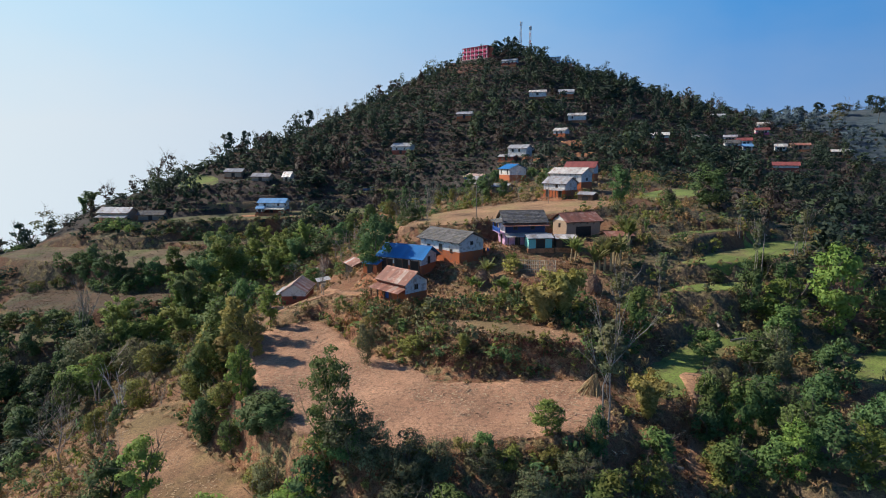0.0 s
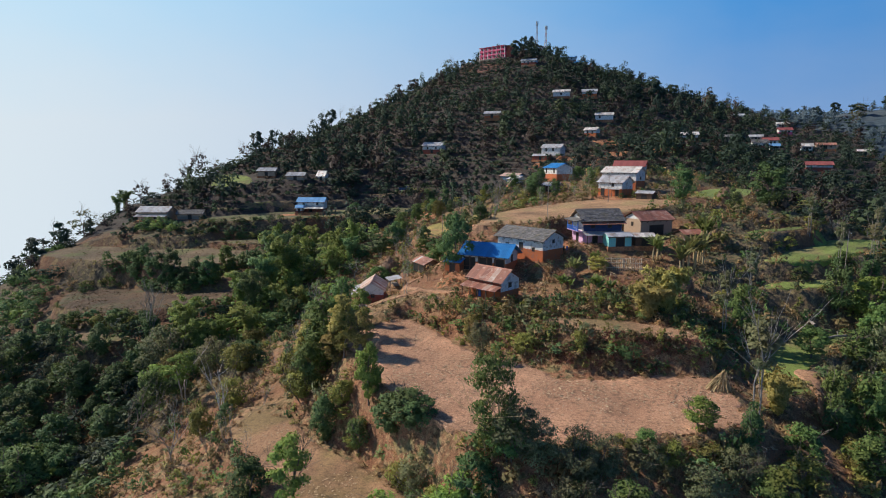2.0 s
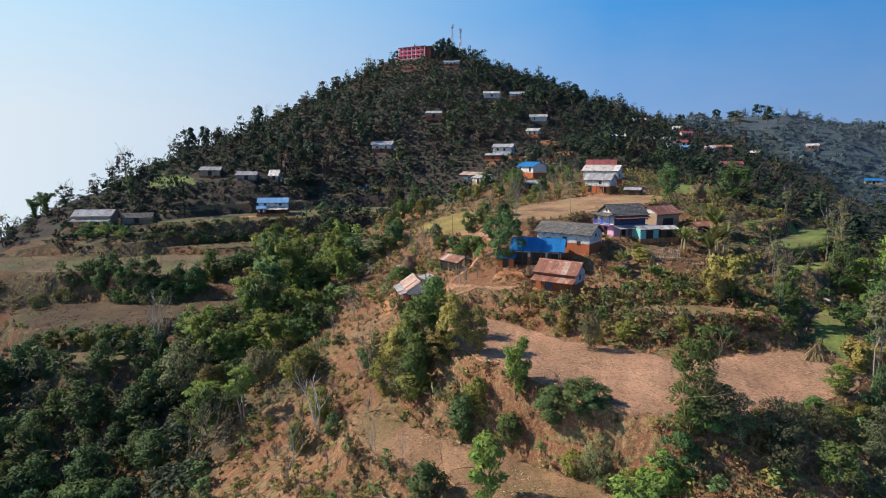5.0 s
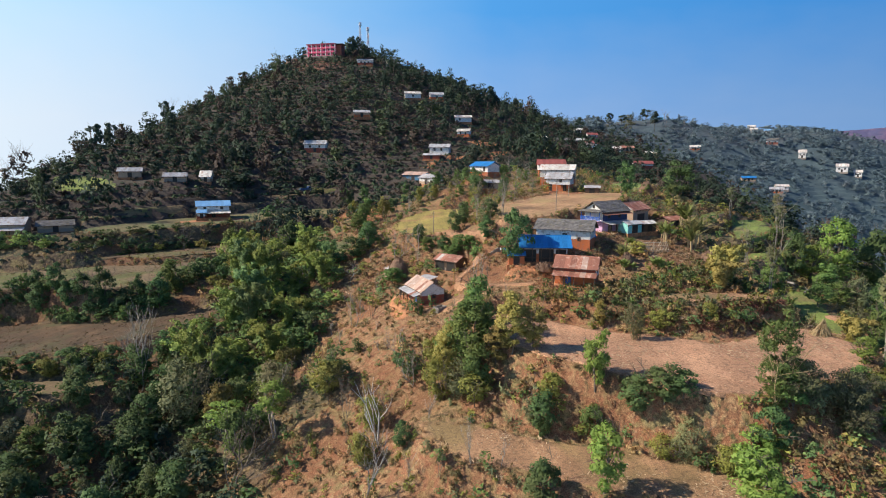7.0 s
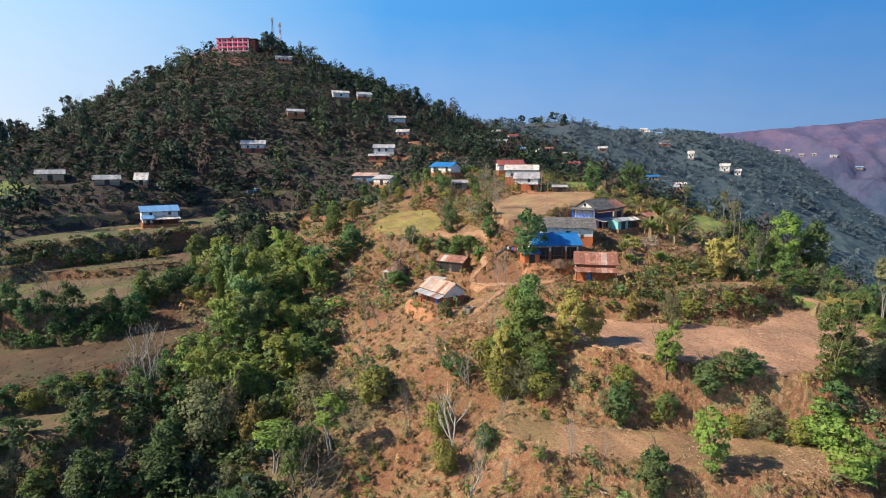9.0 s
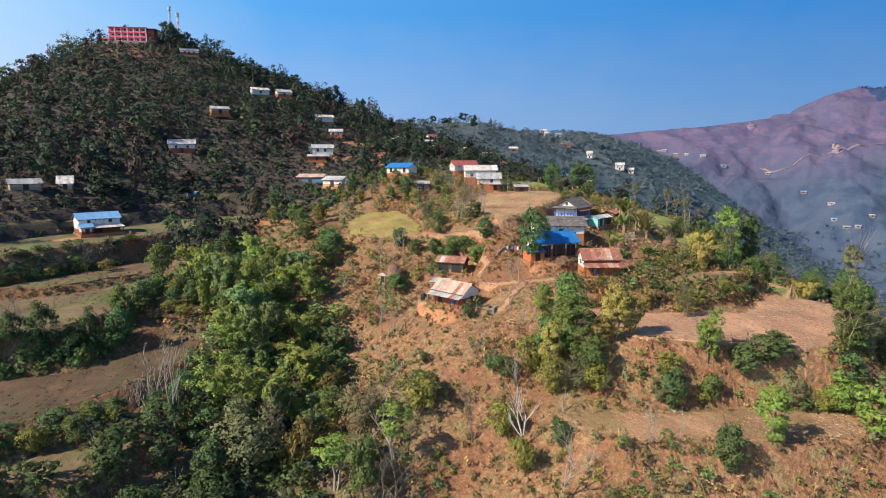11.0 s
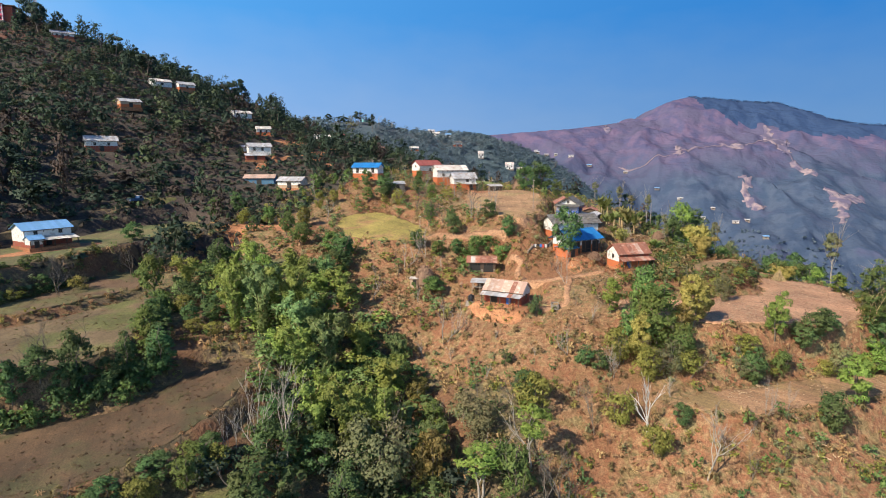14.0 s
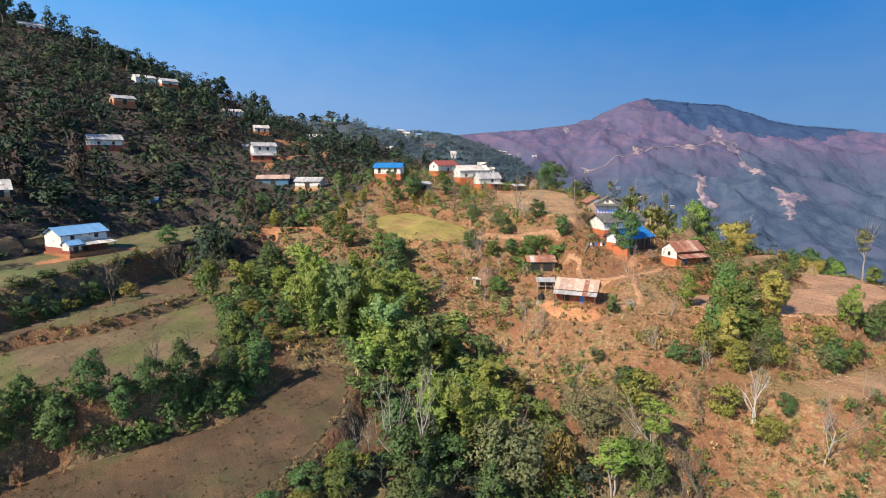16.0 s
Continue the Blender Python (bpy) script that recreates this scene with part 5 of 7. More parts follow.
mast(68.5, 466.5, gz(68.5, 466.5), 24.0, 1.1, ("steel_red", "white"), "red and white lattice phone mast on the hilltop", 5)
mast(60.0, 459.0, gz(60, 459), 25.0, 1.0, ("steel", "steel"), "grey steel lattice mast on the hilltop", 3)
HILLTOP_HOUSES = [
    (6, 452, -40, 7, 5, 2.6, "slate", "mudpale", "dark roofed hut beside the school"),
    (16, 447, -40, 4, 4, 2.4, "redtin", "mudpale", "small tiered shrine beside the school"),
    (45, 396, -25, 10, 5, 3.0, "tin", "brick", "hilltop house with tiered grey roof"),
    (84, 455, -20, 12, 6, 2.8, "bluepale", "white", "long low building with blue roof near the masts"),
    (88, 430, -20, 9, 5, 2.4, "blue", "mudpale", "hut with blue tin roof under the summit"),
    (178, 378, -20, 11, 6, 3.2, "tin", "brick", "grey roofed house on the saddle"),
    (205, 372, -15, 8, 5, 3.0, "tinpale", "white", "pale house on the saddle"),
    (126, 284, -20, 10, 6, 3.2, "slate", "stone", "old stone house with slate roof in the hamlet"),
    (139, 278, -15, 8, 5, 3.6, "slate", "brick", "brick house with dark roof in the hamlet"),
    (150, 288, -20, 8, 5, 3.2, "redtin", "white", "white house with red roof in the hamlet"),
    (147, 279, -15, 5, 4, 2.6, "bluepale", "white", "white shed with blue tin roof in the hamlet"),
]
HAMLET_HOUSES = [
    (176, 320, -15, 8, 5, 3.2, "redtin", "pink", "pink walled house above the hamlet"),
    (166, 284, -20, 6, 4.5, 3.0, "tinpale", "white", "white gabled house in the hamlet"),
    (180, 291, -25, 10, 5, 2.6, "rust", "mudpale", "long low house with brown roof in the hamlet"),
    (201, 292, -20, 9, 5, 2.4, "tinpale", "mudpale", "low house with pale roof in the hamlet"),
    (146, 294, -30, 7, 5, 2.6, "tin", "ochre", "ochre house with grey roof below the ridge"),
    (264, 270, -40, 10, 5, 2.6, "blue", "mudpale", "hut with blue roof on the far slope"),
    (283, 260, -40, 9, 5, 2.8, "tinpale", "white", "white house with tin roof on the far slope"),
    (263, 249, -50, 9, 5, 3.0, "tin", "ochre", "orange house with grey roof on the far slope"),
    (382, 283, -60, 9, 6, 5.0, "tinpale", "white", "two-storey white house on the far slope"),
    (390, 276, -60, 6, 5, 4.0, "tinpale", "white", "white annexe on the far slope"),
    (375, 310, -60, 6, 5, 5.0, "tinpale", "white", "narrow white tower house on the far slope"),
]
SLOPE_HOUSES = [
    (370, 333, -50, 10, 6, 4.0, "slate", "brick", "brick house with dark roof on the far slope"),
    (400, 360, -50, 7, 5, 3.0, "bluepale", "white", "white house with blue roof under the far crest"),
    (420, 392, -50, 8, 5, 3.0, "tinpale", "white", "white house on the far crest"),
    (310, 398, -30, 8, 5, 3.0, "bluepale", "cyan", "turquoise house on the ridge"),
    (669, 362, -70, 6.4, 4.0, 2.5, "tin", "white", "white house in a distant hamlet"),
    (664, 344, -70, 7.2, 4.0, 2.5, "tin", "stone", "pale house in a distant hamlet"),
    (664, 330, -70, 5.6, 4.0, 2.5, "tin", "white", "white house in a distant hamlet"),
    (644, 302, -70, 8.8, 4.0, 2.5, "tin", "white", "long pale house in a distant hamlet"),
    (518, 305, -60, 6.4, 4.0, 2.5, "tin", "stone", "small pale house on the far ridge"),
    (399, 373, -50, 6, 5, 3.5, "tinpale", "white", "narrow white house under the far crest"),
    (271, 321, -40, 8, 5, 3.0, "tinpale", "ochre", "small house among trees below the saddle"),
]
VALLEY_HOUSES = [
    (612, 156, -70, 8.0, 4.0, 2.4, "tin", "white", "valley house with pale tin roof"),
    (586, 148, -80, 6.4, 4.0, 2.2, "bluepale", "white", "valley house with blue tin roof"),
    (573, 135, -70, 7.2, 4.0, 2.2, "tin", "stone", "valley house with pale tin roof"),
    (574, 126, -75, 6.4, 4.0, 2.2, "tin", "white", "valley house with grey tin roof"),
    (575, 93, -80, 8.8, 4.0, 2.4, "tin", "white", "valley house with pale tin roof"),
    (588, 82, -80, 6.4, 4.0, 2.4, "tin", "stone", "valley house with grey tin roof"),
    (546, 63, -80, 7.4, 4.6, 2.6, "bluepale", "stone", "valley house with a turquoise tin roof"),
    (592, 118, -70, 5.6, 4.0, 2.2, "tin", "stone", "valley house with pale tin roof"),
    (630, 186, -70, 7.2, 4.0, 2.2, "bluepale", "stone", "valley house with blue tin roof"),
    (680, 236, -70, 7.2, 4.0, 2.2, "tin", "stone", "hillside house under the mountain road"),
    (656, 280, -70, 8.8, 4.0, 2.2, "bluepale", "stone", "hillside house with blue tin roof"),
]
for hx, hy, hr, hl, hw, hh, roof, low, lab in HILLTOP_HOUSES + HAMLET_HOUSES + SLOPE_HOUSES + VALLEY_HOUSES:
    hl, hw, hh = (hl * 0.82, hw * 0.82, hh * 0.9) if 95 < hx < 500 else (hl * 0.72, hw * 0.72, hh * 0.75) if hx > 500 else (hl, hw, hh)
    house(hx, hy, floor_at(hx, hy), hr, hl, hw, hh, hh * 0.42, roof, low, "white" if low in ("white", "brick", "ochre", "pink") else low, 0.5, 0.5, None,
          [(0, -hl / 4, hh * 0.45, .8, hh * 0.28), (0, hl / 4, hh * 0.45, .8, hh * 0.28)], [(0, 0, 1.0, min(1.9, hh * 0.75))], lab, plinth=0 if hx > 250 else 0.6)


# ---- paths and swept yards ----
def strip(pts, width):
    """Outline of a path of that width along its middle line."""
    p = np.array(pts, float)
    t = unit(np.gradient(p, axis=0))
    s = np.stack([-t[:, 1], t[:, 0]], 1) * width / 2
    return [tuple(v) for v in p + s] + [tuple(v) for v in (p - s)[::-1]]


for pts, w, mat, lab in (
        ([(-14, 96.5), (-19, 101.7), (-22.7, 107.5), (-21, 112), (-16.5, 113.5), (-15.6, 118), (-14.5, 123)], 1.3, "path", "worn earth footpath between the houses"),
        ([(-31.5, 104), (-29.5, 99.5), (-24.5, 100.5), (-19, 101.7)], 1.2, "path", "worn earth footpath to the cottage"),
        ([(-14, 139), (-13.2, 130.4), (-11.6, 123), (-10.2, 118), (-4, 112.8)], 1.6, "path", "pale trodden path below the pasture bench"),
        ([(-100, 209.6), (-86, 213), (-72, 216), (-55, 218.5), (-41, 224.5), (-28, 226.5), (-20, 223.5)], 2.2, "drygreen", "dirt road past the blue-roofed house"),
        ([(42, 215), (48, 227), (62, 236), (80, 240), (106, 243)], 4.0, "earth", "raw red earth road cut in the slope"),
        ([(-24, 196), (-19, 184), (-18, 174)], 4.5, "earth", "bare red earth strip between trees"),
        ([(33, 72), (31, 64), (28, 58)], 2.6, "path", "earth track beside the green plot"),
        ([(22, 232), (40, 236), (58, 233)], 2.5, "earth", "raw red earth bank on the slope")):
    PATHS.append(pts)
    plot("path", strip(pts, w), M[mat], lab, "path", 0.09, 1.0)
plot("road", strip([(684, 242), (683, 205), (706, 173), (739, 127), (782, 88), (814, 68)], 1.2), M["cutroad"], "pale road cut across the mountain", "road", 1.2, 8.0, 0.8, 4.0)
for pts, lab in (([(-36, 106.5), (-34.5, 116), (-31, 117), (-29, 106)], "swept red earth yard of the cottage"),
                 ([(4, 103), (9, 106), (10.5, 112), (7, 113.5), (2.5, 110)], "swept orange earth yard between houses"),
                 ([(24, 149), (30.5, 142.8), (33.5, 144.5), (27.5, 152)], "swept orange earth terrace of the house"),
                 ([(-17, 101.5), (-11, 98.5), (-4, 97), (-6, 100.5), (-13, 104)], "swept orange earth yard of the blue-roofed house"),
                 ([(-72, 204), (-55, 203.5), (-55, 206.8), (-72, 207)], "bare earth yard before the white house"),
                 ([(-12, 92), (-7, 87.5), (-3.5, 88.5), (-8, 93)], "swept earth strip before the small house")):
    plot("yard", pts, M["earth"], lab, "yard", 0.1, 1.0)


# ---- things in the village ----
def haystack(x, y, h, r, mat="straw", label="fresh pale straw heap on the field edge", lean=0.0):
    bm = bmesh.new()
    rnd = random.Random(int(x * 10))
    rings = []
    for k, (rr, zz) in enumerate(((0.92, -0.08), (1.0, 0.22), (0.9, 0.48), (0.66, 0.74), (0.32, 0.93), (0.06, 1.03))):
        rings.append([bm.verts.new((math.cos(a) * r * rr * rnd.uniform(0.84, 1.14) + lean * zz, math.sin(a) * r * rr * rnd.uniform(0.84, 1.14), zz * h + rnd.uniform(-0.07, 0.07) * h)) for a in np.linspace(0, 2 * math.pi, 14, endpoint=False)])
    for a, b in zip(rings[:-1], rings[1:]):
        for i in range(14):
            bm.faces.new((a[i], a[(i + 1) % 14], b[(i + 1) % 14], b[i]))
    bm.faces.new(rings[-1])
    e = new("haystack")
    e.matrix_basis = pose(x, y, gz(x, y))
    ob = part("straw_body", bm, M[mat], e)
    smooth(ob.data)
    lb = Limbs()
    lb.add([(0, 0, -0.2), (0.05, 0, h * 1.1)], 0.05, 0.03, 5)
    po = new("pole", limb_mesh(lb, M["polewood"], "pole"))
    po.parent = e
    u, ang = rng.uniform(0, 1, 520) ** 0.8, rng.uniform(0, 2 * math.pi, 520)
    rad, zz = np.interp(u, (0, .2, .5, .75, .95, 1), (0.98, 1.02, 0.92, 0.68, 0.34, 0.1)) * r, np.interp(u, (0, 1), (0.0, 1.03)) * h
    way = np.stack([np.cos(ang), np.sin(ang), np.full(520, 0.4)], 1)
    strands = cards(np.stack([np.cos(ang) * rad + lean * u, np.sin(ang) * rad, zz], 1), 0.55, rng, way, 1.3, 0.09)
    so = new("loose_straw", quads_mesh("loose_straw", strands, None, [M[mat]]))
    so.parent = e
    so["kind"] = "stuff"
    return tagged(e, label, "haystack", "haystacks")


def straw_bundle(x, y, h, r):
    """Maize stalks stood together in a leaning sheaf."""
    e = new("straw_bundle")
    e.matrix_basis = pose(x, y, gz(x, y), 0, 8, 0)
    for k in range(7):
        a, sp = 2 * math.pi * k / 7, r * rng.uniform(0.45, 0.8)
        lb = Limbs()
        for i in range(16):
            u = a + rng.uniform(-0.6, 0.6)
            top = np.array([math.cos(u) * 0.15, math.sin(u) * 0.15, h * rng.uniform(0.7, 1.05)]) + rng.normal(size=3) * 0.12
            foot = np.array([math.cos(u) * sp * rng.uniform(0.7, 1.4), math.sin(u) * sp * rng.uniform(0.7, 1.4), -0.1])
            lb.add([foot, foot * 0.45 + top * 0.55, top + (top - foot) * 0.15 * np.array([1, 1, 0])], 0.05, 0.02, 3)
        ob = new("sheaf", limb_mesh(lb, M["straw"], "sheaf"))
        ob.parent = e
        ob["kind"] = "stuff"
    return tagged(e, "leaning bundle of pale dry maize stalks", "straw bundle")


straw_bundle(17.8, 64.4, 2.4, 1.7)
haystack(-27.4, 130.7, 3.4, 2.1, "oldstraw", "old brown haystack beside the shed")
haystack(6.6, 95.2, 2.6, 1.2, "oldstraw", "tall brown haystack below the long house")
haystack(24.7, 91.8, 2.6, 1.5, "oldstraw", "brown haystack among banana plants")
haystack(56.5, 143.2, 3.8, 2.1, "oldstraw", "conical brown haystack beside the green terrace")
haystack(-9.6, 99.4, 1.3, 1.5, "oldstraw", "low heap of brown straw below the yard")


def trellis():
    """Leaning bamboo garden fence: canes on three rails, held by posts."""
    e = new("bamboo_fence")
    e.matrix_basis = pose(15.2, 98.4, gz(15.2, 98.4) + 0.2, 0, 0, -8)
    for i in range(26):
        lb = Limbs()
        x = -4.5 + 9.0 * i / 25
        lb.add([(x, -0.5, -0.3), (x + 0.06 * math.sin(i * 2.1), 0.5, 1.75 + 0.12 * math.sin(i * 1.3))], 0.05, 0.045, 4)
        ob = new("cane", limb_mesh(lb, M["bamboocane"], "cane"))
        ob.parent = e
    for y, z in ((-0.35, 0.15), (0.08, 0.95), (0.46, 1.65)):
        lb = Limbs()
        lb.add([(-4.7, y, z), (0, y, z + 0.06), (4.7, y, z)], 0.055, 0.05, 4)
        ob = new("rail", limb_mesh(lb, M["bamboocane"], "rail"))
        ob.parent = e
    for x in (-4.5, -1.5, 1.5, 4.5):
        lb = Limbs()
        lb.add([(x, 0.55, -1.4), (x, 0.55, 1.8)], 0.07, 0.06, 5)
        po = new("post", limb_mesh(lb, M["polewood"], "post"))
        po.parent = e
    return tagged(e, "pale leaning bamboo fence round a kitchen garden", "fence")


trellis()


def water_tank(x, y):
    e = new("water_tank")
    e.matrix_basis = pose(x, y, gz(x, y))
    part("stand", boxed((-0.9, 0.9, -0.8, 0.8, -0.8, 0.55)), M["stone"], e)
    for nm, prof in (("tank", [(0.62, 0.55), (0.66, 0.7), (0.62, 0.85), (0.66, 1.0), (0.62, 1.15), (0.66, 1.3), (0.62, 1.5), (0.4, 1.75)]), ("lid", [(0.26, 1.74), (0.26, 1.84), (0.05, 1.88)])):
        bm = bmesh.new()
        rings = [[bm.verts.new((math.cos(a) * r, math.sin(a) * r, z)) for a in np.linspace(0, 2 * math.pi, 16, endpoint=False)] for r, z in prof]
        for a, b in zip(rings[:-1], rings[1:]):
            for i in range(16):
                bm.faces.new((a[i], a[(i + 1) % 16], b[(i + 1) % 16], b[i]))
        bm.faces.new(rings[-1])
        bm.faces.new(rings[0][::-1])
        part(nm, bm, M["plastic"], e)
    return tagged(e, "black plastic water tank on a stone stand", "water tank")


water_tank(-31.0, 117.8)


def outhouse(x, y, rot, label):
    e = new("outhouse")
    e.matrix_basis = pose(x, y, gz(x, y), 0, 0, rot)
    part("wall", boxed((-0.8, 0.8, -0.7, 0.7, -0.5, 1.6)), M["mudpale"], e)
    sheet(e, (-1.0, 0.9, 1.8), (2.0, 0, 0), (0, -1.8, -0.18), M["tinpale"])
    door(e, 0.2, -0.7, 0.05, 0.6, 1.3, 0)
    HOMES.append((x, y, 1.5))
    return tagged(e, label, "outhouse")


outhouse(-29.2, 132.2, -70, "low pale mud outhouse with a flat sheet roof")


def lean_shed(x, y, rot):
    e = new("lean_to")
    e.matrix_basis = pose(x, y, gz(x, y), 0, 0, rot)
    posts(e, (-1.6, 0, 1.6), -1.1, -0.4, 1.7, M["polewood"])
    posts(e, (-1.6, 1.6), 1.1, -0.4, 2.1, M["polewood"])
    roof_plane(e, (-2, 1.4, 2.25), (4, 0, 0), (0, -2.9, -0.4), M["tin"])
    part("shelf", boxed((-1.7, 1.7, -0.4, 1.0, 0.6, 0.68)), M["polewood"], e)
    return tagged(e, "rough open lean-to with a grey tin roof", "lean-to")


lean_shed(-25.5, 118.4, -72)


def power_pole(x, y, h):
    e = new("utility_pole")
    e.matrix_basis = pose(x, y, gz(x, y))
    lb = Limbs()
    lb.add([(0, 0, -0.5), (0.05, 0, h)], 0.09, 0.06, 6)
    ob = new("pole", limb_mesh(lb, M["polewood"], "pole"))
    ob.parent = e
    part("crossarm", boxed((-0.5, 0.5, -0.04, 0.04, h - 0.5, h - 0.42)), M["wood"], e)
    for s in (-0.42, 0.42):
        part("insulator", boxed((s - 0.04, s + 0.04, -0.04, 0.04, h - 0.42, h - 0.28)), M["white"], e)
    return tagged(e, "thin wooden utility pole", "utility pole", "utility poles")


for px, py, ph in ((7.0, 119.4, 7.5), (26.0, 140.5, 7.0), (-15, 139.5, 5.5), (56.5, 99.0, 9.0)):
    power_pole(px, py, ph)


def stone_wall(pts, h, label):
    """Dry stone retaining wall of separate rough stones."""
    e = new("retaining_wall")
    p = np.array(pts, float)
    seg = np.hypot(*np.diff(p, axis=0).T)
    s = np.concatenate([[0], np.cumsum(seg)])
    rnd = random.Random(5)
    vs, fs = [], []
    for row in range(int(h / 0.3)):
        u = rnd.random() * 0.3
        while u < s[-1] - 0.3:
            w, hh, dd = rnd.uniform(0.3, 0.6), rnd.uniform(0.24, 0.31), rnd.uniform(0.3, 0.42)
            x, y = np.interp(u + w / 2, s, p[:, 0]), np.interp(u + w / 2, s, p[:, 1])
            k = min(len(seg) - 1, int(np.searchsorted(s, u + w / 2)) - 1)
            a = math.atan2(p[k + 1, 1] - p[k, 1], p[k + 1, 0] - p[k, 0])
            z = gz(x, y) - 0.3 + row * 0.29
            base = len(vs)
            for dz in (0, hh):
                for dx, dy in ((-w / 2, -dd / 2), (w / 2, -dd / 2), (w / 2, dd / 2), (-w / 2, dd / 2)):
                    dx, dy = dx * rnd.uniform(0.85, 1), dy * rnd.uniform(0.8, 1)
                    vs.append((x + dx * math.cos(a) - dy * math.sin(a), y + dx * math.sin(a) + dy * math.cos(a), z + dz))
            fs += [tuple(base + i for i in f) for f in ((3, 2, 1, 0), (4, 5, 6, 7), (0, 1, 5, 4), (1, 2, 6, 5), (2, 3, 7, 6), (3, 0, 4, 7))]
            u += w
    ob = mesh_object("stones", vs, fs, M["stone"], e)
    ob["kind"] = "stuff"
    return tagged(e, label, "retaining wall")


stone_wall([(-14.5, 112.5), (-9.5, 111.5), (-5.5, 109.5)], 0.9, "low stone garden wall by the houses")


def washing(x, y, rot, n, label):
    e = new("washing_line")
    e.matrix_basis = pose(x, y, gz(x, y), 0, 0, rot)
    for sx in (-2, 2):
        part("post", boxed((sx - 0.04, sx + 0.04, -0.04, 0.04, -0.3, 1.7)), M["polewood"], e)
    part("line", boxed((-2, 2, -0.01, 0.01, 1.6, 1.62)), M["wood"], e)
    rnd = random.Random(n)
    for i in range(n):
        cx = -1.7 + 3.4 * i / (n - 1)
        part("cloth", boxed((cx - 0.2, cx + 0.2, -0.015, 0.015, 1.6 - rnd.uniform(0.6, 0.9), 1.62)), M[("steel_red", "white", "plastic", "bluepaint")[i % 4]], e)
    return tagged(e, label, "washing line")


washing(-11.5, 110.6, -70, 7, "washing line with red white and dark clothes")
washing(8.2, 107.0, 10, 6, "washing line with coloured clothes in the yard")


def tank_slab(x, y):
    e = new("concrete_trough")
    e.matrix_basis = pose(x, y, gz(x, y), 0, 0, 20)
    part("basin", boxed((-1.1, 1.1, -0.7, 0.7, -0.4, 0.08), (-1.1, 1.1, -0.7, -0.55, 0.08, 0.6), (-1.1, 1.1, 0.55, 0.7, 0.08, 0.6), (-1.1, -0.95, -0.55, 0.55, 0.08, 0.6), (0.95, 1.1, -0.55, 0.55, 0.08, 0.6)), M["stone"], e)
    return tagged(e, "small grey concrete water trough by the path", "water trough")


tank_slab(-30.2, 101.0)


def log(x, y, rot, length, r):
    lb = Limbs()
    lb.add([(-length / 2, 0, r), (0, 0.1, r * 1.2), (length / 2, -0.1, r * 0.9)], r, r * 0.7, 8)
    lb.add([(length * 0.1, 0, r), (length * 0.25, 0.7, r + 0.6)], r * 0.4, r * 0.2, 5)
    ob = new("fallen_log", limb_mesh(lb, M["paletrunk"], "fallen_log"))
    ob.matrix_basis = pose(x, y, gz(x, y), 0, 0, rot)
    return tagged(ob, "fallen grey tree trunk on the slope", "log")


log(44.5, 89, 70, 5.5, 0.25)
log(46.5, 85.5, 20, 4.0, 0.2)


def small_truck(x, y, rot):
    """A little blue truck: cab with windscreen, open bed with sides, four wheels."""
    e = new("truck")
    e.matrix_basis = pose(x, y, gz(x, y) + 0.1, 0, 0, rot)
    part("chassis", boxed((-2.3, 2.3, -0.75, 0.75, 0.45, 0.62)), M["plastic"], e)
    bm = bmesh.new()
    prof = [(0.75, 0.6), (2.35, 0.6), (2.35, 1.25), (2.0, 1.4), (1.75, 2.0), (0.75, 2.0)]
    rows = [[bm.verts.new((px, sy, pz)) for px, pz in prof] for sy in (-0.8, 0.8)]
    bm.faces.new(rows[0]), bm.faces.new(rows[1][::-1])
    for i in range(6):
        bm.faces.new((rows[0][i], rows[1][i], rows[1][(i + 1) % 6], rows[0][(i + 1) % 6]))
    bmesh.ops.recalc_face_normals(bm, faces=bm.faces[:])
    cab = part("cab", bm, M["dullblue"], e)
    part("side_window", boxed((0.95, 1.65, -0.82, -0.79, 1.35, 1.85), (0.95, 1.65, 0.79, 0.82, 1.35, 1.85)), M["dark"], cab)
    part("roof_rack", boxed((0.8, 1.7, -0.7, 0.7, 2.02, 2.1)), M["tinpale"], cab)
    part("bed", boxed((-2.35, 0.65, -0.82, 0.82, 0.62, 0.72), (-2.35, 0.65, -0.82, -0.76, 0.72, 1.3), (-2.35, 0.65, 0.76, 0.82, 0.72, 1.3), (-2.35, -2.29, -0.76, 0.76, 0.72, 1.3), (0.59, 0.65, -0.76, 0.76, 0.72, 1.5)), M["dullblue"], e)
    for wx in (-1.5, 1.55):
        for wy in (-0.72, 0.72):
            lb = Limbs()
            lb.add([(wx, wy - 0.11, 0.36), (wx, wy - 0.05, 0.36), (wx, wy + 0.05, 0.36), (wx, wy + 0.11, 0.36)], 0.36, 0.36, 12)
            wheel = new("wheel", limb_mesh(lb, M["plastic"], "wheel"))
            wheel.parent = e
            part("rim", boxed((wx - 0.14, wx + 0.14, wy - 0.09, wy + 0.09, 0.22, 0.5)), M["steel"], wheel)
    return tagged(e, "small blue truck parked on the dirt road", "truck")


small_truck(-29.5, 227.0, 12)
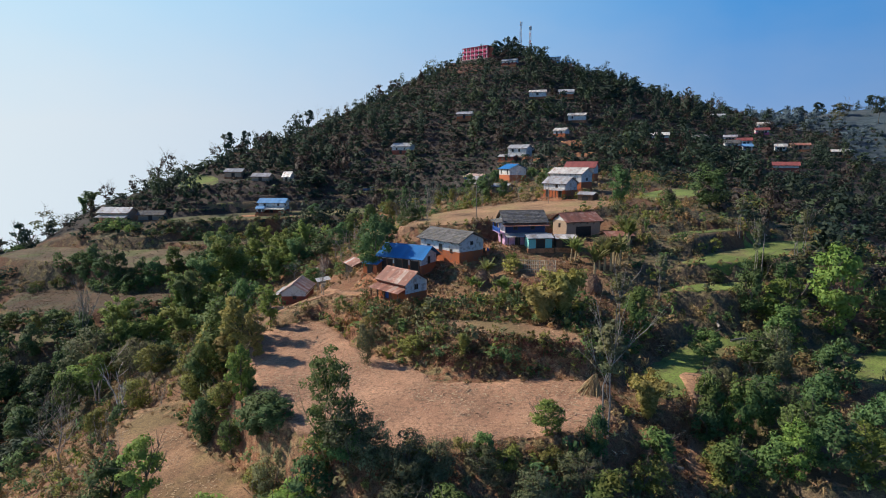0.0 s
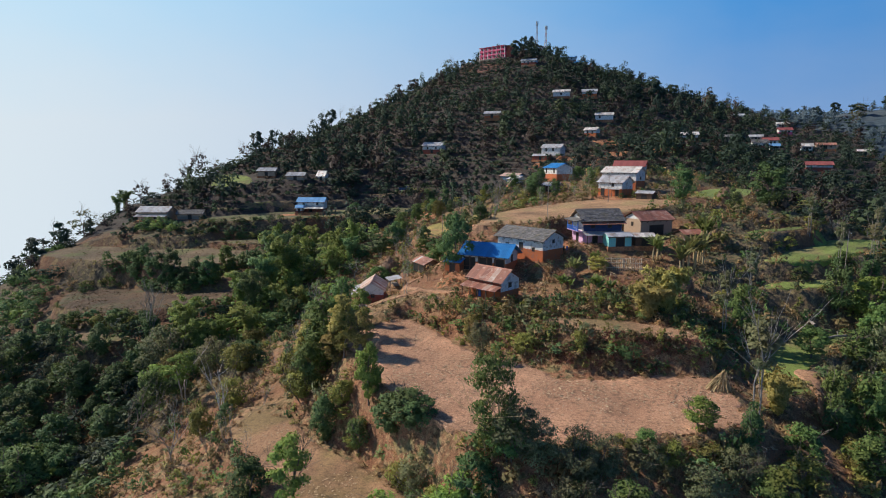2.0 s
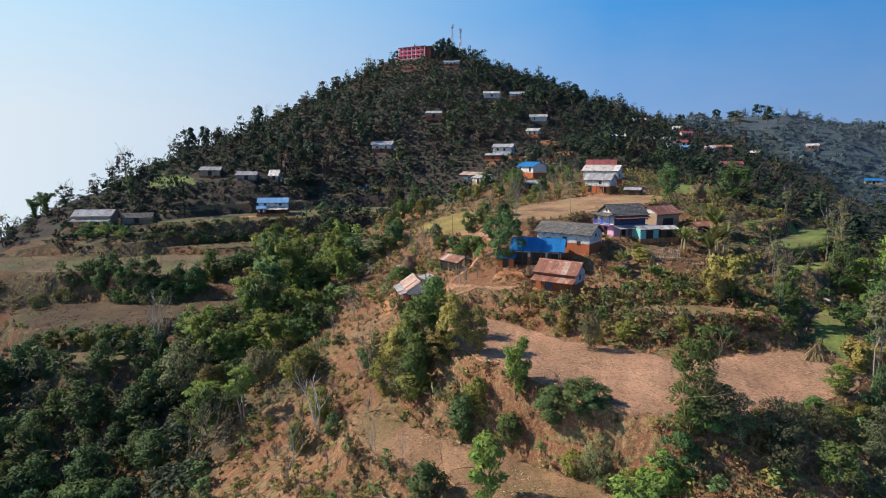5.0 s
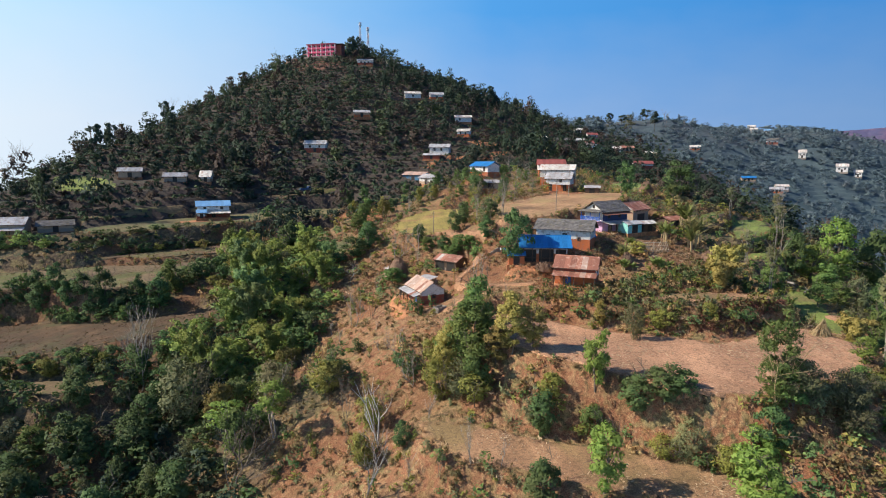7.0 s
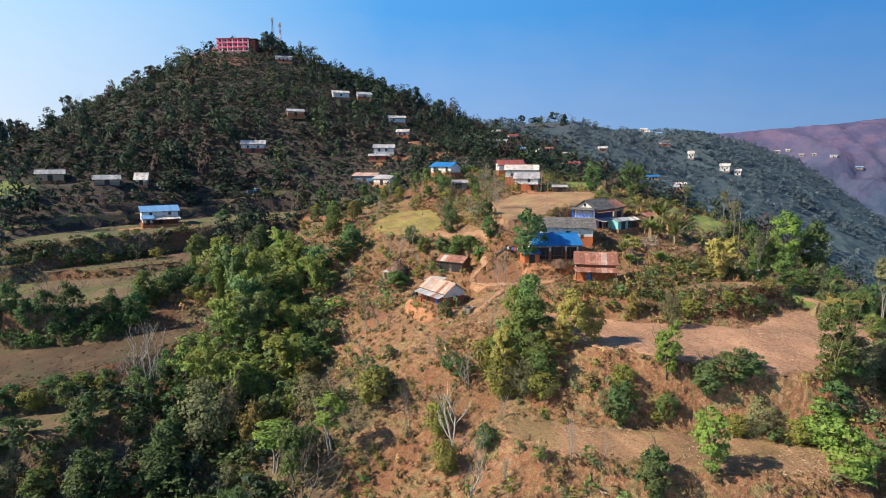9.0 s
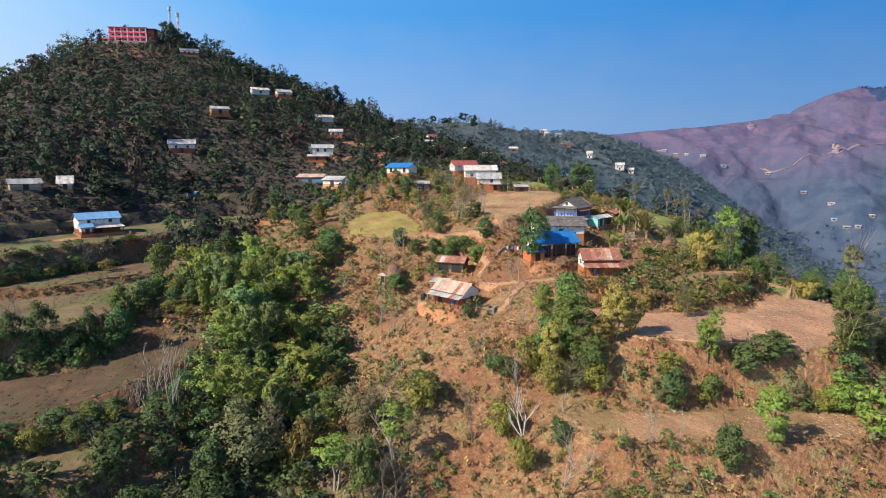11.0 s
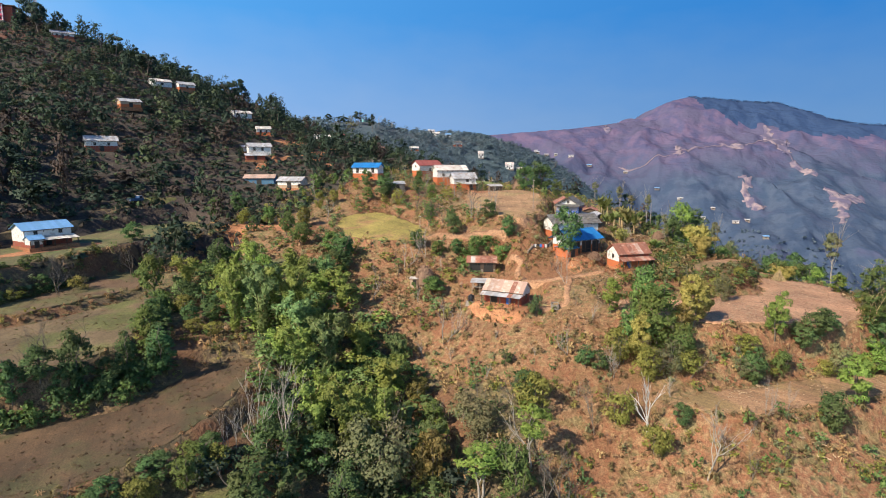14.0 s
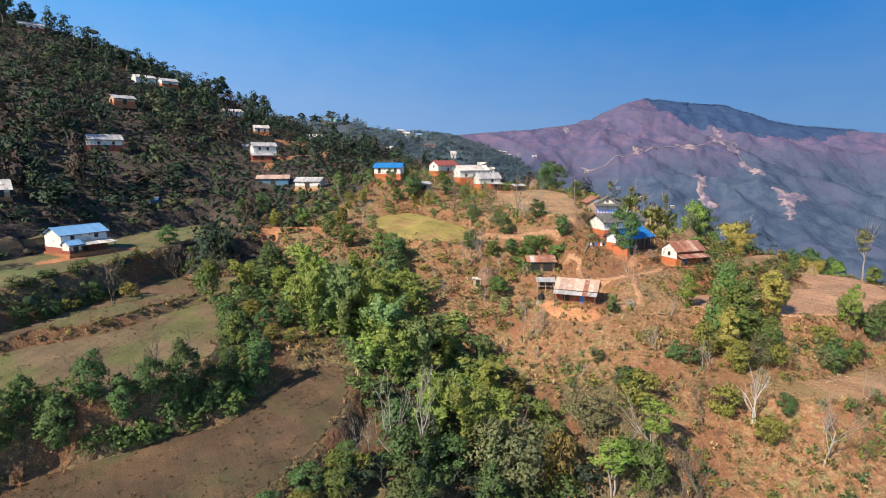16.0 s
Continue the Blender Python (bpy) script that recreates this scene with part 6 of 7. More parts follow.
# annexes of the lilac house
annex = house(18.2, 107.4, 23.4, 9, 4.6, 2.6, 2.1, 0.5, "tin", "cyan", "cyan", 0.5, 0.3, None, [], [(0, 0, 1.6, 1.7)], "turquoise walled tin lean-to beside the lilac house")
house(23.4, 108.2, 23.4, 0, 3.6, 2.6, 1.9, 0.5, "tinpale", "wood", "wood", 0.5, 0.3, None, [], [(0, 0, 1.4, 1.5)], "plank stall with a pale tin roof", name="shed")
house(34.5, 112.0, 23.4, 10, 5.0, 3.4, 2.0, 0.6, "rust", "stone", "wood", 0.5, 0.4, None, [], [(0, 0, 1.8, 1.6)], "low shed with old tin roof among bananas", name="shed")
house(-12.6, 104.4, 19.2, -28, 3.0, 3.6, 2.0, 0.5, "blue", "ochre", "ochre", 0.6, 0.3, None, [], [(0, 0, 1.0, 1.7)], "small orange mud annex under a blue tin roof", name="shed")
house(36.5, 143.5, 29.7, -40, 4.0, 3.0, 1.8, 0.5, "tin", "wood", "wood", 0.5, 0.3, None, [], [(0, 0, 1.6, 1.5)], "dark wooden cattle shed by the orange house", name="shed")
house(35.0, 249.5, 43.0, -34, 8.0, 3.4, 1.9, 0.7, "tin", "white", "white", 0.5, 0.4, None, [], [(0, 0, 1.0, 1.6)], "low white outbuilding with tin roof", name="shed")
house(27.0, 239.0, 39.6, -34, 7.0, 3.4, 1.9, 0.7, "tin", "brick", "brick", 0.5, 0.4, None, [], [(0, 0, 1.0, 1.6)], "red mud outbuilding below the white house", name="shed")


house(-66.3, 206.3, 20.8, -2, 2.6, 2.4, 2.0, 0.7, "bluepale", "brick", "white", 0.35, 0.3, None, [], [(0, 0, 0.8, 1.6)], "small white annex with blue tin roof at the farmhouse corner", name="shed")
KINDS = {
    "B": [tree_kind(21, 8, 6, 0.4, M["leaf"], M["bark"], 34, 80, 0.3, 0.95), tree_kind(22, 8, 6, 0.8, M["leaf"], M["bark"], 32, 80, 0.3, 0.95)],
    "D": [tree_kind(31, 8, 6, 0.2, M["leafdark"], M["bark"], 36, 96, 0.27, 0.95), tree_kind(32, 8, 6, 0.4, M["leafdark"], M["bark"], 34, 96, 0.27, 0.95)],
    "G": [tree_kind(41, 8, 5, 0.2, M["leafbright"], M["bark"], 34, 96, 0.26, 0.85), tree_kind(42, 8, 5, 0.2, M["leafbright"], M["bark"], 32, 96, 0.26, 0.85)],
    "Y": [tree_kind(51, 12, 6.5, 0.2, M["leafyellow"], M["bark"], 52, 114, 0.27, 1.0), tree_kind(52, 12, 6, 0.2, M["leafolive"], M["bark"], 52, 114, 0.27, 1.0)],
    "O": [tree_kind(61, 5, 5, 0.0, M["leafolive"], M["bark"], 28, 85, 0.22, 0.85, 0.08, stems=2), tree_kind(62, 5, 5, 0.0, M["leafolive"], M["bark"], 26, 85, 0.22, 0.85, 0.08, stems=3)],
    "V": [tree_kind(71, 7, 7, 0.1, M["leafgrey"], M["bark"], 36, 111, 0.20, 1.1, 0.1, stems=2), tree_kind(72, 7, 7, 0.1, M["leafgrey"], M["bark"], 34, 111, 0.20, 1.1, 0.1, stems=2)],
    "S": [tree_kind(81, 3, 3.2, 0.0, M["leafolive"], M["bark"], 14, 62, 0.19, 0.6, 0.05, stems=2), tree_kind(82, 3, 3.2, 0.0, M["leafdark"], M["bark"], 14, 62, 0.19, 0.6, 0.05, stems=2)],
    "P": [bamboo_kind(91, 12, 9, M["leafbamboo"], M["straw"]), bamboo_kind(92, 12, 9, M["leafbamboo"], M["straw"]), bamboo_kind(93, 12, 9, M["leafgully"], M["straw"])],
    "R": [bare_kind(101, 8, 5, M["paletrunk"]), bare_kind(102, 8, 5, M["bark"], 3, 2), bare_kind(103, 8, 5, M["paletrunk"], 3, 2)],
    "W": [bare_kind(113, 9, 4, M["deadwood"], 2, 2, 0.17, (3, 5))],
    "T": [tree_kind(121, 11, 5, 5.4, M["leafbright"], M["paletrunk"], 20, 92, 0.26, 0.85, 0.16, stems=2, spread=0.3)],
    "U": [tree_kind(131, 13, 3, 5.0, M["leafgrey"], M["paletrunk"], 24, 81, 0.23, 0.6, 0.1, stems=2, spread=0.2)],
    "H": [tree_kind(151, 12.5, 6, 0.2, M["leaf"], M["bark"], 64, 110, 0.25, 0.95), tree_kind(152, 12.5, 6, 0.2, M["leaf"], M["bark"], 60, 110, 0.25, 1.0)],
    "Q": [bamboo_kind(95, 6, 6, M["leafyellow"], M["straw"])],
    "N": [banana_kind(141, 5, 5), banana_kind(142, 5, 5)],
    "F": [tree_kind(97, 12, 5, 0.0, M["leaf"], M["straw"], 72, 62, 0.34, 0.75, 0.07, droop=0.9, slim=0.26, stems=4, squash=1.0)],
    "E": [bare_kind(191, 4, 4, M["paletrunk"], 2, 3, 0.05), bare_kind(192, 4, 4, M["bark"], 2, 3, 0.05)],
    "X": [tree_kind(53, 12, 6, 0.2, M["leafyellow"], M["bark"], 52, 100, 0.29, 0.95, droop=0.4)],
    "K": [tree_kind(161, 10, 7, 2.2, M["leaffardark"], M["bark"], 16, 34, 0.6, 1.15, 0.2), tree_kind(162, 10, 6, 2.6, M["leaffardark"], M["bark"], 14, 34, 0.6, 1.1, 0.2), tree_kind(163, 10, 7, 1.6, M["leaffar"], M["bark"], 16, 34, 0.6, 1.2, 0.2)],
    "L": [tree_kind(171, 10, 7, 1.6, M["leafgrey"], M["bark"], 26, 11, 0.5, 0.9, 0.14, limb_level=2, spread=0.5), tree_kind(172, 10, 7, 2.4, M["leaffardry"], M["bark"], 26, 11, 0.5, 0.9, 0.14, limb_level=2, spread=0.5)],
    "J": [bare_kind(181, 10, 5, M["paletrunk"], 2)],
}
WORDS = {
    "Q": ("bamboo_clump", "low golden bamboo bush beside the terrace", "bamboo"),
    "H": ("tree", "tall dense green tree leafy to the ground", "tree"),
    "B": ("tree", "mid-green broadleaf tree on the slope", "tree"), "D": ("tree", "dark green dense tree at a field edge", "tree"),
    "G": ("tree", "fresh bright green leafy tree", "tree"), "Y": ("tree", "tall yellow-green tree with hanging foliage", "tree"),
    "O": ("bush", "olive green spreading bush on dry ground", "bush"), "V": ("tree", "grey-green small-leaved tree with wide crown", "tree"),
    "S": ("shrub", "small dusty shrub on the bank", "shrub"), "P": ("bamboo_clump", "arching yellow-green bamboo clump", "bamboo"),
    "R": ("bare_tree", "leafless grey-brown tree with fine branches", "bare tree"), "W": ("dead_tree", "dead white tree with broken limbs", "dead tree"),
    "T": ("tree", "lopped green tree on pale bare trunks", "tree"), "U": ("tree", "slender tall tree with pale trunk and sparse crown", "tree"),
    "E": ("bare_shrub", "leafless grey twiggy shrub on the dry slope", "bare shrub"), "X": ("tree", "tall pale yellow tree with hanging foliage", "tree"),
    "F": ("bamboo_clump", "tall green bamboo clump at the ploughed field edge", "bamboo"),
    "K": ("tree", "dark tree standing out along the hill crest", "tree"), "L": ("tree", "thin feathery grey tree on the hill edge", "tree"),
    "J": ("bare_tree", "tall leafless pale tree on the crest", "bare tree"),
    "N": ("banana_plant", "banana plants with torn drooping leaves", "banana plant"),
}
MADE = {}
TREES = []


def tree(kind, x, y, h, w, seed=None):
    """One tree: trunk and crown under an Empty at its foot."""
    rnd = random.Random(seed if seed is not None else int(x * 31 + y * 57))
    pick = rnd.randrange(len(KINDS[kind]))
    trunk, crown, _, h0, w0 = KINDS[kind][pick]
    name, label, cat = WORDS[kind]
    e = new(name)
    m = pose(x, y, gz(x, y) - 0.05, 0, 0, rnd.uniform(0, 360)) @ Matrix.Diagonal((w / w0, w / w0, h / h0, 1))
    e.matrix_basis = m
    stems = [("stem" if kind == "N" else "culm", c) for c in trunk] if isinstance(trunk, list) else [("trunk", trunk)]
    for nm, me in stems + [("crown", crown)]:
        if me:
            ob = new(nm, me)
            ob.parent = e
    tagged(e, label, cat, {"P": "bamboo in the gully", "N": "banana plants by the houses"}.get(kind, "trees on the slopes"))
    TREES.append((x, y, w / 2))
    return e


HEDGE = {
    "D": [(-102, 162, 4.2, 3.4), (-101, 158, 7, 5.6), (-97.4, 156.6, 6.4, 4.4), (-95, 154.2, 6, 4.2), (-88, 151.7, 8.6, 5.2), (-81.3, 150.8, 7.4, 4.4), (-72, 192.5, 4, 4), (-77, 149, 8, 5.7), (-92, 153, 5.2, 5), (-84, 150.5, 5, 5)],
    "R": [(-91.5, 153.5, 8, 4.4), (-71.7, 187.5, 8, 4.2), (-53.8, 192.5, 7.5, 3.7)],
    "B": [(-74.2, 155.3, 8, 5.4), (-59.5, 177, 9.7, 6.1)],
    "S": [(-82, 190, 3, 4), (-86.3, 190, 2.6, 4), (-78, 190, 3, 3.5), (-58.2, 197.8, 2.4, 1.8), (-67, 189, 3.5, 4)],
}
GULLY = {
    "P": [(-60.5, 151, 15, 9), (-58.4, 146.4, 15, 9), (-54.5, 143, 13.5, 9.5), (-58.5, 137.3, 12.5, 9.5), (-60, 130, 13, 9.5), (-72, 122, 10.5, 8.5), (-66.7, 115.6, 10, 9), (-53, 121.4, 6, 6), (-63.5, 133, 10, 7.5), (-57, 138, 11, 8), (-70, 118, 11, 8)],
    "B": [(-90, 126, 5, 4), (-59.6, 110, 5.3, 3.6), (-62.6, 97.5, 4.5, 4.7), (-65.4, 94, 9, 5.4)],
    "R": [(-81.8, 127, 6, 3.2), (-79.4, 120.5, 15, 8.7), (-66.7, 88, 10, 9)],
    "V": [(-72.4, 111.2, 12, 12), (-58.8, 103.3, 7.6, 8)],
    "O": [(-61, 165, 4.2, 4.4), (-65.4, 156, 3, 3.8), (-64, 152.6, 3, 3.6), (-86, 126, 4.6, 3.8), (-67.4, 106, 9, 6)],
    # first two stand in for bamboo; dark leaves give its shade
    "D": [(-75, 126, 7, 6), (-80, 122, 7.5, 6.5), (-50, 98.8, 4.9, 5.4), (-63, 160, 4, 4), (-60, 158, 5, 5), (-57.6, 168, 5, 5)],
    "T": [(-60.5, 93.9, 9.7, 5.6), (-66.9, 98.6, 8.1, 6.4)],
}
FRONT_EDGE = {
    "V": [(-6.5, 49.6, 4.6, 4.6), (-0.8, 49, 4.4, 5), (3.6, 49.8, 3.4, 4), (12.7, 50, 4.2, 4.8), (8, 47.5, 4, 5), (-3.6, 46.5, 4, 5)],
    "O": [(6, 50.4, 2.6, 3.2), (10.2, 51, 2.6, 3), (-16, 52.2, 3.4, 4), (20.4, 52, 3.6, 4.4), (-20, 57.6, 3, 4)],
    "B": [(15.6, 48, 5, 4.6), (0.8, 44.5, 5, 5), (22.6, 55.6, 4.6, 4.4), (30.6, 56.8, 6, 5), (36.2, 57.6, 6.5, 5.2)],
    "S": [(-2.6, 50.4, 2, 2.6), (2, 51, 1.8, 2.4), (14.4, 53, 2, 2.6), (-18, 53.6, 2.2, 3), (-112, 161, 3, 4), (-117, 160, 3, 4.4), (-106, 160.6, 2.8, 4), (-115, 156, 2.4, 4)],
    "D": [(39.2, 65.5, 7, 5.6), (46.4, 65.9, 7.5, 6), (55.5, 76.5, 8, 6), (30.9, 62.4, 5, 4.4), (41, 56, 7, 6), (50, 60, 8, 6.4)],
}
SPUR = {
    "O": [(-36.9, 87.4, 7, 5.6), (-38.4, 82.4, 6, 5.4), (-35.4, 77, 5, 5), (-48, 85, 5.3, 5.2), (-51, 79, 5.5, 4.5), (-45.5, 149.4, 4.7, 6.8), (-28.5, 69.5, 4.2, 4.2), (2.8, 72.1, 3.2, 2.4), (-51.6, 97.4, 6.8, 7.2), (-4.3, 75.1, 3.6, 4.5)],
    "W": [(-48.5, 80.6, 10.4, 3.6)],
    "R": [(-52.2, 72, 10, 7.4), (-21.9, 101.4, 7, 3.4), (-39.6, 95.5, 4.6, 3.9), (-40.3, 88, 5, 3.7), (-36.6, 137.3, 5.4, 5.8), (-41.7, 66.3, 5.4, 2.2), (-39, 63.5, 4.6, 2), (-41.7, 118.2, 8, 5.4), (-26, 136.7, 6.7, 5.2), (-50.8, 88, 8, 3.4)],
    "X": [(-29.4, 77.6, 9.2, 5.0), (-31, 79.2, 6.5, 4.4)],
    "Y": [(-36.4, 84.4, 9.5, 4.2), (-26.5, 76.5, 7, 3.8), (12.1, 98.6, 2.8, 4.2), (-11.3, 80.7, 4.6, 2.3)],
    "F": [(-10.8, 51.1, 11, 5.2)],
    "H": [(-33, 82.8, 13, 7.6)],
    "B": [(-9.4, 50.2, 5.4, 4.2), (-30.5, 85.6, 11, 5.6), (-34.5, 78.6, 8, 5), (-34.9, 86.8, 8.5, 5), (-25.7, 64.4, 5.2, 3.4), (4, 50.6, 2.8, 2.6)],
    "G": [(-28.7, 91.1, 6.5, 3.6), (-24.5, 65.5, 8.6, 3.8), (-31.5, 55, 7.8, 4.6), (-14.7, 50.2, 6.6, 5.2), (-20.1, 45.4, 7.5, 5.6), (10.6, 54, 4, 3.6)],
    "D": [(-12.6, 50, 6, 4.6), (-46.3, 76.6, 3.7, 2.9), (-21.4, 61.4, 5.0, 5.4), (-19.2, 59.2, 4.8, 5.6), (-17.8, 57.8, 3.4, 4.0), (-30.5, 68.1, 6.4, 4.4), (-37.1, 58, 6.5, 5)],
    "V": [(-8.6, 50.2, 6.5, 6), (-36.3, 79.8, 6, 6), (-30.8, 69.8, 4, 3.8), (-10.4, 74.2, 6.2, 3.4), (-3, 48, 6, 5.4), (-18.2, 56, 5.6, 5)],
    "S": [(-44.7, 104.6, 2.6, 2.9), (-33.5, 103.5, 3.4, 3.2), (-40.4, 92.7, 3.4, 3.8), (-40, 90, 3.2, 4), (8.7, 70.3, 2.6, 2.9)],
}
VILLAGE = {
    "R": [(-3.7, 131, 8.5, 4.9), (-3.6, 125.2, 7.6, 4), (13, 167.1, 7, 4.6), (-8.2, 129.4, 6.5, 4.9), (20.2, 158.8, 8.7, 4.5), (-5.7, 142.6, 7.2, 3.7), (-10, 136, 7, 4), (8, 160, 7, 4.2)],
    "D": [(-12.6, 104.6, 11.2, 7.0), (-19.4, 137.6, 4.6, 4.6), (-32.2, 151, 5.7, 7), (-9.5, 134, 4.1, 3.4), (-46, 203, 4.7, 5.3), (12.4, 168.6, 7.4, 7), (-6.9, 125.2, 4.6, 4.7), (64.6, 138.4, 10.7, 10.5), (50.4, 127.4, 6, 4.4), (-11.6, 118.1, 4.9, 4.6), (-17, 128.6, 3.6, 3.8), (42, 135.5, 9, 6.5), (-13, 131.5, 5.4, 3.8), (-28, 152.5, 7, 7), (-44.2, 174.6, 7.7, 7.6)],
    "B": [(-29.6, 127, 4.2, 5.6), (55.5, 142.5, 3.6, 3.4), (-19.7, 131.5, 3.8, 4), (-14.9, 125, 4.2, 4.4), (-13.7, 122.2, 4, 3.6), (-26.6, 157, 6, 5), (-17, 125.5, 5.2, 6.4), (-13, 119, 4.6, 4.6), (-26.4, 166.5, 6, 6), (28.8, 80.5, 8, 5)],
    "N": [(35.7, 109.6, 7.4, 6.6), (10.4, 89.8, 4.2, 5), (28, 100, 8.6, 7), (31.5, 103, 7, 6), (25, 103.5, 6.4, 5.6), (7.3, 96.8, 4.8, 4.6), (12.9, 100.8, 3.3, 4.1), (5, 93.5, 3.2, 4)],
    "Q": [(14.7, 80.4, 5.5, 6.5), (24.2, 63.3, 5, 5.6), (17.8, 82, 7, 6.5)],
}
EAST = {
    "D": [(74, 88, 14, 11), (15.4, 53.2, 5.6, 2.8), (50.7, 91.8, 9.5, 5.2), (48.3, 98.5, 3, 3.2), (60, 98, 6, 5)],
    "B": [(53, 86, 7, 6), (32, 64, 8, 4.4), (35.3, 63.5, 8.6, 5), (58.4, 101.7, 5.2, 5.1), (40, 60, 7, 5), (44, 78, 6, 6), (37, 77, 5, 5)],
    "O": [(39.1, 68.7, 3.6, 3.6), (30, 58, 4, 4)],
    "V": [(46, 76, 7.4, 6.4), (41.2, 64.1, 6.2, 4.6), (36, 70, 5, 4)],
    "G": [(37.3, 55.7, 7, 3.8), (64.2, 90.8, 15.5, 8.6), (56, 91.5, 8.2, 7.2), (45, 56, 6, 5)],
    "U": [(16.8, 55, 13.5, 3.4), (25, 78.5, 11, 2.2), (56, 100, 11.9, 2), (67.6, 107.2, 8, 2.2), (36, 92, 9, 2), (72, 112, 10, 2.4), (62, 118, 9, 2.4)],
}
CREST = {
    "K": [(36.1, 401.8, 17, 11), (55.3, 367.8, 15.8, 11.4), (60.2, 350.1, 11.9, 12.6), (89.4, 370.6, 8.1, 10.2), (91.2, 352.3, 8.8, 9.9), (91.8, 324.8, 14.6, 13.3), (108, 338, 15.5, 10), (94.6, 295, 15.6, 6.9), (118.5, 323.4, 14.2, 7.5),
          (255.1, 397.5, 12.5, 8), (273.4, 364.6, 17, 7.4), (-75.1, 301.2, 13, 6.8), (-101.6, 272.7, 13.3, 7.2), (-97.2, 285.9, 12.3, 5.7), (-109, 253.7, 6.3, 6.8), (-147.2, 196.8, 12, 6.1), (-146, 182.8, 10, 8.2),
          (152.4, 416.5, 8.9, 8.9), (108.5, 383.4, 8.8, 8), (74.7, 445.3, 8.3, 5.5), (45.8, 400.2, 13, 9.3), (47, 437, 15, 7), (53, 441, 14, 7), (60, 447, 9, 7), (2, 441, 8, 5), (243.8, 396.6, 9.8, 7.4), (212.5, 381, 10.9, 7.9), (270.5, 390.7, 9, 7), (287, 389.8, 12.5, 10), (266.1, 393.7, 9, 8.1), (-78.2, 338.8, 14, 7)],
    "L": [(-106.6, 271.4, 9, 7.2), (-122.7, 255.8, 13.8, 8.4), (-123.3, 245.4, 10, 6.8), (-112.8, 252.6, 8, 4.4), (-135, 228.5, 9.6, 7.1), (-145.2, 206.8, 10.8, 11.1), (173.1, 407.4, 11.5, 13.3), (250.6, 368.4, 15, 12), (-67.3, 340.6, 9.3, 7), (-8, 441.7, 13, 10)],
    "J": [(53.8, 377, 13.7, 5), (-77.5, 321.1, 16, 4), (-73.9, 344, 14, 4), (232, 372, 13, 5), (292, 372, 14, 5), (310, 368, 12, 5), (300, 380, 13, 5)],
    "P": [(-141, 228, 9, 8), (-146, 231, 8, 7)],
}
for ground_group in (CREST, HEDGE, GULLY, FRONT_EDGE, SPUR, VILLAGE, EAST):
    for kind, rows in ground_group.items():
        for r in rows:
            tree(kind, *r)


def free(x, y, margin=1.0):
    ok = np.ones(len(x), bool)
    for poly, *_ in PLOTS.values():
        ok &= inside(x, y, poly) < -margin
    for hx, hy, hr in HOMES:
        ok &= np.hypot(x - hx, y - hy) > hr + margin
    for pth in PATHS:
        for (ax, ay), (bx, by) in zip(pth[:-1], pth[1:]):
            ex, ey = bx - ax, by - ay
            k = np.clip(((x - ax) * ex + (y - ay) * ey) / (ex * ex + ey * ey), 0, 1)
            ok &= np.hypot(x - ax - k * ex, y - ay - k * ey) > 1.2
    return ok


def scatter(n, x0, x1, y0, y1, gap, keep):
    """Random spots at least gap apart that pass keep(x, y)."""
    x, y = rng.uniform(x0, x1, n), rng.uniform(y0, y1, n)
    ok = keep(x, y)
    x, y = x[ok], y[ok]
    cell, out = {}, []
    for a, b in zip(x, y):
        k = (int(a // gap), int(b // gap))
        if all((a - c) ** 2 + (b - d) ** 2 > gap * gap for i in (-1, 0, 1) for j in (-1, 0, 1) for c, d in cell.get((k[0] + i, k[1] + j), ())):
            cell.setdefault(k, []).append((a, b))
            out.append((a, b))
    return np.array(out)


FOREST = [(-118, 136), (-99, 131), (-83, 132), (-70, 134), (-56, 150), (-56, 172), (-46, 178), (-34, 172), (-38, 150), (-46, 126), (-57, 113), (-70, 102), (-78, 82), (-110, 80), (-130, 115)]
spots = scatter(1500, -130, -30, 70, 195, 4.4, lambda x, y: (inside(x, y, FOREST) > 0) & ((inside(x, y, PLOTS["low_west_field"][0]) < -9) | (x > -72)) & free(x, y, 1.2))
for i, (x, y) in enumerate(spots[:220]):
    if min((x - a) ** 2 + (y - b) ** 2 for a, b, _ in TREES) < 9:
        continue
    k = "PPPPGPVPPVOP"[int(rng.integers(12))]
    # darker tree kinds here paint in the shade of the lower gully
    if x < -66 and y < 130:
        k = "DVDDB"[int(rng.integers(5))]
    h = rng.uniform(5, 10) if k not in "OV" else rng.uniform(3.5, 6)
    if x < -64 and y > 110:
        h = min(h, max(1.6, (137 - y) * 0.5))
    tree(k, x, y, h, h * rng.uniform(0.75, 1.0), i)


for i, (k, x, y, h, w) in enumerate((("D", -105, 131.5, 4.2, 4.6), ("B", -101, 129.5, 4.8, 4.4), ("D", -97.5, 130, 3.6, 4.4), ("O", -94.5, 128, 4.6, 4.2), ("D", -91.5, 129.2, 3.8, 4.6), ("B", -88, 127, 4.8, 4.6), ("D", -84.5, 128.4, 3.8, 4.2))):
    tree(k, x, y, h, w, 900 + i)


dry_spots = scatter(260, -24, 40, 126, 205, 4.6, lambda x, y: free(x, y, 1.6) & (rng.random(len(x)) < 0.8))
for i, (x, y) in enumerate(dry_spots[:40]):
    k = "RRBRDOB"[int(rng.integers(7))]
    h = rng.uniform(4, 7)
    tree(k, x, y, h, h * rng.uniform(0.6, 0.85), i + 500)


SOFT = {}


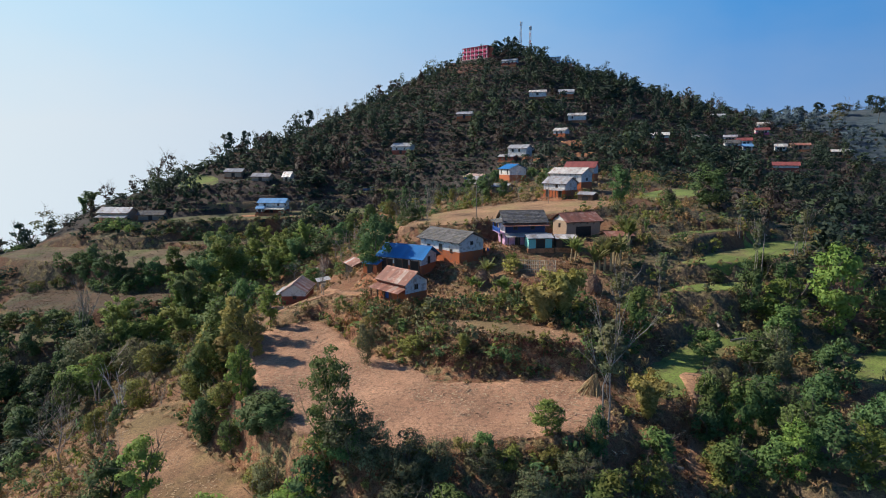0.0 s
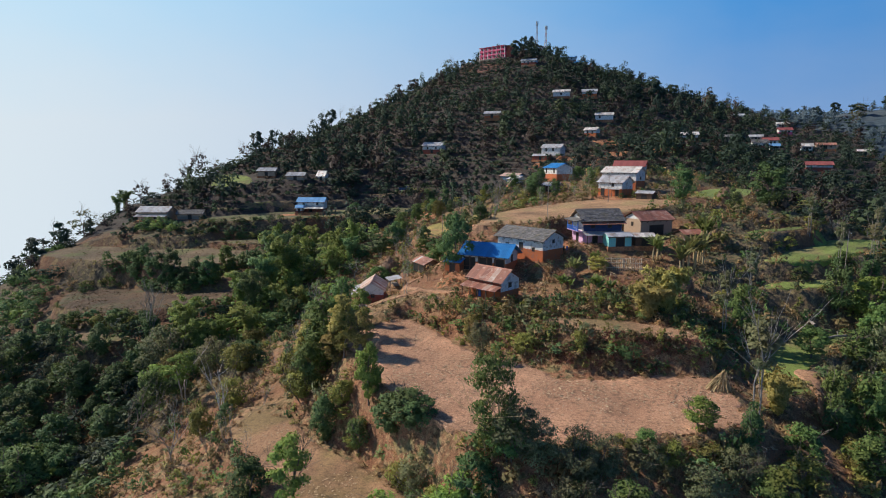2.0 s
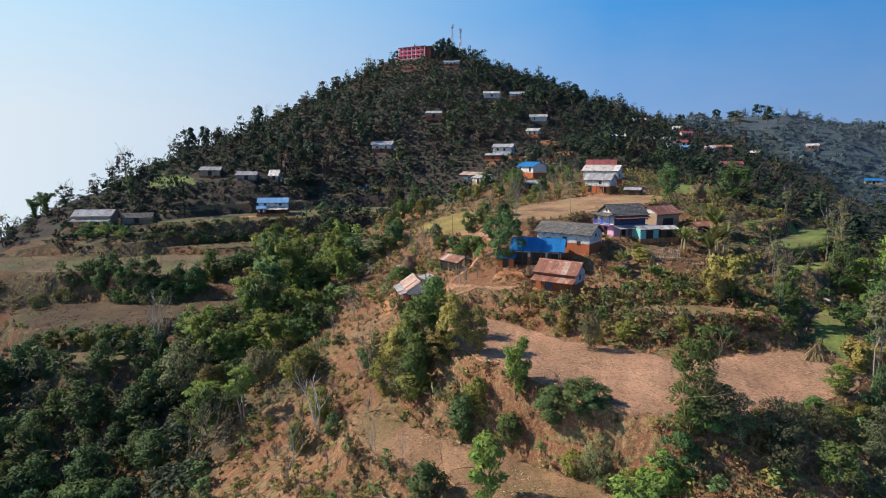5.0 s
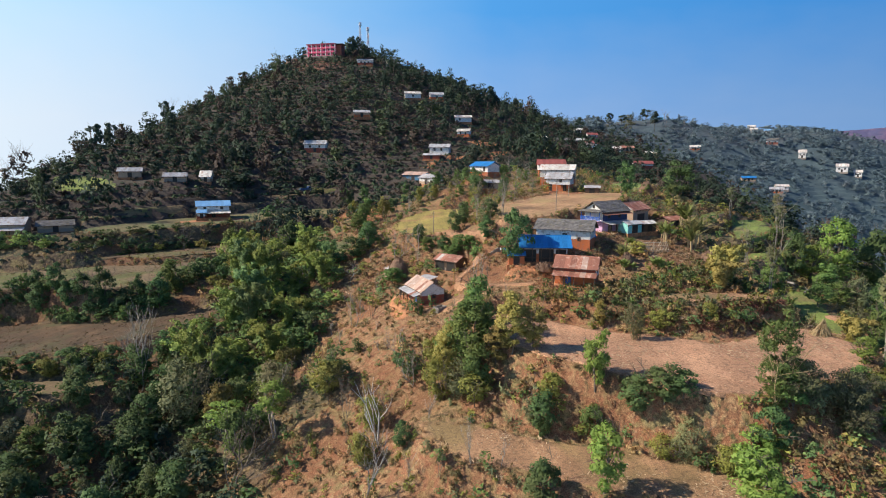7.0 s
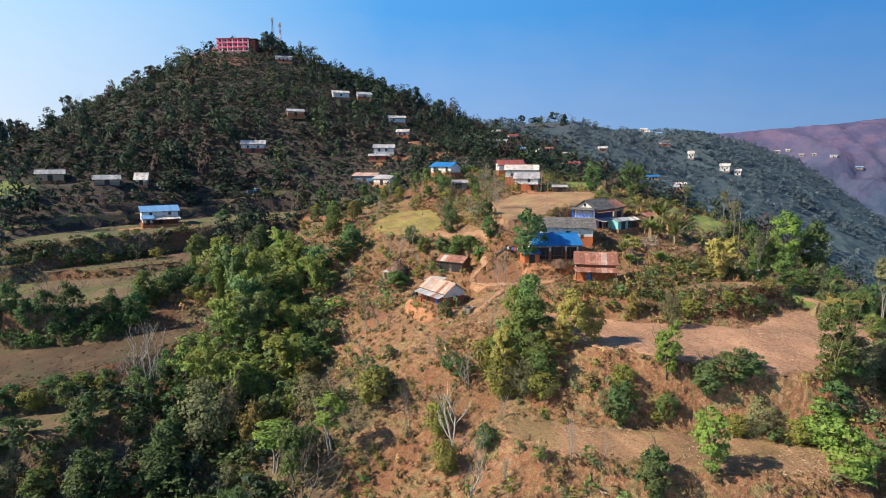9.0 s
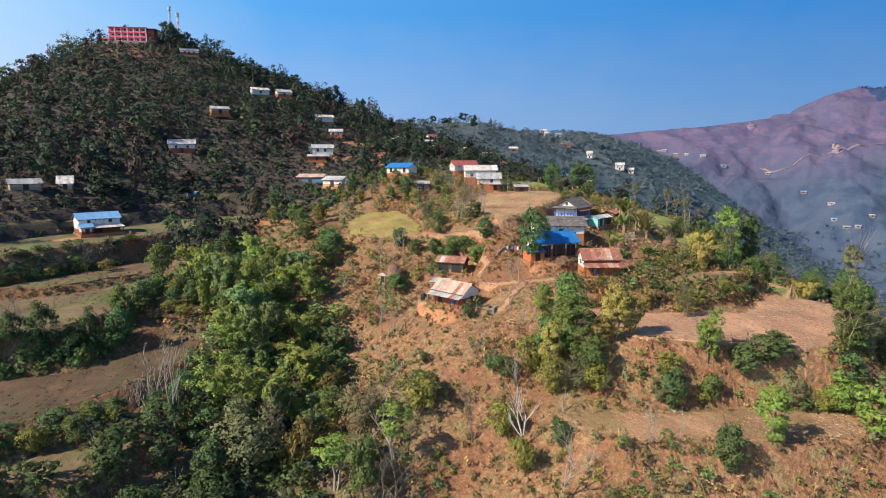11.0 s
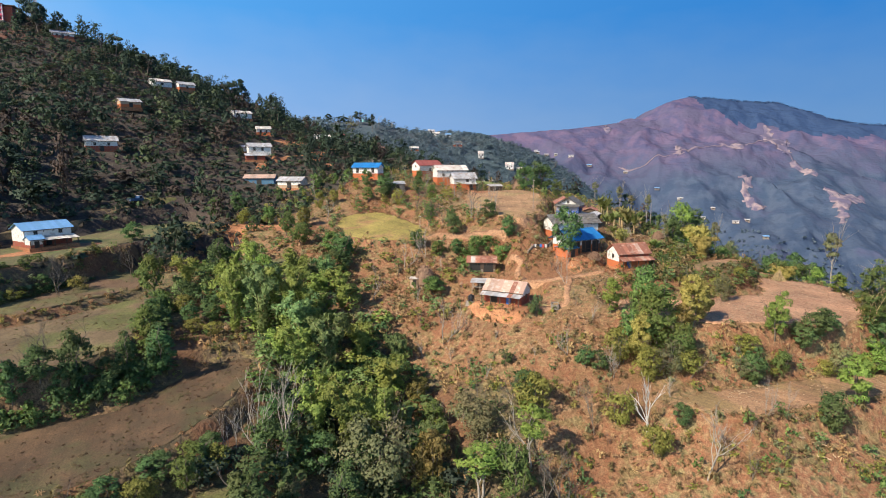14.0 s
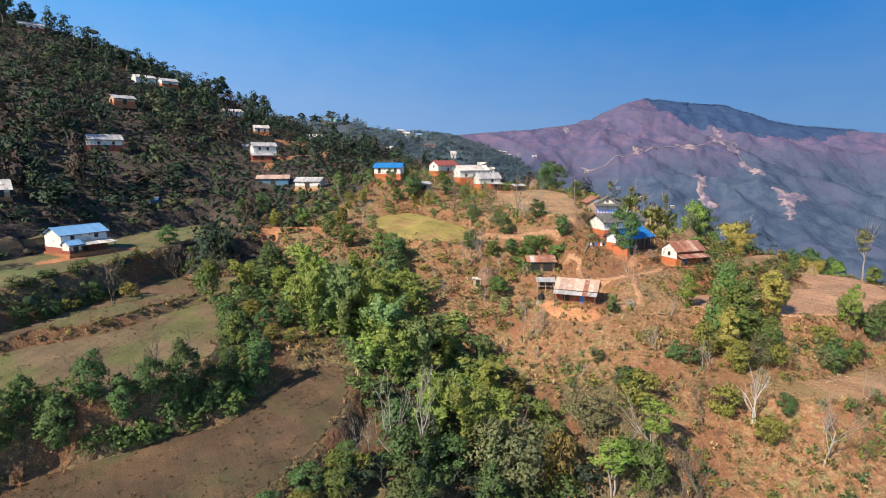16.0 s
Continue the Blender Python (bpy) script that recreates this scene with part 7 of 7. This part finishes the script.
def joined(name, spots_, templates, mats, sizes, label, category, thin=1.0, sink=0.1, vary=0.0, soft=0.42):
    """Many plants past counting as one mesh of leaf cards."""
    zs = ground_z(spots_[:, 0], spots_[:, 1])
    qs, sl, ns_ = [], [], []
    grown = 1 + vary * 2 * fbm(spots_[:, 0], spots_[:, 1], 34.0, 3, 21.0)
    for (x, y), z, gr in zip(spots_, zs, grown):
        i = int(rng.integers(len(templates)))
        q, h0, w0 = templates[i]
        nrm = SOFT.setdefault(id(q), soften(q, np.array([0, 0, h0 * 0.3]), soft))
        a = rng.uniform(0, 2 * math.pi)
        h, w = sizes()
        h, w = h * gr, w * (0.5 + 0.5 * gr)
        if thin < 1:
            some = rng.random(len(q)) < thin
            q, nrm = q[some], nrm[some]
        c, s = math.cos(a) * w / w0, math.sin(a) * w / w0
        r = np.empty_like(q)
        r[..., 0], r[..., 1], r[..., 2] = q[..., 0] * c - q[..., 1] * s + x, q[..., 0] * s + q[..., 1] * c + y, q[..., 2] * h / h0 + z - sink
        qs.append(r)
        ca, sa = math.cos(a), math.sin(a)
        ns_.append(np.stack([nrm[:, 0] * ca - nrm[:, 1] * sa, nrm[:, 0] * sa + nrm[:, 1] * ca, nrm[:, 2]], 1))
        sl.append(np.full(len(q), int(rng.choice(len(mats)))))
    me = quads_mesh(name, np.concatenate(qs), np.concatenate(sl), mats, np.concatenate(ns_))
    return tagged(new(name, me), label, category, "", "stuff")


def template(seed, h, w, z0, n_blob, per, size, r, trunk=True, slim=0.5):
    rg = np.random.default_rng(seed)
    q = crown_cards(rg, n_blob, per, w, h, z0, size, r, slim=slim)
    if trunk:
        t = []
        for a in (0, 1.57):
            d = np.array([math.cos(a), math.sin(a), 0]) * 0.09
            t.append([-d + (0, 0, -0.5), d + (0, 0, -0.5), d * 0.6 + (0, 0, h * 0.6)])
            t.append([-d + (0, 0, -0.5), d * 0.6 + (0, 0, h * 0.6), -d * 0.6 + (0, 0, h * 0.6)])
        q = np.concatenate([q, np.array(t)])
    return q, h, w


mid_trees = [template(205, 7, 5.5, 0.2, 15, 15, 0.6, 1.1, slim=0.55), template(206, 7, 5, 0.3, 14, 15, 0.57, 1.05, slim=0.55), template(207, 7, 6, 0.2, 15, 15, 0.6, 1.2, slim=0.55)]
sky_trees = [template(208, 7, 5, 0.8, 12, 22, 0.46, 0.9), template(209, 7, 3.6, 0.6, 11, 20, 0.44, 0.75), template(210, 7, 5.6, 1.2, 12, 22, 0.46, 0.95)]
WEST_FIELDS = ("low_west_field", "middle_field", "pasture_terrace")


def open_west(x, y, margin=6.0):
    ok = np.ones(len(x), bool)
    for key in WEST_FIELDS:
        ok &= (inside(x, y, PLOTS[key][0]) < -margin) | (x > -72)
    return ok


gully_spots = scatter(9000, -150, -34, 20, 196, 2.5, lambda x, y: (x > -72 - 0.45 * (y - 6)) & ((inside(x, y, FOREST) > -2) | ((x < -68 + 0.25 * (96 - y)) & (y < 96)) | (x < -104)) & (rng.random(len(x)) < np.clip(0.85 + fbm(x, y, 16.0, 3, 2.0), 0.3, 1)) & open_west(x, y) & free(x, y, 0.9))
# this side gets darker leaf materials in place of gully shade
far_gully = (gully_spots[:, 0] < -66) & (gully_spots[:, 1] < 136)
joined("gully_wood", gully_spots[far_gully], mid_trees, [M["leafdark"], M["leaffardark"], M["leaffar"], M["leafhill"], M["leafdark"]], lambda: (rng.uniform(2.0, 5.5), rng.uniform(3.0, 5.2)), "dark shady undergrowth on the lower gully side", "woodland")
joined("gully_wood", gully_spots[~far_gully], mid_trees, [M["leaf"], M["leafdark"], M["leafgully"], M["leaf"], M["leafbamboo"], M["leafgully"]], lambda: (rng.uniform(2.0, 5.5), rng.uniform(3.0, 5.2)), "thick mixed undergrowth and young trees in the gully", "woodland")


hill_trees = [template(261, 7, 5.0, 0.2, 10, 18, 0.52, 1.4, slim=0.6), template(262, 7, 4.2, 0.2, 9, 18, 0.5, 1.25, slim=0.6), template(263, 7, 5.6, 0.7, 11, 18, 0.54, 1.45, slim=0.6), template(264, 7, 3.2, 0.2, 8, 17, 0.48, 1.1, slim=0.6)]
brush = [template(265, 2, 3, 0.0, 4, 7, 0.62, 0.75, False, 0.55), template(266, 1.6, 3, 0.0, 4, 6, 0.6, 0.7, False, 0.55)]


def steepness(x, y, r=1.2):
    return np.hypot(ground_z(x + r, y) - ground_z(x - r, y), ground_z(x, y + r) - ground_z(x, y - r)) / (2 * r)


def off_house_sightlines(x, y):
    """False just downhill of hillside houses, towards the camera, so no tree hides them."""
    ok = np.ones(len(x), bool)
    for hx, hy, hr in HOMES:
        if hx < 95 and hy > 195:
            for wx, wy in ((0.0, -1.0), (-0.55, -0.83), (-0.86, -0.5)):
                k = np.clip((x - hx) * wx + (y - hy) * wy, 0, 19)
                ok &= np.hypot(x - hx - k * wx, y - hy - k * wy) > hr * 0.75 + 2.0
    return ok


def brush_keep(x, y):
    r = np.hypot(x - 20, y - 150)
    zone = (y < 475) & (((y > 186) & (x > -175)) | ((x > 66) & (y > 95)) | ((x < -96) & (y > 165))) & (r < 400)
    dens = np.clip(0.42 + 0.9 * np.clip((steepness(x, y) - 0.25) / 0.5, 0, 1) + 1.1 * fbm(x, y, 14.0, 4, 23.0), 0.12, 1)
    return zone & (rng.random(len(x)) < dens) & free(x, y, 1.2)


def hill_keep(x, y):
    r = np.hypot(x - 20, y - 150)
    dens = np.clip(0.62 + 2.4 * fbm(x, y, 26.0, 4, 3.0), 0.06, 1)
    hill = (y > 186) & (r < 430) & (x > -175)
    east = (x > 66) & (y > 95) & (r < 430)
    west = (x < -96) & (y > 165)
    return (hill | east | west) & (y < 480) & (rng.random(len(x)) < dens) & free(x, y, 3.0) & off_house_sightlines(x, y)


hill_spots = scatter(30000, -180, 430, 90, 560, 4.6, hill_keep)
# trees past this line take the leaves with haze in their colour
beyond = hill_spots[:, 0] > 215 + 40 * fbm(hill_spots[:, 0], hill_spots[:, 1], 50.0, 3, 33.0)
joined("woodland", hill_spots[beyond], hill_trees, [M["leafhazedark"], M["leafhaze"], M["leafhazedark"], M["leafhaze"]], lambda: (2.2 + 6.5 * rng.random() ** 1.9, rng.uniform(3.2, 6.4)), "blue-grey mixed woodland on the far slopes", "woodland", vary=0.3, soft=0.8)
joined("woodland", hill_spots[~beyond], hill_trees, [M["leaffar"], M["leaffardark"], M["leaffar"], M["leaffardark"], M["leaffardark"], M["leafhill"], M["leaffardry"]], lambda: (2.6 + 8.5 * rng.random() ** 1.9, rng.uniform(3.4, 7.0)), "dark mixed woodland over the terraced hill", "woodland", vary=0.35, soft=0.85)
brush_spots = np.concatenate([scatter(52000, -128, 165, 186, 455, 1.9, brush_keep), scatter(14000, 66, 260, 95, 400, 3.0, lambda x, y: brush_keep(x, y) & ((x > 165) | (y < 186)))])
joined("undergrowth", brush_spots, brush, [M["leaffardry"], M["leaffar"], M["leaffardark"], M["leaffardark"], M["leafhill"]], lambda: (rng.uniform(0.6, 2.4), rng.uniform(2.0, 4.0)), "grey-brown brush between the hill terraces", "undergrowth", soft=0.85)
crest_spots = scatter(1600, -140, 330, 230, 500, 9.0, lambda x, y: (ground_z(x, y) > ground_z(x, y + 16) - 0.5) & (np.hypot(x - 20, y - 150) < 430) & (y > 230) & free(x, y, 3) & off_house_sightlines(x, y))
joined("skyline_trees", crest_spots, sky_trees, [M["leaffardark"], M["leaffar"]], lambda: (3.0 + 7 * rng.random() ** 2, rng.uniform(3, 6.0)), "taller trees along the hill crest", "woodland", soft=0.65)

def lip_keep(x, y):
    """The outer edges of the hill terraces: level ground with a drop just below."""
    r = 2.2
    gx, gy = ground_z(x + r, y) - ground_z(x - r, y), ground_z(x, y + r) - ground_z(x, y - r)
    n = np.hypot(gx, gy) + 1e-6
    ux, uy = gx / n, gy / n
    here = ground_z(x, y)
    drop, rise = here - ground_z(x - 1.8 * ux, y - 1.8 * uy), ground_z(x + 1.8 * ux, y + 1.8 * uy) - here
    return (drop > 0.75) & (rise < 0.55) & (y > 205) & free(x, y, 0.8) & (rng.random(len(x)) < np.clip(0.75 + 1.5 * fbm(x, y, 30.0, 3, 61.0), 0.1, 1))


lip_spots = scatter(42000, -115, 150, 205, 430, 1.1, lip_keep)
joined("terrace_grass", lip_spots, [template(281, 0.9, 2.4, 0.0, 4, 4, 0.6, 0.5, False, 0.3)], [M["lipgrass"], M["lipgrass"], M["leaffardry"]], lambda: (rng.uniform(0.5, 1.0), rng.uniform(1.8, 2.8)), "dry brown grass along the terrace edges of the hill", "dry grass", soft=0.7)

vale_trees = [template(241, 7, 5.6, 0.0, 6, 7, 1.3, 1.5, False, 0.6), template(242, 7, 5, 0.0, 6, 6, 1.25, 1.4, False, 0.6)]


def vale_keep(x, y):
    r = np.hypot(x - 20, y - 150)
    dens = np.clip((r - 380) / 60, 0, 1) * np.clip((560 - r) / 110, 0, 1)
    return (rng.random(len(x)) < dens * np.clip(0.85 + 1.6 * fbm(x, y, 45.0, 4, 13.0), 0.1, 1)) & (ground_z(x, y) < 75) & free(x, y, 7)


vale_spots = scatter(34000, 150, 680, -80, 520, 3.6, vale_keep)
joined("valley_wood", vale_spots, vale_trees, [M["leafhaze"], M["leafhazedark"], M["leafhaze"]], lambda: (rng.uniform(1.8, 4.6), rng.uniform(2.6, 5.2)), "blue-green woods on the distant valley slopes", "woodland", soft=0.85)

HEDGES = [[(-112, 161.5), (-102, 160.5), (-97, 155), (-90, 151), (-84, 148.5), (-77, 150), (-72, 157), (-67, 164), (-60, 172)], [(-100, 190), (-92, 189.5), (-84, 189.5), (-75, 191.5), (-66, 194), (-57, 198)],
          [(-88, 183.5), (-79, 179.3), (-63, 179.4)], [(-98, 193), (-88, 192.5), (-70, 196)]]


def along_lines(lines, step, jitter):
    out = []
    for ln in lines:
        for (ax, ay), (bx, by) in zip(ln[:-1], ln[1:]):
            n = max(1, int(math.hypot(bx - ax, by - ay) / step))
            for i in range(n):
                out.append((ax + (bx - ax) * i / n + rng.normal() * jitter, ay + (by - ay) * i / n + rng.normal() * jitter))
    return np.array(out)


joined("hedge", along_lines([HEDGES[0]], 0.55, 0.8), mid_trees, [M["leafdark"], M["leafdark"], M["leaf"]], lambda: (rng.uniform(1.8, 4.2), rng.uniform(2.0, 3.2)), "dark overgrown hedge on the bank between fields", "hedge")
joined("hedge", along_lines([HEDGES[1], HEDGES[3]], 0.9, 0.7), mid_trees, [M["leafdark"], M["leafgrey"], M["leaf"]], lambda: (rng.uniform(0.8, 2.2), rng.uniform(1.5, 2.8)), "dusty bushes along the terrace bank", "hedge")
joined("weeds", along_lines([HEDGES[2]], 0.8, 0.5), mid_trees, [M["drygrass"], M["leafgrey"]], lambda: (rng.uniform(0.3, 0.8), rng.uniform(0.8, 1.5)), "dry weeds on a low field bank", "weeds")
FRONT = [(-52, 66), (-33, 80), (-24, 64), (-13, 50.5), (4, 50), (18, 54), (32, 50), (30, 36), (10, 30), (-25, 32), (-58, 46)]
BANK = [(-20, 93), (-5, 89), (20, 90), (28, 78), (20, 69.5), (6, 69), (-2, 72), (-12, 81.5)]


def thick_keep(x, y):
    front, bank = inside(x, y, FRONT) > 0, inside(x, y, BANK) > 0
    east = (x > 29) & (x < 110) & (y < 175) & (y > 35)
    upper = (y > 120) & (y < 200) & (x > -40) & (x < 40)
    east &= ~((x > 40) & (x < 82) & (y > 126) & (y < 175))
    dens = np.where(front, np.where(x < -16, 0.35, 1.0), np.where(bank, 1.0, np.where(east, 0.5, np.where(upper, 0.5, 0.0))))
    return (rng.random(len(x)) < dens * np.clip(0.7 + 1.2 * fbm(x, y, 9.0, 3, 6.0), 0.05, 1)) & free(x, y, 0.7)


small_trees = [template(231, 7, 5.5, 0.1, 12, 13, 0.68, 1.0, False), template(232, 7, 5, 0.2, 11, 13, 0.65, 0.95, False), template(233, 7, 6, 0.1, 12, 13, 0.7, 1.1, False)]
thick_spots = scatter(9000, -60, 110, 30, 200, 2.1, thick_keep)
joined("thicket", thick_spots, small_trees, [M["leaf"], M["leafgrey"], M["leafolive"], M["leafgully"], M["weed"]], lambda: (rng.uniform(1.0, 3.2), rng.uniform(1.6, 3.6)), "tangled bushes and young trees on the banks", "thicket")
low_shrubs = [template(211, 1.4, 1.8, 0.0, 6, 11, 0.25, 0.5, False), template(212, 1.0, 1.4, 0.0, 5, 10, 0.22, 0.42, False), template(213, 2.2, 1.8, 0.1, 7, 11, 0.25, 0.5, False)]


def scrub_keep(x, y):
    bank = (inside(x, y, [(-22, 96), (-4, 91), (30, 92), (30, 70), (20, 69), (6, 68.5), (-3, 71), (-13, 81)]) > 0)
    front = (inside(x, y, [(-50, 70), (-30, 80), (-14, 52), (4, 51), (18, 55), (30, 50), (10, 38), (-25, 38), (-55, 50)]) > 0)
    east = (x > 28) & (y < 190)
    west = (x < -45)
    dens = np.where(bank, 1.0, np.where(front, np.where(x < -16, 0.22, 0.6), np.where(east, 0.5, np.where(west, 0.5, 0.06))))
    dens = dens * np.clip(0.35 + 2.4 * fbm(x, y, 6.0, 3, 41.0), 0.02, 1.6)
    return (rng.random(len(x)) < dens) & free(x, y, -0.1)


scrub_spots = scatter(22000, -70, 110, 35, 200, 1.0, scrub_keep)
joined("scrub", scrub_spots, low_shrubs, [M["leafolive"], M["leafgrey"], M["leaf"], M["drygrass"], M["drygrass"], M["leafdark"]], lambda: (rng.uniform(0.6, 2.4), rng.uniform(0.9, 2.4)), "low dusty scrub and weeds on the banks", "scrub")
tufts = [template(221, 0.6, 0.8, 0.0, 3, 7, 0.4, 0.25, False, 0.12)]
tuft_spots = scatter(19000, -110, 70, 40, 200, 0.9, lambda x, y: (rng.random(len(x)) < np.clip(0.45 + 1.9 * fbm(x, y, 8.0, 4, 43.0), 0.03, 1)) & free(x, y, -0.7))
joined("dry_grass", tuft_spots, tufts, [M["drygrass"], M["drygrass"], M["weed"]], lambda: (rng.uniform(0.4, 1.1), rng.uniform(0.6, 1.3)), "dry grass tufts over the slopes", "dry grass")


weed_spots = scatter(2600, -22, 30, 68, 94, 1.15, lambda x, y: (inside(x, y, BANK) > 0) & (rng.random(len(x)) < np.clip(0.75 + 1.2 * fbm(x, y, 6.0, 3, 51.0), 0.1, 1)) & free(x, y, 0.2))
joined("bank_weeds", weed_spots, low_shrubs, [M["weed"], M["leafolive"], M["leafgrey"], M["leafdark"], M["leaf"], M["weed"]], lambda: (rng.uniform(0.8, 2.2), rng.uniform(1.3, 2.6)), "dense tall weeds and shrubs on the bank above the field", "weeds")
RED_PATCH = [(-1, 72.6), (4, 74), (10, 73), (16, 71), (18, 69.4), (12, 69.6), (5, 69.2), (0, 70.4)]
red_spots = scatter(900, -2, 19, 68, 75, 0.6, lambda x, y: (inside(x, y, RED_PATCH) > 0) & free(x, y, 0.1))
joined("dry_weeds", red_spots, low_shrubs, [M["reddry"], M["reddry"], M["weed"]], lambda: (rng.uniform(0.5, 1.1), rng.uniform(0.9, 1.6)), "red-brown dry weeds along the field edge", "weeds")


patch = [template(222, 0.5, 0.9, 0.0, 2, 6, 0.42, 0.32, False, 0.14), template(223, 0.4, 1.0, 0.0, 2, 6, 0.38, 0.36, False, 0.16)]
for key, n, lab in (("low_west_field", 9000, "brown stubble tufts over the dark field"), ("middle_field", 4200, "dry stubble tufts over the fallow field"), ("pasture_terrace", 900, "dry stubble tufts on the fallow terrace")):
    edge = PLOTS[key][0]
    tuft_xy = scatter(n, min(q[0] for q in edge), max(q[0] for q in edge), min(q[1] for q in edge), max(q[1] for q in edge), 0.5,
                      lambda x, y: (inside(x, y, edge) > 0.4) & (rng.random(len(x)) < np.clip(0.55 + 1.6 * fbm(x, y, 9.0, 4, 71.0), 0.08, 1)))
    joined("stubble", tuft_xy, patch, [M["stubbletuft"], M["stubbletuft"], M["weed"], M["stubblegreen"]], lambda: (rng.uniform(0.12, 0.36), rng.uniform(0.5, 1.1)), lab, "stubble")


def litter(key, n, seed, size, label):
    """Cut straw and stalks lying loose over a field."""
    rg = np.random.default_rng(seed)
    poly = PLOTS[key][0]
    px, py = [q[0] for q in poly], [q[1] for q in poly]
    x, y = rg.uniform(min(px), max(px), n), rg.uniform(min(py), max(py), n)
    ok = (inside(x, y, poly) > 0.6) & (rg.random(n) < np.clip(0.45 + 1.8 * fbm(x, y, 7.0, 4, seed), 0.05, 1))
    x, y = x[ok], y[ok]
    c = np.stack([x, y, ground_z(x, y) + 0.12], 1)
    a = rg.uniform(0, 2 * math.pi, len(x))
    ln = size * rg.uniform(0.3, 1.0, (len(x), 1)) * np.where(rg.random((len(x), 1)) < 0.06, 3.0, 1.0)
    d = np.stack([np.cos(a), np.sin(a), rg.normal(size=len(x)) * 0.12], 1) * ln
    w = np.stack([-np.sin(a), np.cos(a), rg.normal(size=len(x)) * 0.3], 1) * 0.05 * (1 + rg.random((len(x), 1)))
    me = quads_mesh("straw_litter", np.stack([c - d - w, c + d - w * 0.5, c + d * 0.9 + w * 0.5, c - d * 0.9 + w], 1), None, [M["paledry"]])
    return tagged(new("straw_litter", me), label, "straw litter", "", "stuff")


litter("main_field", 8000, 61, 0.22, "pale cut stalks strewn over the ploughed field")
litter("lower_field", 4000, 62, 0.22, "pale straw strewn over the lower field")
litter("small_terrace", 900, 63, 0.28, "dry straw on the narrow terrace")


patch_spots = scatter(60000, -62, 34, 44, 170, 0.55, lambda x, y: (rng.random(len(x)) < np.clip(-0.1 + 2.6 * fbm(x, y, 11.0, 4, 77.0), 0, 0.9)) & free(x, y, -0.4))
joined("grass_patch", patch_spots[:11000], patch, [M["drygrass"], M["weed"], M["paledry"], M["drygrass"]], lambda: (rng.uniform(0.25, 0.7), rng.uniform(0.7, 1.5)), "matted tan grass in patches over the slope", "dry grass")
twig_spots = scatter(900, -58, -14, 62, 142, 4.2, lambda x, y: (rng.random(len(x)) < 0.5) & free(x, y, 1.5))
for i, (x, y) in enumerate(twig_spots[:46]):
    if min((x - a) ** 2 + (y - b) ** 2 for a, b, _ in TREES) > 5:
        h = rng.uniform(1.8, 4.4)
        tree("E", x, y, h, h * rng.uniform(0.7, 1.0), i + 900)


def bank_keep(x, y):
    slope = np.hypot(ground_z(x + 0.8, y) - ground_z(x - 0.8, y), ground_z(x, y + 0.8) - ground_z(x, y - 0.8)) / 1.6
    steep = np.clip((slope - 0.3) / 0.5, 0, 1)
    dens = np.where(inside(x, y, BANK) > 0, 0.7 + 0.3 * steep, steep * 0.8)
    dens = np.where((x < -72) & (y > 150), steep, dens) * np.clip(0.7 + 1.2 * fbm(x, y, 7.0, 3, 16.0), 0.1, 1)
    return (rng.random(len(x)) < dens) & free(x, y, 0.0)


grasses = [template(251, 1.0, 1.4, 0.0, 5, 8, 0.42, 0.35, False, 0.16), template(252, 0.9, 1.2, 0.0, 4, 9, 0.4, 0.32, False, 0.16)]
bank_spots = scatter(22000, -125, 75, 40, 205, 0.85, bank_keep)
joined("bank_grass", bank_spots, grasses, [M["weed"], M["weed"], M["drygrass"], M["leafgrey"], M["leafolive"]], lambda: (rng.uniform(0.5, 1.5), rng.uniform(1.0, 2.0)), "tall dry grass and weeds on the terrace banks", "dry grass")
def ridge_keep(x, y):
    near = np.full(len(x), 1e9)
    for (ax, ay, _), (bx, by, _) in zip(MOUNTAIN[:-1], MOUNTAIN[1:]):
        ex, ey = bx - ax, by - ay
        k = np.clip(((x - ax) * ex + (y - ay) * ey) / (ex * ex + ey * ey), 0, 1)
        near = np.minimum(near, np.hypot(x - ax - k * ex, y - ay - k * ey))
    return (near < 9) & (inside(x, y, CAP) > -6)


ridge = scatter(9000, 870, 1060, -190, 200, 3.0, ridge_keep)
joined("ridge_forest", ridge, [template(271, 7, 5, 0.0, 4, 5, 1.6, 1.5, False, 0.6)], [M["leafhazeridge"]], lambda: (rng.uniform(1.4, 3.2), rng.uniform(3.5, 5.5)), "dark blue forest along the mountain ridge", "woodland", soft=0.85)
